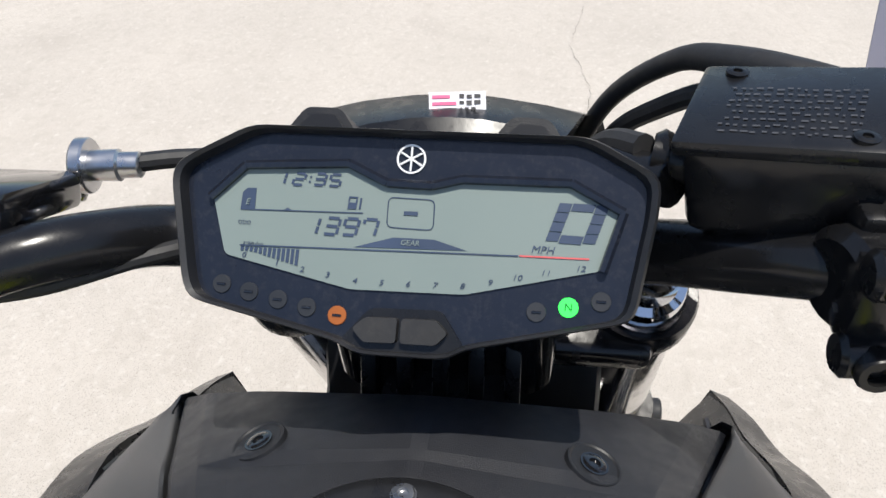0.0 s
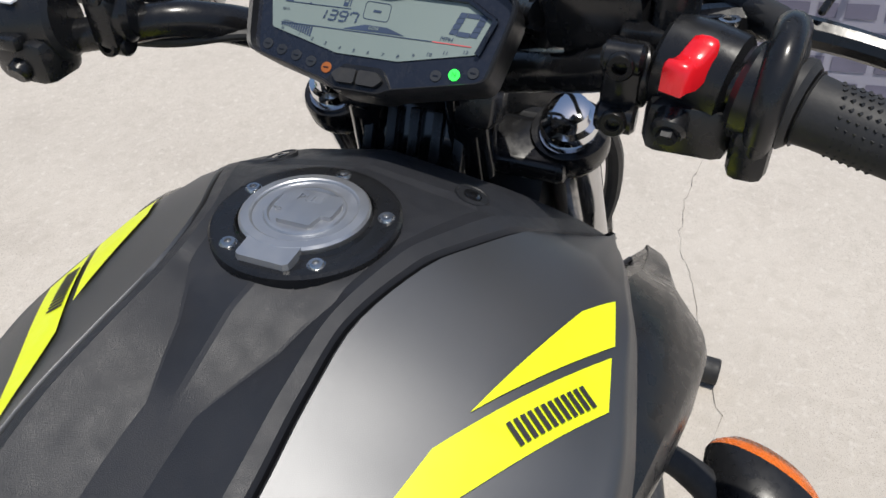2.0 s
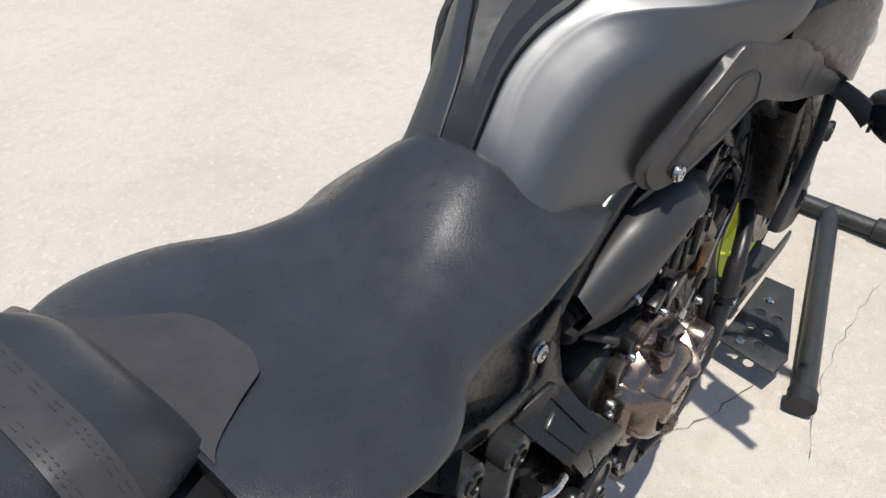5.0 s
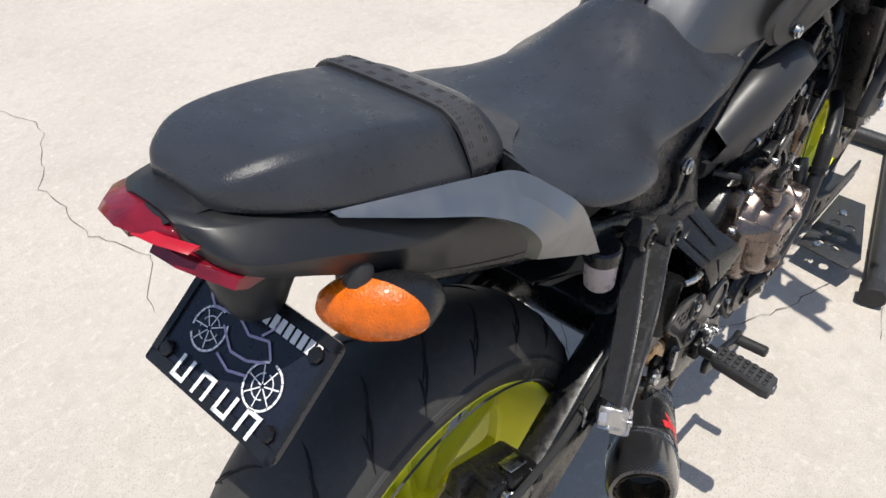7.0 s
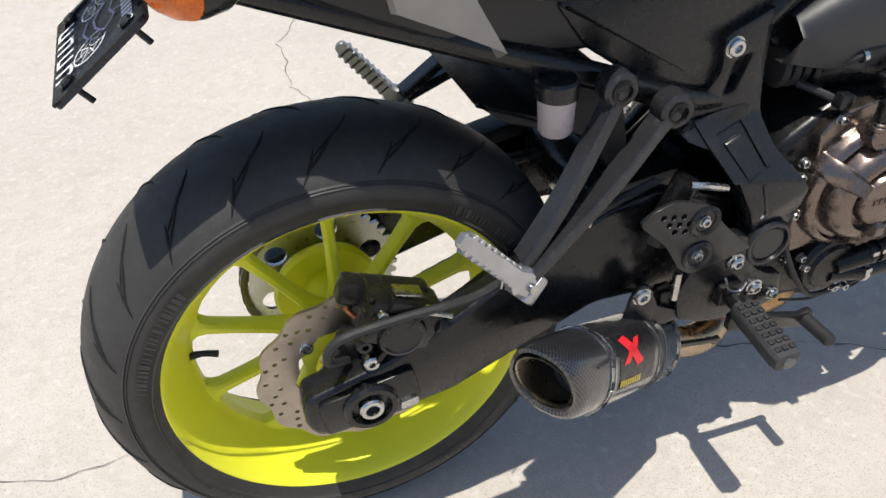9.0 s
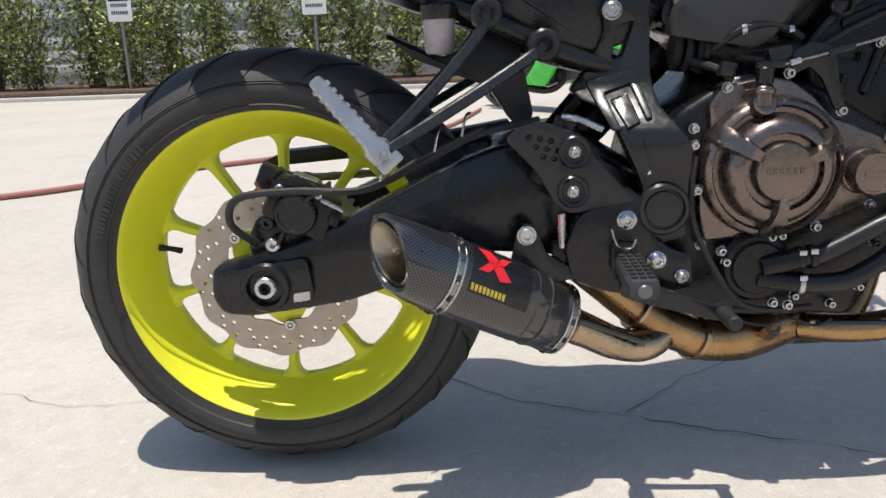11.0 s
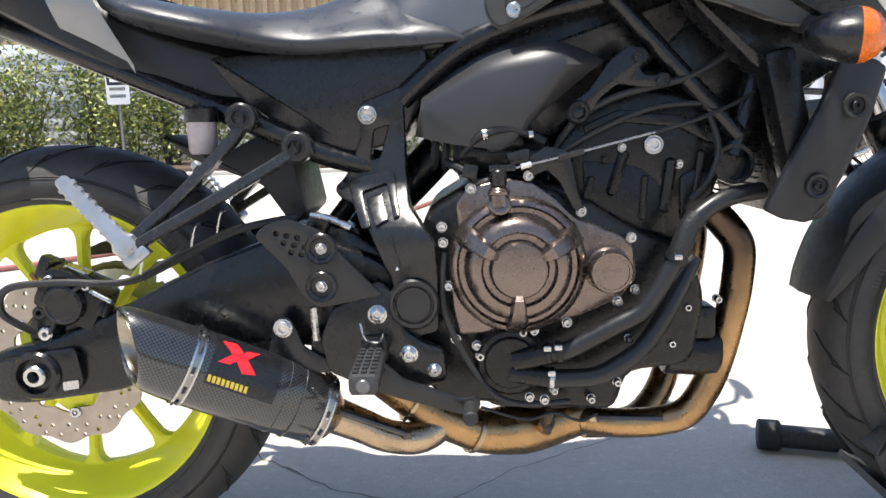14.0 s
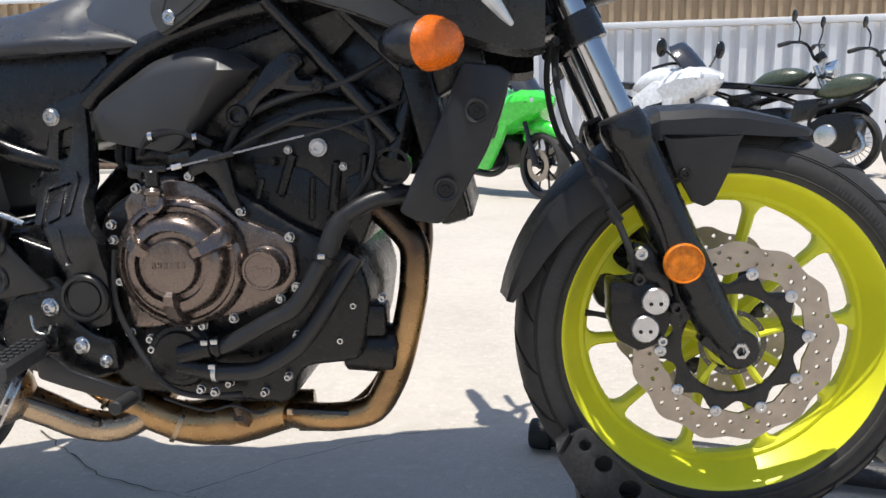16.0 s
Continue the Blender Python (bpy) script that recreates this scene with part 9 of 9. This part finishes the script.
# ---------------------------------------------------------------- cracks in the slab
def crack(points, w, seed, bm):
    rnd = random.Random(seed)
    path = []
    for (x0, y0), (x1, y1) in zip(points, points[1:]):
        n = max(2, int(math.hypot(x1 - x0, y1 - y0) / 0.025))
        for i in range(n):
            t = i / n
            path.append(Vector((x0 + (x1 - x0) * t + rnd.uniform(-1, 1) * 0.006, y0 + (y1 - y0) * t + rnd.uniform(-1, 1) * 0.006, 0)))
    prev = None
    for i, p in enumerate(path[:-1]):
        d = (path[i + 1] - p).normalized()
        n = Vector((-d.y, d.x, 0)) * w * rnd.uniform(0.15, 1.0)
        cur = (bm.verts.new(p + n + Vector((0, 0, 0.0018))), bm.verts.new(p - n + Vector((0, 0, 0.0018))))
        if prev:
            bm.faces.new((prev[0], cur[0], cur[1], prev[1]))
        prev = cur


def cracks():
    bm = bmesh.new()
    crack([(0.10, 0.30), (0.333, 0.11), (0.52, 0.04), (0.66, -0.02), (0.80, -0.06), (1.02, -0.18), (1.2, -0.22)], 0.0021, 1, bm)
    crack([(0.52, 0.04), (0.66, 0.18), (0.84, 0.30), (1.0, 0.36)], 0.0012, 2, bm)
    crack([(-1.6, 0.35), (-0.9, 0.28), (-0.46, 0.11), (-0.25, 0.14)], 0.0010, 3, bm)
    crack([(1.06, -0.36), (1.2, -0.324), (1.34, -0.31), (1.48, -0.307), (1.69, -0.324), (1.88, -0.255), (2.06, -0.22), (2.2, -0.16), (2.39, -0.14), (3.14, -0.21), (3.49, -0.14), (3.92, -0.21)], 0.0007, 4, bm)
    crack([(0.17, 2.6), (0.2, 2.23), (0.24, 2.08), (0.28, 1.96), (0.26, 1.86), (0.21, 1.75), (0.16, 1.64), (0.12, 1.58), (0.13, 1.51), (0.13, 1.44), (0.11, 1.38), (0.12, 1.32), (0.11, 1.28), (0.14, 1.2), (0.16, 1.14), (0.17, 1.09), (0.16, 1.05), (0.12, 0.99), (0.08, 0.95), (0.06, 0.83)], 0.0011, 5, bm)
    me = part("ground_cracks", bm, CRACK)
    tagged(me, "dark hairline cracks across the concrete", "cracks", kind="stuff")


CRACK = mat("crack_shadow", (0.10, 0.088, 0.072), 0.95)
cracks()

# a pale red hose lying behind the motorcycle
hose = part("garden_hose", tube([(-6.0, 0.9, 0.014), (-2.9, 1.65, 0.014), (-1.74, 2.14, 0.014), (-1.16, 2.72, 0.014), (-0.45, 3.25, 0.014), (0.1, 4.1, 0.014), (0.4, 5.4, 0.014)], 0.014, 10, 10), mat("faded_red_hose", (0.33, 0.13, 0.11), 0.55, vary=0.1))
tagged(hose, "faded red garden hose lying on the concrete", "hose")

# ---------------------------------------------------------------- background: hedge, wall, signs, parked bikes
LEAF = mat("shrub_leaf", (0.14, 0.17, 0.025), 0.5, vary=0.2, scale=3)


def leaf_colours(m):
    nt = m.node_tree
    n, l = nt.nodes, nt.links
    b = n["Principled BSDF"]
    g = n.new("ShaderNodeNewGeometry")
    r = n.new("ShaderNodeValToRGB")
    e = r.color_ramp.elements
    e[0].color, e[1].color = (0.07, 0.10, 0.03, 1), (0.46, 0.44, 0.13, 1)
    k = r.color_ramp.elements.new(0.55)
    k.color = (0.20, 0.25, 0.065, 1)
    l.new(g.outputs["Random Per Island"], r.inputs[0])
    l.new(r.outputs[0], b.inputs["Base Color"])


leaf_colours(LEAF)
BARK = mat("shrub_bark", (0.12, 0.09, 0.07), 0.9, bump=0.5, bscale=60)
BLOCK = mat("white_painted_block", (0.66, 0.67, 0.69), 0.8, vary=0.05, scale=2, bump=0.3, bscale=80, dirt=0.1)
TAN = mat("tan_ribbed_cladding", (0.42, 0.31, 0.2), 0.7, vary=0.06, scale=2)
WHITEWALL = mat("white_corrugated_steel", (0.72, 0.73, 0.75), 0.5, vary=0.05, scale=2, dirt=0.08)
MULCH = mat("brown_mulch", (0.10, 0.065, 0.045), 0.95, vary=0.4, scale=25, bump=1.0, bscale=40)
SIGNP = mat("galvanised_post", (0.2, 0.2, 0.2), 0.5, metal=0.4)
KERB = mat("kerb_concrete", (0.42, 0.4, 0.37), 0.85, vary=0.08, scale=5)


def shrub(x, y, h, w, seed):
    rnd = random.Random(seed)
    root = tagged(new("shrub"), "leafy green and yellow hedge shrub with bare stems", "shrub", "hedge shrubs")
    root.location = (x, y, 0.05)
    tips = []
    for i in range(9):
        a = rnd.uniform(0, 2 * math.pi)
        sp = rnd.uniform(0.15, 0.75) * w
        hh = h * rnd.uniform(0.6, 1.0)
        base = Vector((rnd.uniform(-0.12, 0.12), rnd.uniform(-0.10, 0.10), 0))
        mid = base + Vector((math.cos(a) * sp * 0.35, math.sin(a) * sp * 0.25, hh * 0.5))
        tip = base + Vector((math.cos(a) * sp, math.sin(a) * sp * 0.5, hh))
        part("stem", tube([base, mid, tip], [0.016, 0.010, 0.003], 6, 5), BARK, root)
        for k in range(9):
            f = 0.22 + 0.78 * k / 8
            c = catmull([base, mid, tip], 8)[min(16, int(f * 16))]
            tips.append((c, 0.09 + 0.11 * rnd.random()))
    verts, faces = [], []
    for c, r in tips:
        for k in range(rnd.randint(20, 40)):
            p = c + Vector((rnd.gauss(0, r), rnd.gauss(0, r * 0.8), rnd.gauss(0, r)))
            if p.z < 0.08:
                continue
            u = Vector((rnd.uniform(-1, 1), rnd.uniform(-1, 1), rnd.uniform(-0.6, 0.9))).normalized()
            v = u.cross(Vector((rnd.uniform(-1, 1), rnd.uniform(-1, 1), rnd.uniform(-1, 1)))).normalized()
            s = rnd.uniform(0.022, 0.050)
            n = len(verts)
            verts += [p - u * s, p + v * s * 0.45 + u * s * 0.1, p + u * s, p - v * s * 0.45 + u * s * 0.1]
            faces.append((n, n + 1, n + 2, n + 3))
    me = bpy.data.meshes.new("foliage")
    me.from_pydata(verts, [], faces)
    me.materials.append(LEAF)
    ob = new("foliage", me)
    ob.parent = root
    ob["kind"] = "stuff"
    return root


for k, (x, h, w) in enumerate(((-7.0, 1.8, 0.9), (-6.2, 1.6, 0.9), (-5.55, 1.9, 0.85), (-4.75, 1.85, 0.7), (-4.2, 1.5, 0.7), (-3.6, 1.6, 0.65), (-3.0, 1.9, 0.65), (-2.3, 1.75, 0.7), (-1.7, 1.7, 0.6), (-1.15, 1.9, 0.75), (-0.5, 1.9, 0.75), (0.3, 1.7, 0.7))):
    shrub(x, 9.35 + 0.15 * (k % 2), h, w, 20 + k)

tagged(part("planting_bed", box((-5.0, 9.6, 0.04), (13.5, 1.9, 0.12), 0.03), MULCH), "brown mulch planting bed under the hedge", "planting bed", kind="structure")
tagged(part("kerb", box((-5.0, 8.55, 0.0), (13.7, 0.14, 0.10), 0.02), KERB), "low concrete kerb along the hedge", "kerb", kind="structure")


def block_wall():
    wall = part("wall_north", box((-5.4, 10.72, 0.96), (12.8, 0.16, 1.92), 0.005), BLOCK)
    tagged(wall, "white painted block wall behind the hedge", "wall", kind="structure")
    bx = box((0, 0, 0), (0.39, 0.02, 0.19), 0.006)
    me = bpy.data.meshes.new("block")
    finish(bx)
    bx.to_mesh(me)
    me.materials.append(BLOCK)
    for r in range(8):
        for c in range(24):
            ob = new("block", me)
            ob.parent = wall
            ob.location = (-9.4 + c * 0.40 + (0.2 if r % 2 else 0), 10.637, 0.30 + r * 0.20)


block_wall()
tagged(part("rail", tube([(-11.0, 10.55, 1.52), (0.9, 10.55, 1.48)], 0.014, 8, 1, False), SIGNP), "thin dark rail along the block wall", "rail", kind="structure")


def sign(x, y):
    s = tagged(new("parking_sign"), "white parking sign with a black emblem on a grey post", "sign", "parking signs")
    s.location = (x, y, -0.17)
    part("post", cyl((0, 0, 0.17), (0, 0, 2.2), 0.022, seg=12), SIGNP, s)
    pan = part("panel", plate(round_poly([(-0.152, 1.10), (0.152, 1.10), (0.152, 1.56), (-0.152, 1.56)], 0.02, 4), -0.032, -0.026, 0.001), WHITE, s)
    part("emblem", plate(round_poly([(-0.135, 1.345), (0.135, 1.345), (0.135, 1.545), (-0.135, 1.545)], 0.02, 4), -0.036, -0.033, 0), INK, pan)
    part("emblem", plate(round_poly([(-0.095, 1.385), (0.095, 1.385), (0.085, 1.47), (0.0, 1.51), (-0.085, 1.47)], 0.02, 4), -0.040, -0.037, 0, [circle2(0.0, 1.44, 0.035, 14)]), WHITE, pan)
    for z in (1.275, 1.185):
        for i in range(8):
            part("lettering_bar", plate([(-0.105 + i * 0.027, z), (-0.088 + i * 0.027, z), (-0.088 + i * 0.027, z + 0.042), (-0.105 + i * 0.027, z + 0.042)], -0.036, -0.033, 0), LAMP_OFF, pan)


sign(-4.02, 8.85)
sign(-1.57, 8.85)


def ribbed(name, x0, x1, y, z0, z1, pitch, depth, material, label, cat, shape=0.5):
    n = int((x1 - x0) / pitch)
    prof = []
    for i in range(n):
        x = x0 + i * pitch
        for f, d in ((0, 0), (shape * 0.8, 0), (shape, depth), (0.92, depth)):
            prof.append((x + f * pitch, y - d))
    verts = [(x, yy, z0) for x, yy in prof] + [(x, yy, z1) for x, yy in prof] + [(x, y + 0.08, z1) for x, yy in prof] + [(x, y + 0.08, z0) for x, yy in prof]
    k = len(prof)
    faces = []
    for r in range(3):
        faces += [(r * k + i, r * k + i + 1, (r + 1) * k + i + 1, (r + 1) * k + i) for i in range(k - 1)]
    me = bpy.data.meshes.new(name)
    me.from_pydata(verts, [], faces)
    me.materials.append(material)
    return tagged(new(name, me), label, cat, kind="structure")


ribbed("wall_container", 1.0, 16.0, 12.2, 0.0, 1.98, 0.28, 0.13, WHITEWALL, "white corrugated steel container wall", "wall")
tagged(part("trim", box((8.5, 12.10, 2.04), (15.0, 0.16, 0.10), 0.01), WHITEWALL), "white top rail of the container", "trim", kind="structure")
ribbed("wall_building", -40.0, 40.0, 26.0, 0.0, 4.95, 0.42, 0.12, TAN, "tan vertically ribbed building wall", "wall", 0.55)
tagged(part("roof_edge", box((0, 26.0, 5.0), (80.0, 0.5, 0.12), 0.01), WHITEWALL), "pale roof edge of the building", "trim", kind="structure")
# plain wall, unseen and added, that closes the yard behind the camera
ribbed("wall_south", -40.0, 40.0, -30.0, 0.0, 4.0, 0.42, 0.12, TAN, "unseen tan ribbed wall added behind the camera", "wall", 0.55)


def parked_bike(front, yaw, paint, faired, label, rim_mat, size=1.0, rd=0.30, spokes=10, spoke_r=0.010):
    """A motorcycle parked with its front axle over the plan point front, heading yaw degrees."""
    root = tagged(new("parked_motorcycle"), label, "motorcycle", "parked motorcycles")
    a = radians(yaw)
    root.matrix_basis = pose(front[0] - 1.40 * size * math.cos(a), front[1] - 1.40 * size * math.sin(a), 0, 0, 0, yaw) @ Matrix.Scale(size, 4)
    for x in (0.0, 1.40):
        r = part("wheel", lathe([(rd - 0.075, -0.03), (rd - 0.065, -0.045), (rd - 0.06, 0), (rd - 0.065, 0.045), (rd - 0.075, 0.03)], (x, 0, rd), (0, 1, 0), 40, closed=True), rim_mat, root)
        part("tyre", lathe([(rd - 0.066, -0.050), (rd - 0.035, -0.062), (rd - 0.012, -0.048), (rd, 0), (rd - 0.012, 0.048), (rd - 0.035, 0.062), (rd - 0.066, 0.050)], (x, 0, rd), (0, 1, 0), 48, closed=True), TYRE, r)
        for i in range(spokes):
            t = 2 * math.pi * i / spokes
            part("spoke", tube([(x + 0.02 * math.cos(t + 0.9), 0.03 * (-1) ** i, rd + 0.02 * math.sin(t + 0.9)), (x + math.cos(t) * (rd - 0.07), 0, rd + math.sin(t) * (rd - 0.07))], spoke_r, 6, 1, False), rim_mat, r)
        part("hub", cyl((x, -0.06, rd), (x, 0.06, rd), 0.035, seg=18, ch=0.005), FIN, r)
        for y in ((-0.075, 0.075) if x and faired else (-0.075,)):
            part("brake_disc", lathe([(0.09, y), (0.145, y), (0.145, y + 0.005), (0.09, y + 0.005)], (x, 0, rd), (0, 1, 0), 32, closed=True), DISC, r)
    for s in (-1, 1):
        part("fork_leg", tube([(1.40, s * 0.10, rd), (1.30, s * 0.10, 0.56)], [0.030, 0.030], 12, 1, False), SATIN, root)
        part("fork_tube", tube([(1.30, s * 0.10, 0.56), (1.12, s * 0.10, 0.98)], 0.022, 12, 1, False), STEEL if not faired else SATIN, root)
        part("swingarm", tube([(0, s * 0.11, rd), (0.5, s * 0.11, 0.40)], 0.025, 8, 1, False), FIN, root)
        part("caliper", box((1.33, s * 0.10, rd + 0.10), (0.05, 0.05, 0.09), 0.01, (0, 25, 0)), FIN, root)
    part("engine", plate(round_poly([(0.48, 0.28), (0.5, 0.52), (0.62, 0.60), (0.85, 0.62), (0.93, 0.50), (0.9, 0.28), (0.7, 0.22)], 0.03, 3), -0.17, 0.17, 0.02), FIN, root)
    for k in range(5):
        part("cooling_fin", box((0.80, 0, 0.47 + 0.028 * k), (0.20, 0.30, 0.008), 0.002, (0, -10, 0)), FIN, root)
    part("engine_cover", lathe([(0.11, 0), (0.10, 0.02), (0.06, 0.03), (0, 0.03)], (0.66, -0.17, 0.40), (0, -1, 0), 28), ALU if not faired else FIN, root)
    part("exhaust", tube([(0.9, -0.08, 0.45), (0.98, -0.10, 0.30), (0.8, -0.14, 0.2), (0.4, -0.17, 0.25), (0.0, -0.2, 0.38)], [0.025, 0.025, 0.03, 0.04, 0.045], 12), STEEL if not faired else FIN, root)
    for s in (-1, 1):
        part("frame_tube", tube([(1.08, s * 0.05, 0.92), (0.85, s * 0.13, 0.74), (0.52, s * 0.13, 0.62), (0.50, s * 0.12, 0.36)], 0.018, 10), FIN, root)
        part("subframe_tube", tube([(0.52, s * 0.12, 0.62), (0.20, s * 0.11, 0.76), (-0.12, s * 0.08, 0.84)], 0.014, 8), FIN, root)
    tank = []
    for x, w, zt, zb in ((0.50, 0.07, 0.815, 0.78), (0.56, 0.11, 0.88, 0.76), (0.68, 0.145, 0.955, 0.75), (0.84, 0.155, 0.985, 0.77), (0.97, 0.13, 0.965, 0.82), (1.03, 0.08, 0.93, 0.85)):
        zm = zb + (zt - zb) * 0.55
        tank.append([Vector((x, f * w, z)) for f, z in ((0, zt), (0.45, zt - 0.008), (0.82, zt - (zt - zm) * 0.45), (1, zm), (0.92, zb + (zm - zb) * 0.3), (0.7, zb), (-0.7, zb), (-0.92, zb + (zm - zb) * 0.3), (-1, zm), (-0.82, zt - (zt - zm) * 0.45), (-0.45, zt - 0.008))])
    cols = [catmull([r[k] for r in tank], 3) for k in range(11)]
    part("fuel_tank", loft([[q[i] for q in cols] for i in range(len(cols[0]))]), paint, root, angle=1.0)
    part("seat", plate(round_poly([(-0.10, 0.87), (0.15, 0.82), (0.5, 0.79), (0.55, 0.85), (0.3, 0.875), (-0.12, 0.93)], 0.02, 3), -0.12, 0.12, 0.02), SEAT, root)
    part("front_mudguard", tube([(1.14, 0, rd + 0.22), (1.24, 0, rd + 0.30), (1.36, 0, rd + 0.335), (1.48, 0, rd + 0.315), (1.58, 0, rd + 0.255)], [0.03, 0.06, 0.065, 0.06, 0.03], 12), paint if faired else SATIN, root)
    if faired:
        nose = []
        for x, w, zt, zb in ((0.86, 0.20, 0.86, 0.56), (1.02, 0.235, 0.95, 0.58), (1.18, 0.24, 0.985, 0.64), (1.32, 0.19, 0.955, 0.72), (1.43, 0.11, 0.90, 0.78), (1.49, 0.035, 0.85, 0.81)):
            zm = zb + (zt - zb) * 0.62
            nose.append([Vector((x, f * w, z)) for f, z in ((0, zt), (0.5, zt - 0.01), (0.9, zm + 0.04), (1, zm), (0.86, zb + 0.03), (0.6, zb), (-0.6, zb), (-0.86, zb + 0.03), (-1, zm), (-0.9, zm + 0.04), (-0.5, zt - 0.01))])
        fair = part("nose_fairing", loft(nose), paint, root, angle=0.45)
        for s in (-1, 1):
            part("side_fairing", plate(round_poly([(0.62, 0.70), (0.90, 0.86), (1.20, 0.80), (1.10, 0.60), (0.98, 0.42), (0.84, 0.24), (0.52, 0.25), (0.72, 0.46)], 0.03, 3), s * 0.17, s * 0.215, 0.015), paint, root)
            part("vent", plate(round_poly([(0.80, 0.62), (1.02, 0.66), (0.96, 0.54), (0.86, 0.52)], 0.015, 2), s * 0.212, s * 0.2185, 0.002), FIN, root)
            part("headlight", place(lathe([(0.075, -0.01), (0.07, 0.008), (0.04, 0.018), (0, 0.022)], (0, 0, 0), (0.86, s * 0.5, 0.12), 20), Matrix.Translation((1.365, s * 0.112, 0.868)) @ Matrix.Diagonal((1, 1, 0.55, 1))), GLASSD, root)
            part("headlight_lamp", place(lathe([(0.03, 0.0), (0.02, 0.014), (0, 0.018)], (0, 0, 0), (0.86, s * 0.5, 0.12), 14), Matrix.Translation((1.385, s * 0.122, 0.868))), LENS, root)
            part("mirror_stem", tube([(1.20, s * 0.20, 0.97), (1.18, s * 0.30, 1.06), (1.16, s * 0.36, 1.10)], 0.010, 8), SATIN, root)
            part("mirror", place(lathe([(0.01, -0.03), (0.075, -0.006), (0.08, 0.004), (0.0, 0.006)], (0, 0, 0), (-1, 0, 0.1), 18), Matrix.Translation((1.155, s * 0.40, 1.13)) @ Matrix.Diagonal((1, 0.8, 1.05, 1))), SATIN, root)
        screen = []
        for x, w, z in ((1.30, 0.15, 0.965), (1.22, 0.165, 1.05), (1.13, 0.15, 1.14), (1.07, 0.10, 1.19), (1.05, 0.05, 1.20)):
            screen.append([Vector((x - 0.10 * f * f, f * w, z - 0.03 * f * f)) for f in (-1, -0.6, -0.2, 0.2, 0.6, 1)])
        scr = loft(screen, False, False)
        bmesh.ops.solidify(scr, geom=scr.faces[:], thickness=0.004)
        part("windscreen", scr, GLASSD, root)
        part("tail_fairing", plate(round_poly([(-0.20, 1.00), (0.20, 0.90), (0.45, 0.80), (0.1, 0.78)], 0.02, 3), -0.10, 0.10, 0.02), paint, root)
        part("handlebar", tube([(1.00, -0.34, 0.96), (1.06, -0.18, 1.0), (1.08, 0, 1.0), (1.06, 0.18, 1.0), (1.00, 0.34, 0.96)], 0.014, 10), SATIN, root)
    else:
        lamp = part("headlight", lathe([(0.03, -0.11), (0.075, -0.08), (0.098, -0.01), (0.102, 0.0), (0.094, 0.008)], (1.27, 0, 0.93), (1, 0, -0.05), 28), CHROME, root)
        part("headlight_lens", lathe([(0.094, 0.004), (0.06, 0.018), (0, 0.024)], (1.27, 0, 0.93), (1, 0, -0.05), 28), LENS, lamp)
        part("handlebar", tube([(0.90, -0.42, 1.16), (0.97, -0.32, 1.19), (1.06, -0.18, 1.17), (1.10, -0.08, 1.05), (1.10, 0, 1.04), (1.10, 0.08, 1.05), (1.06, 0.18, 1.17), (0.97, 0.32, 1.19), (0.90, 0.42, 1.16)], 0.013, 10), SATIN, root)
        for s in (-1, 1):
            part("grip", cyl((0.90, s * 0.42, 1.16), (0.965, s * 0.325, 1.188), 0.020, seg=12, ch=0.003), RUBBER, root)
            part("lever", tube([(1.02, s * 0.24, 1.19), (1.06, s * 0.32, 1.19), (0.99, s * 0.42, 1.17)], 0.008, 8), SATIN, root)
            part("mirror_stem", tube([(1.02, s * 0.26, 1.19), (1.04, s * 0.30, 1.30), (1.02, s * 0.36, 1.37)], 0.007, 8), SATIN, root)
            part("mirror", place(lathe([(0.01, -0.022), (0.05, -0.008), (0.056, 0.004), (0.0, 0.006)], (0, 0, 0), (-1, 0, 0.1), 20), Matrix.Translation((1.015, s * 0.38, 1.41)) @ Matrix.Diagonal((1, 1.05, 0.95, 1))), SATIN, root)
            part("fork_indicator", lathe([(0.008, -0.05), (0.022, -0.02), (0.025, 0.01), (0, 0.02)], (1.22, s * 0.17, 0.88), (1, 0, 0), 14), SATIN, root)
        part("gauge", cyl((1.15, 0.0, 1.03), (1.11, 0.0, 1.09), 0.05, seg=20, ch=0.004), SATIN, root)
        part("side_panel", plate(round_poly([(0.30, 0.52), (0.34, 0.74), (0.56, 0.76), (0.56, 0.58)], 0.02, 3), -0.14, 0.14, 0.01), SATIN, root)
    return root


WIRE = mat("spoke_wheel_steel", (0.5, 0.5, 0.5), 0.3, metal=0.8)
GOLDW = mat("gold_wheel", (0.5, 0.3, 0.06), 0.4, metal=0.5)
# all stand nose towards the yard, three quarters on
parked_bike((1.34, 4.78), -52, GREEN, True, "bright green faired sport motorcycle parked in the yard", SATIN, 0.86)
parked_bike((3.10, 6.90), -52, WHITE_F, True, "white faired sport motorcycle with a smoked screen", SATIN, 1.12)
parked_bike((4.30, 6.60), -38, OLIVE, False, "olive green classic motorcycle with wire wheels", WIRE, 1.06, 0.29, 28, 0.0035)
parked_bike((4.62, 5.95), -40, OLIVE, False, "dark green classic motorcycle with gold wheels", GOLDW, 0.96, 0.29, 20, 0.006)
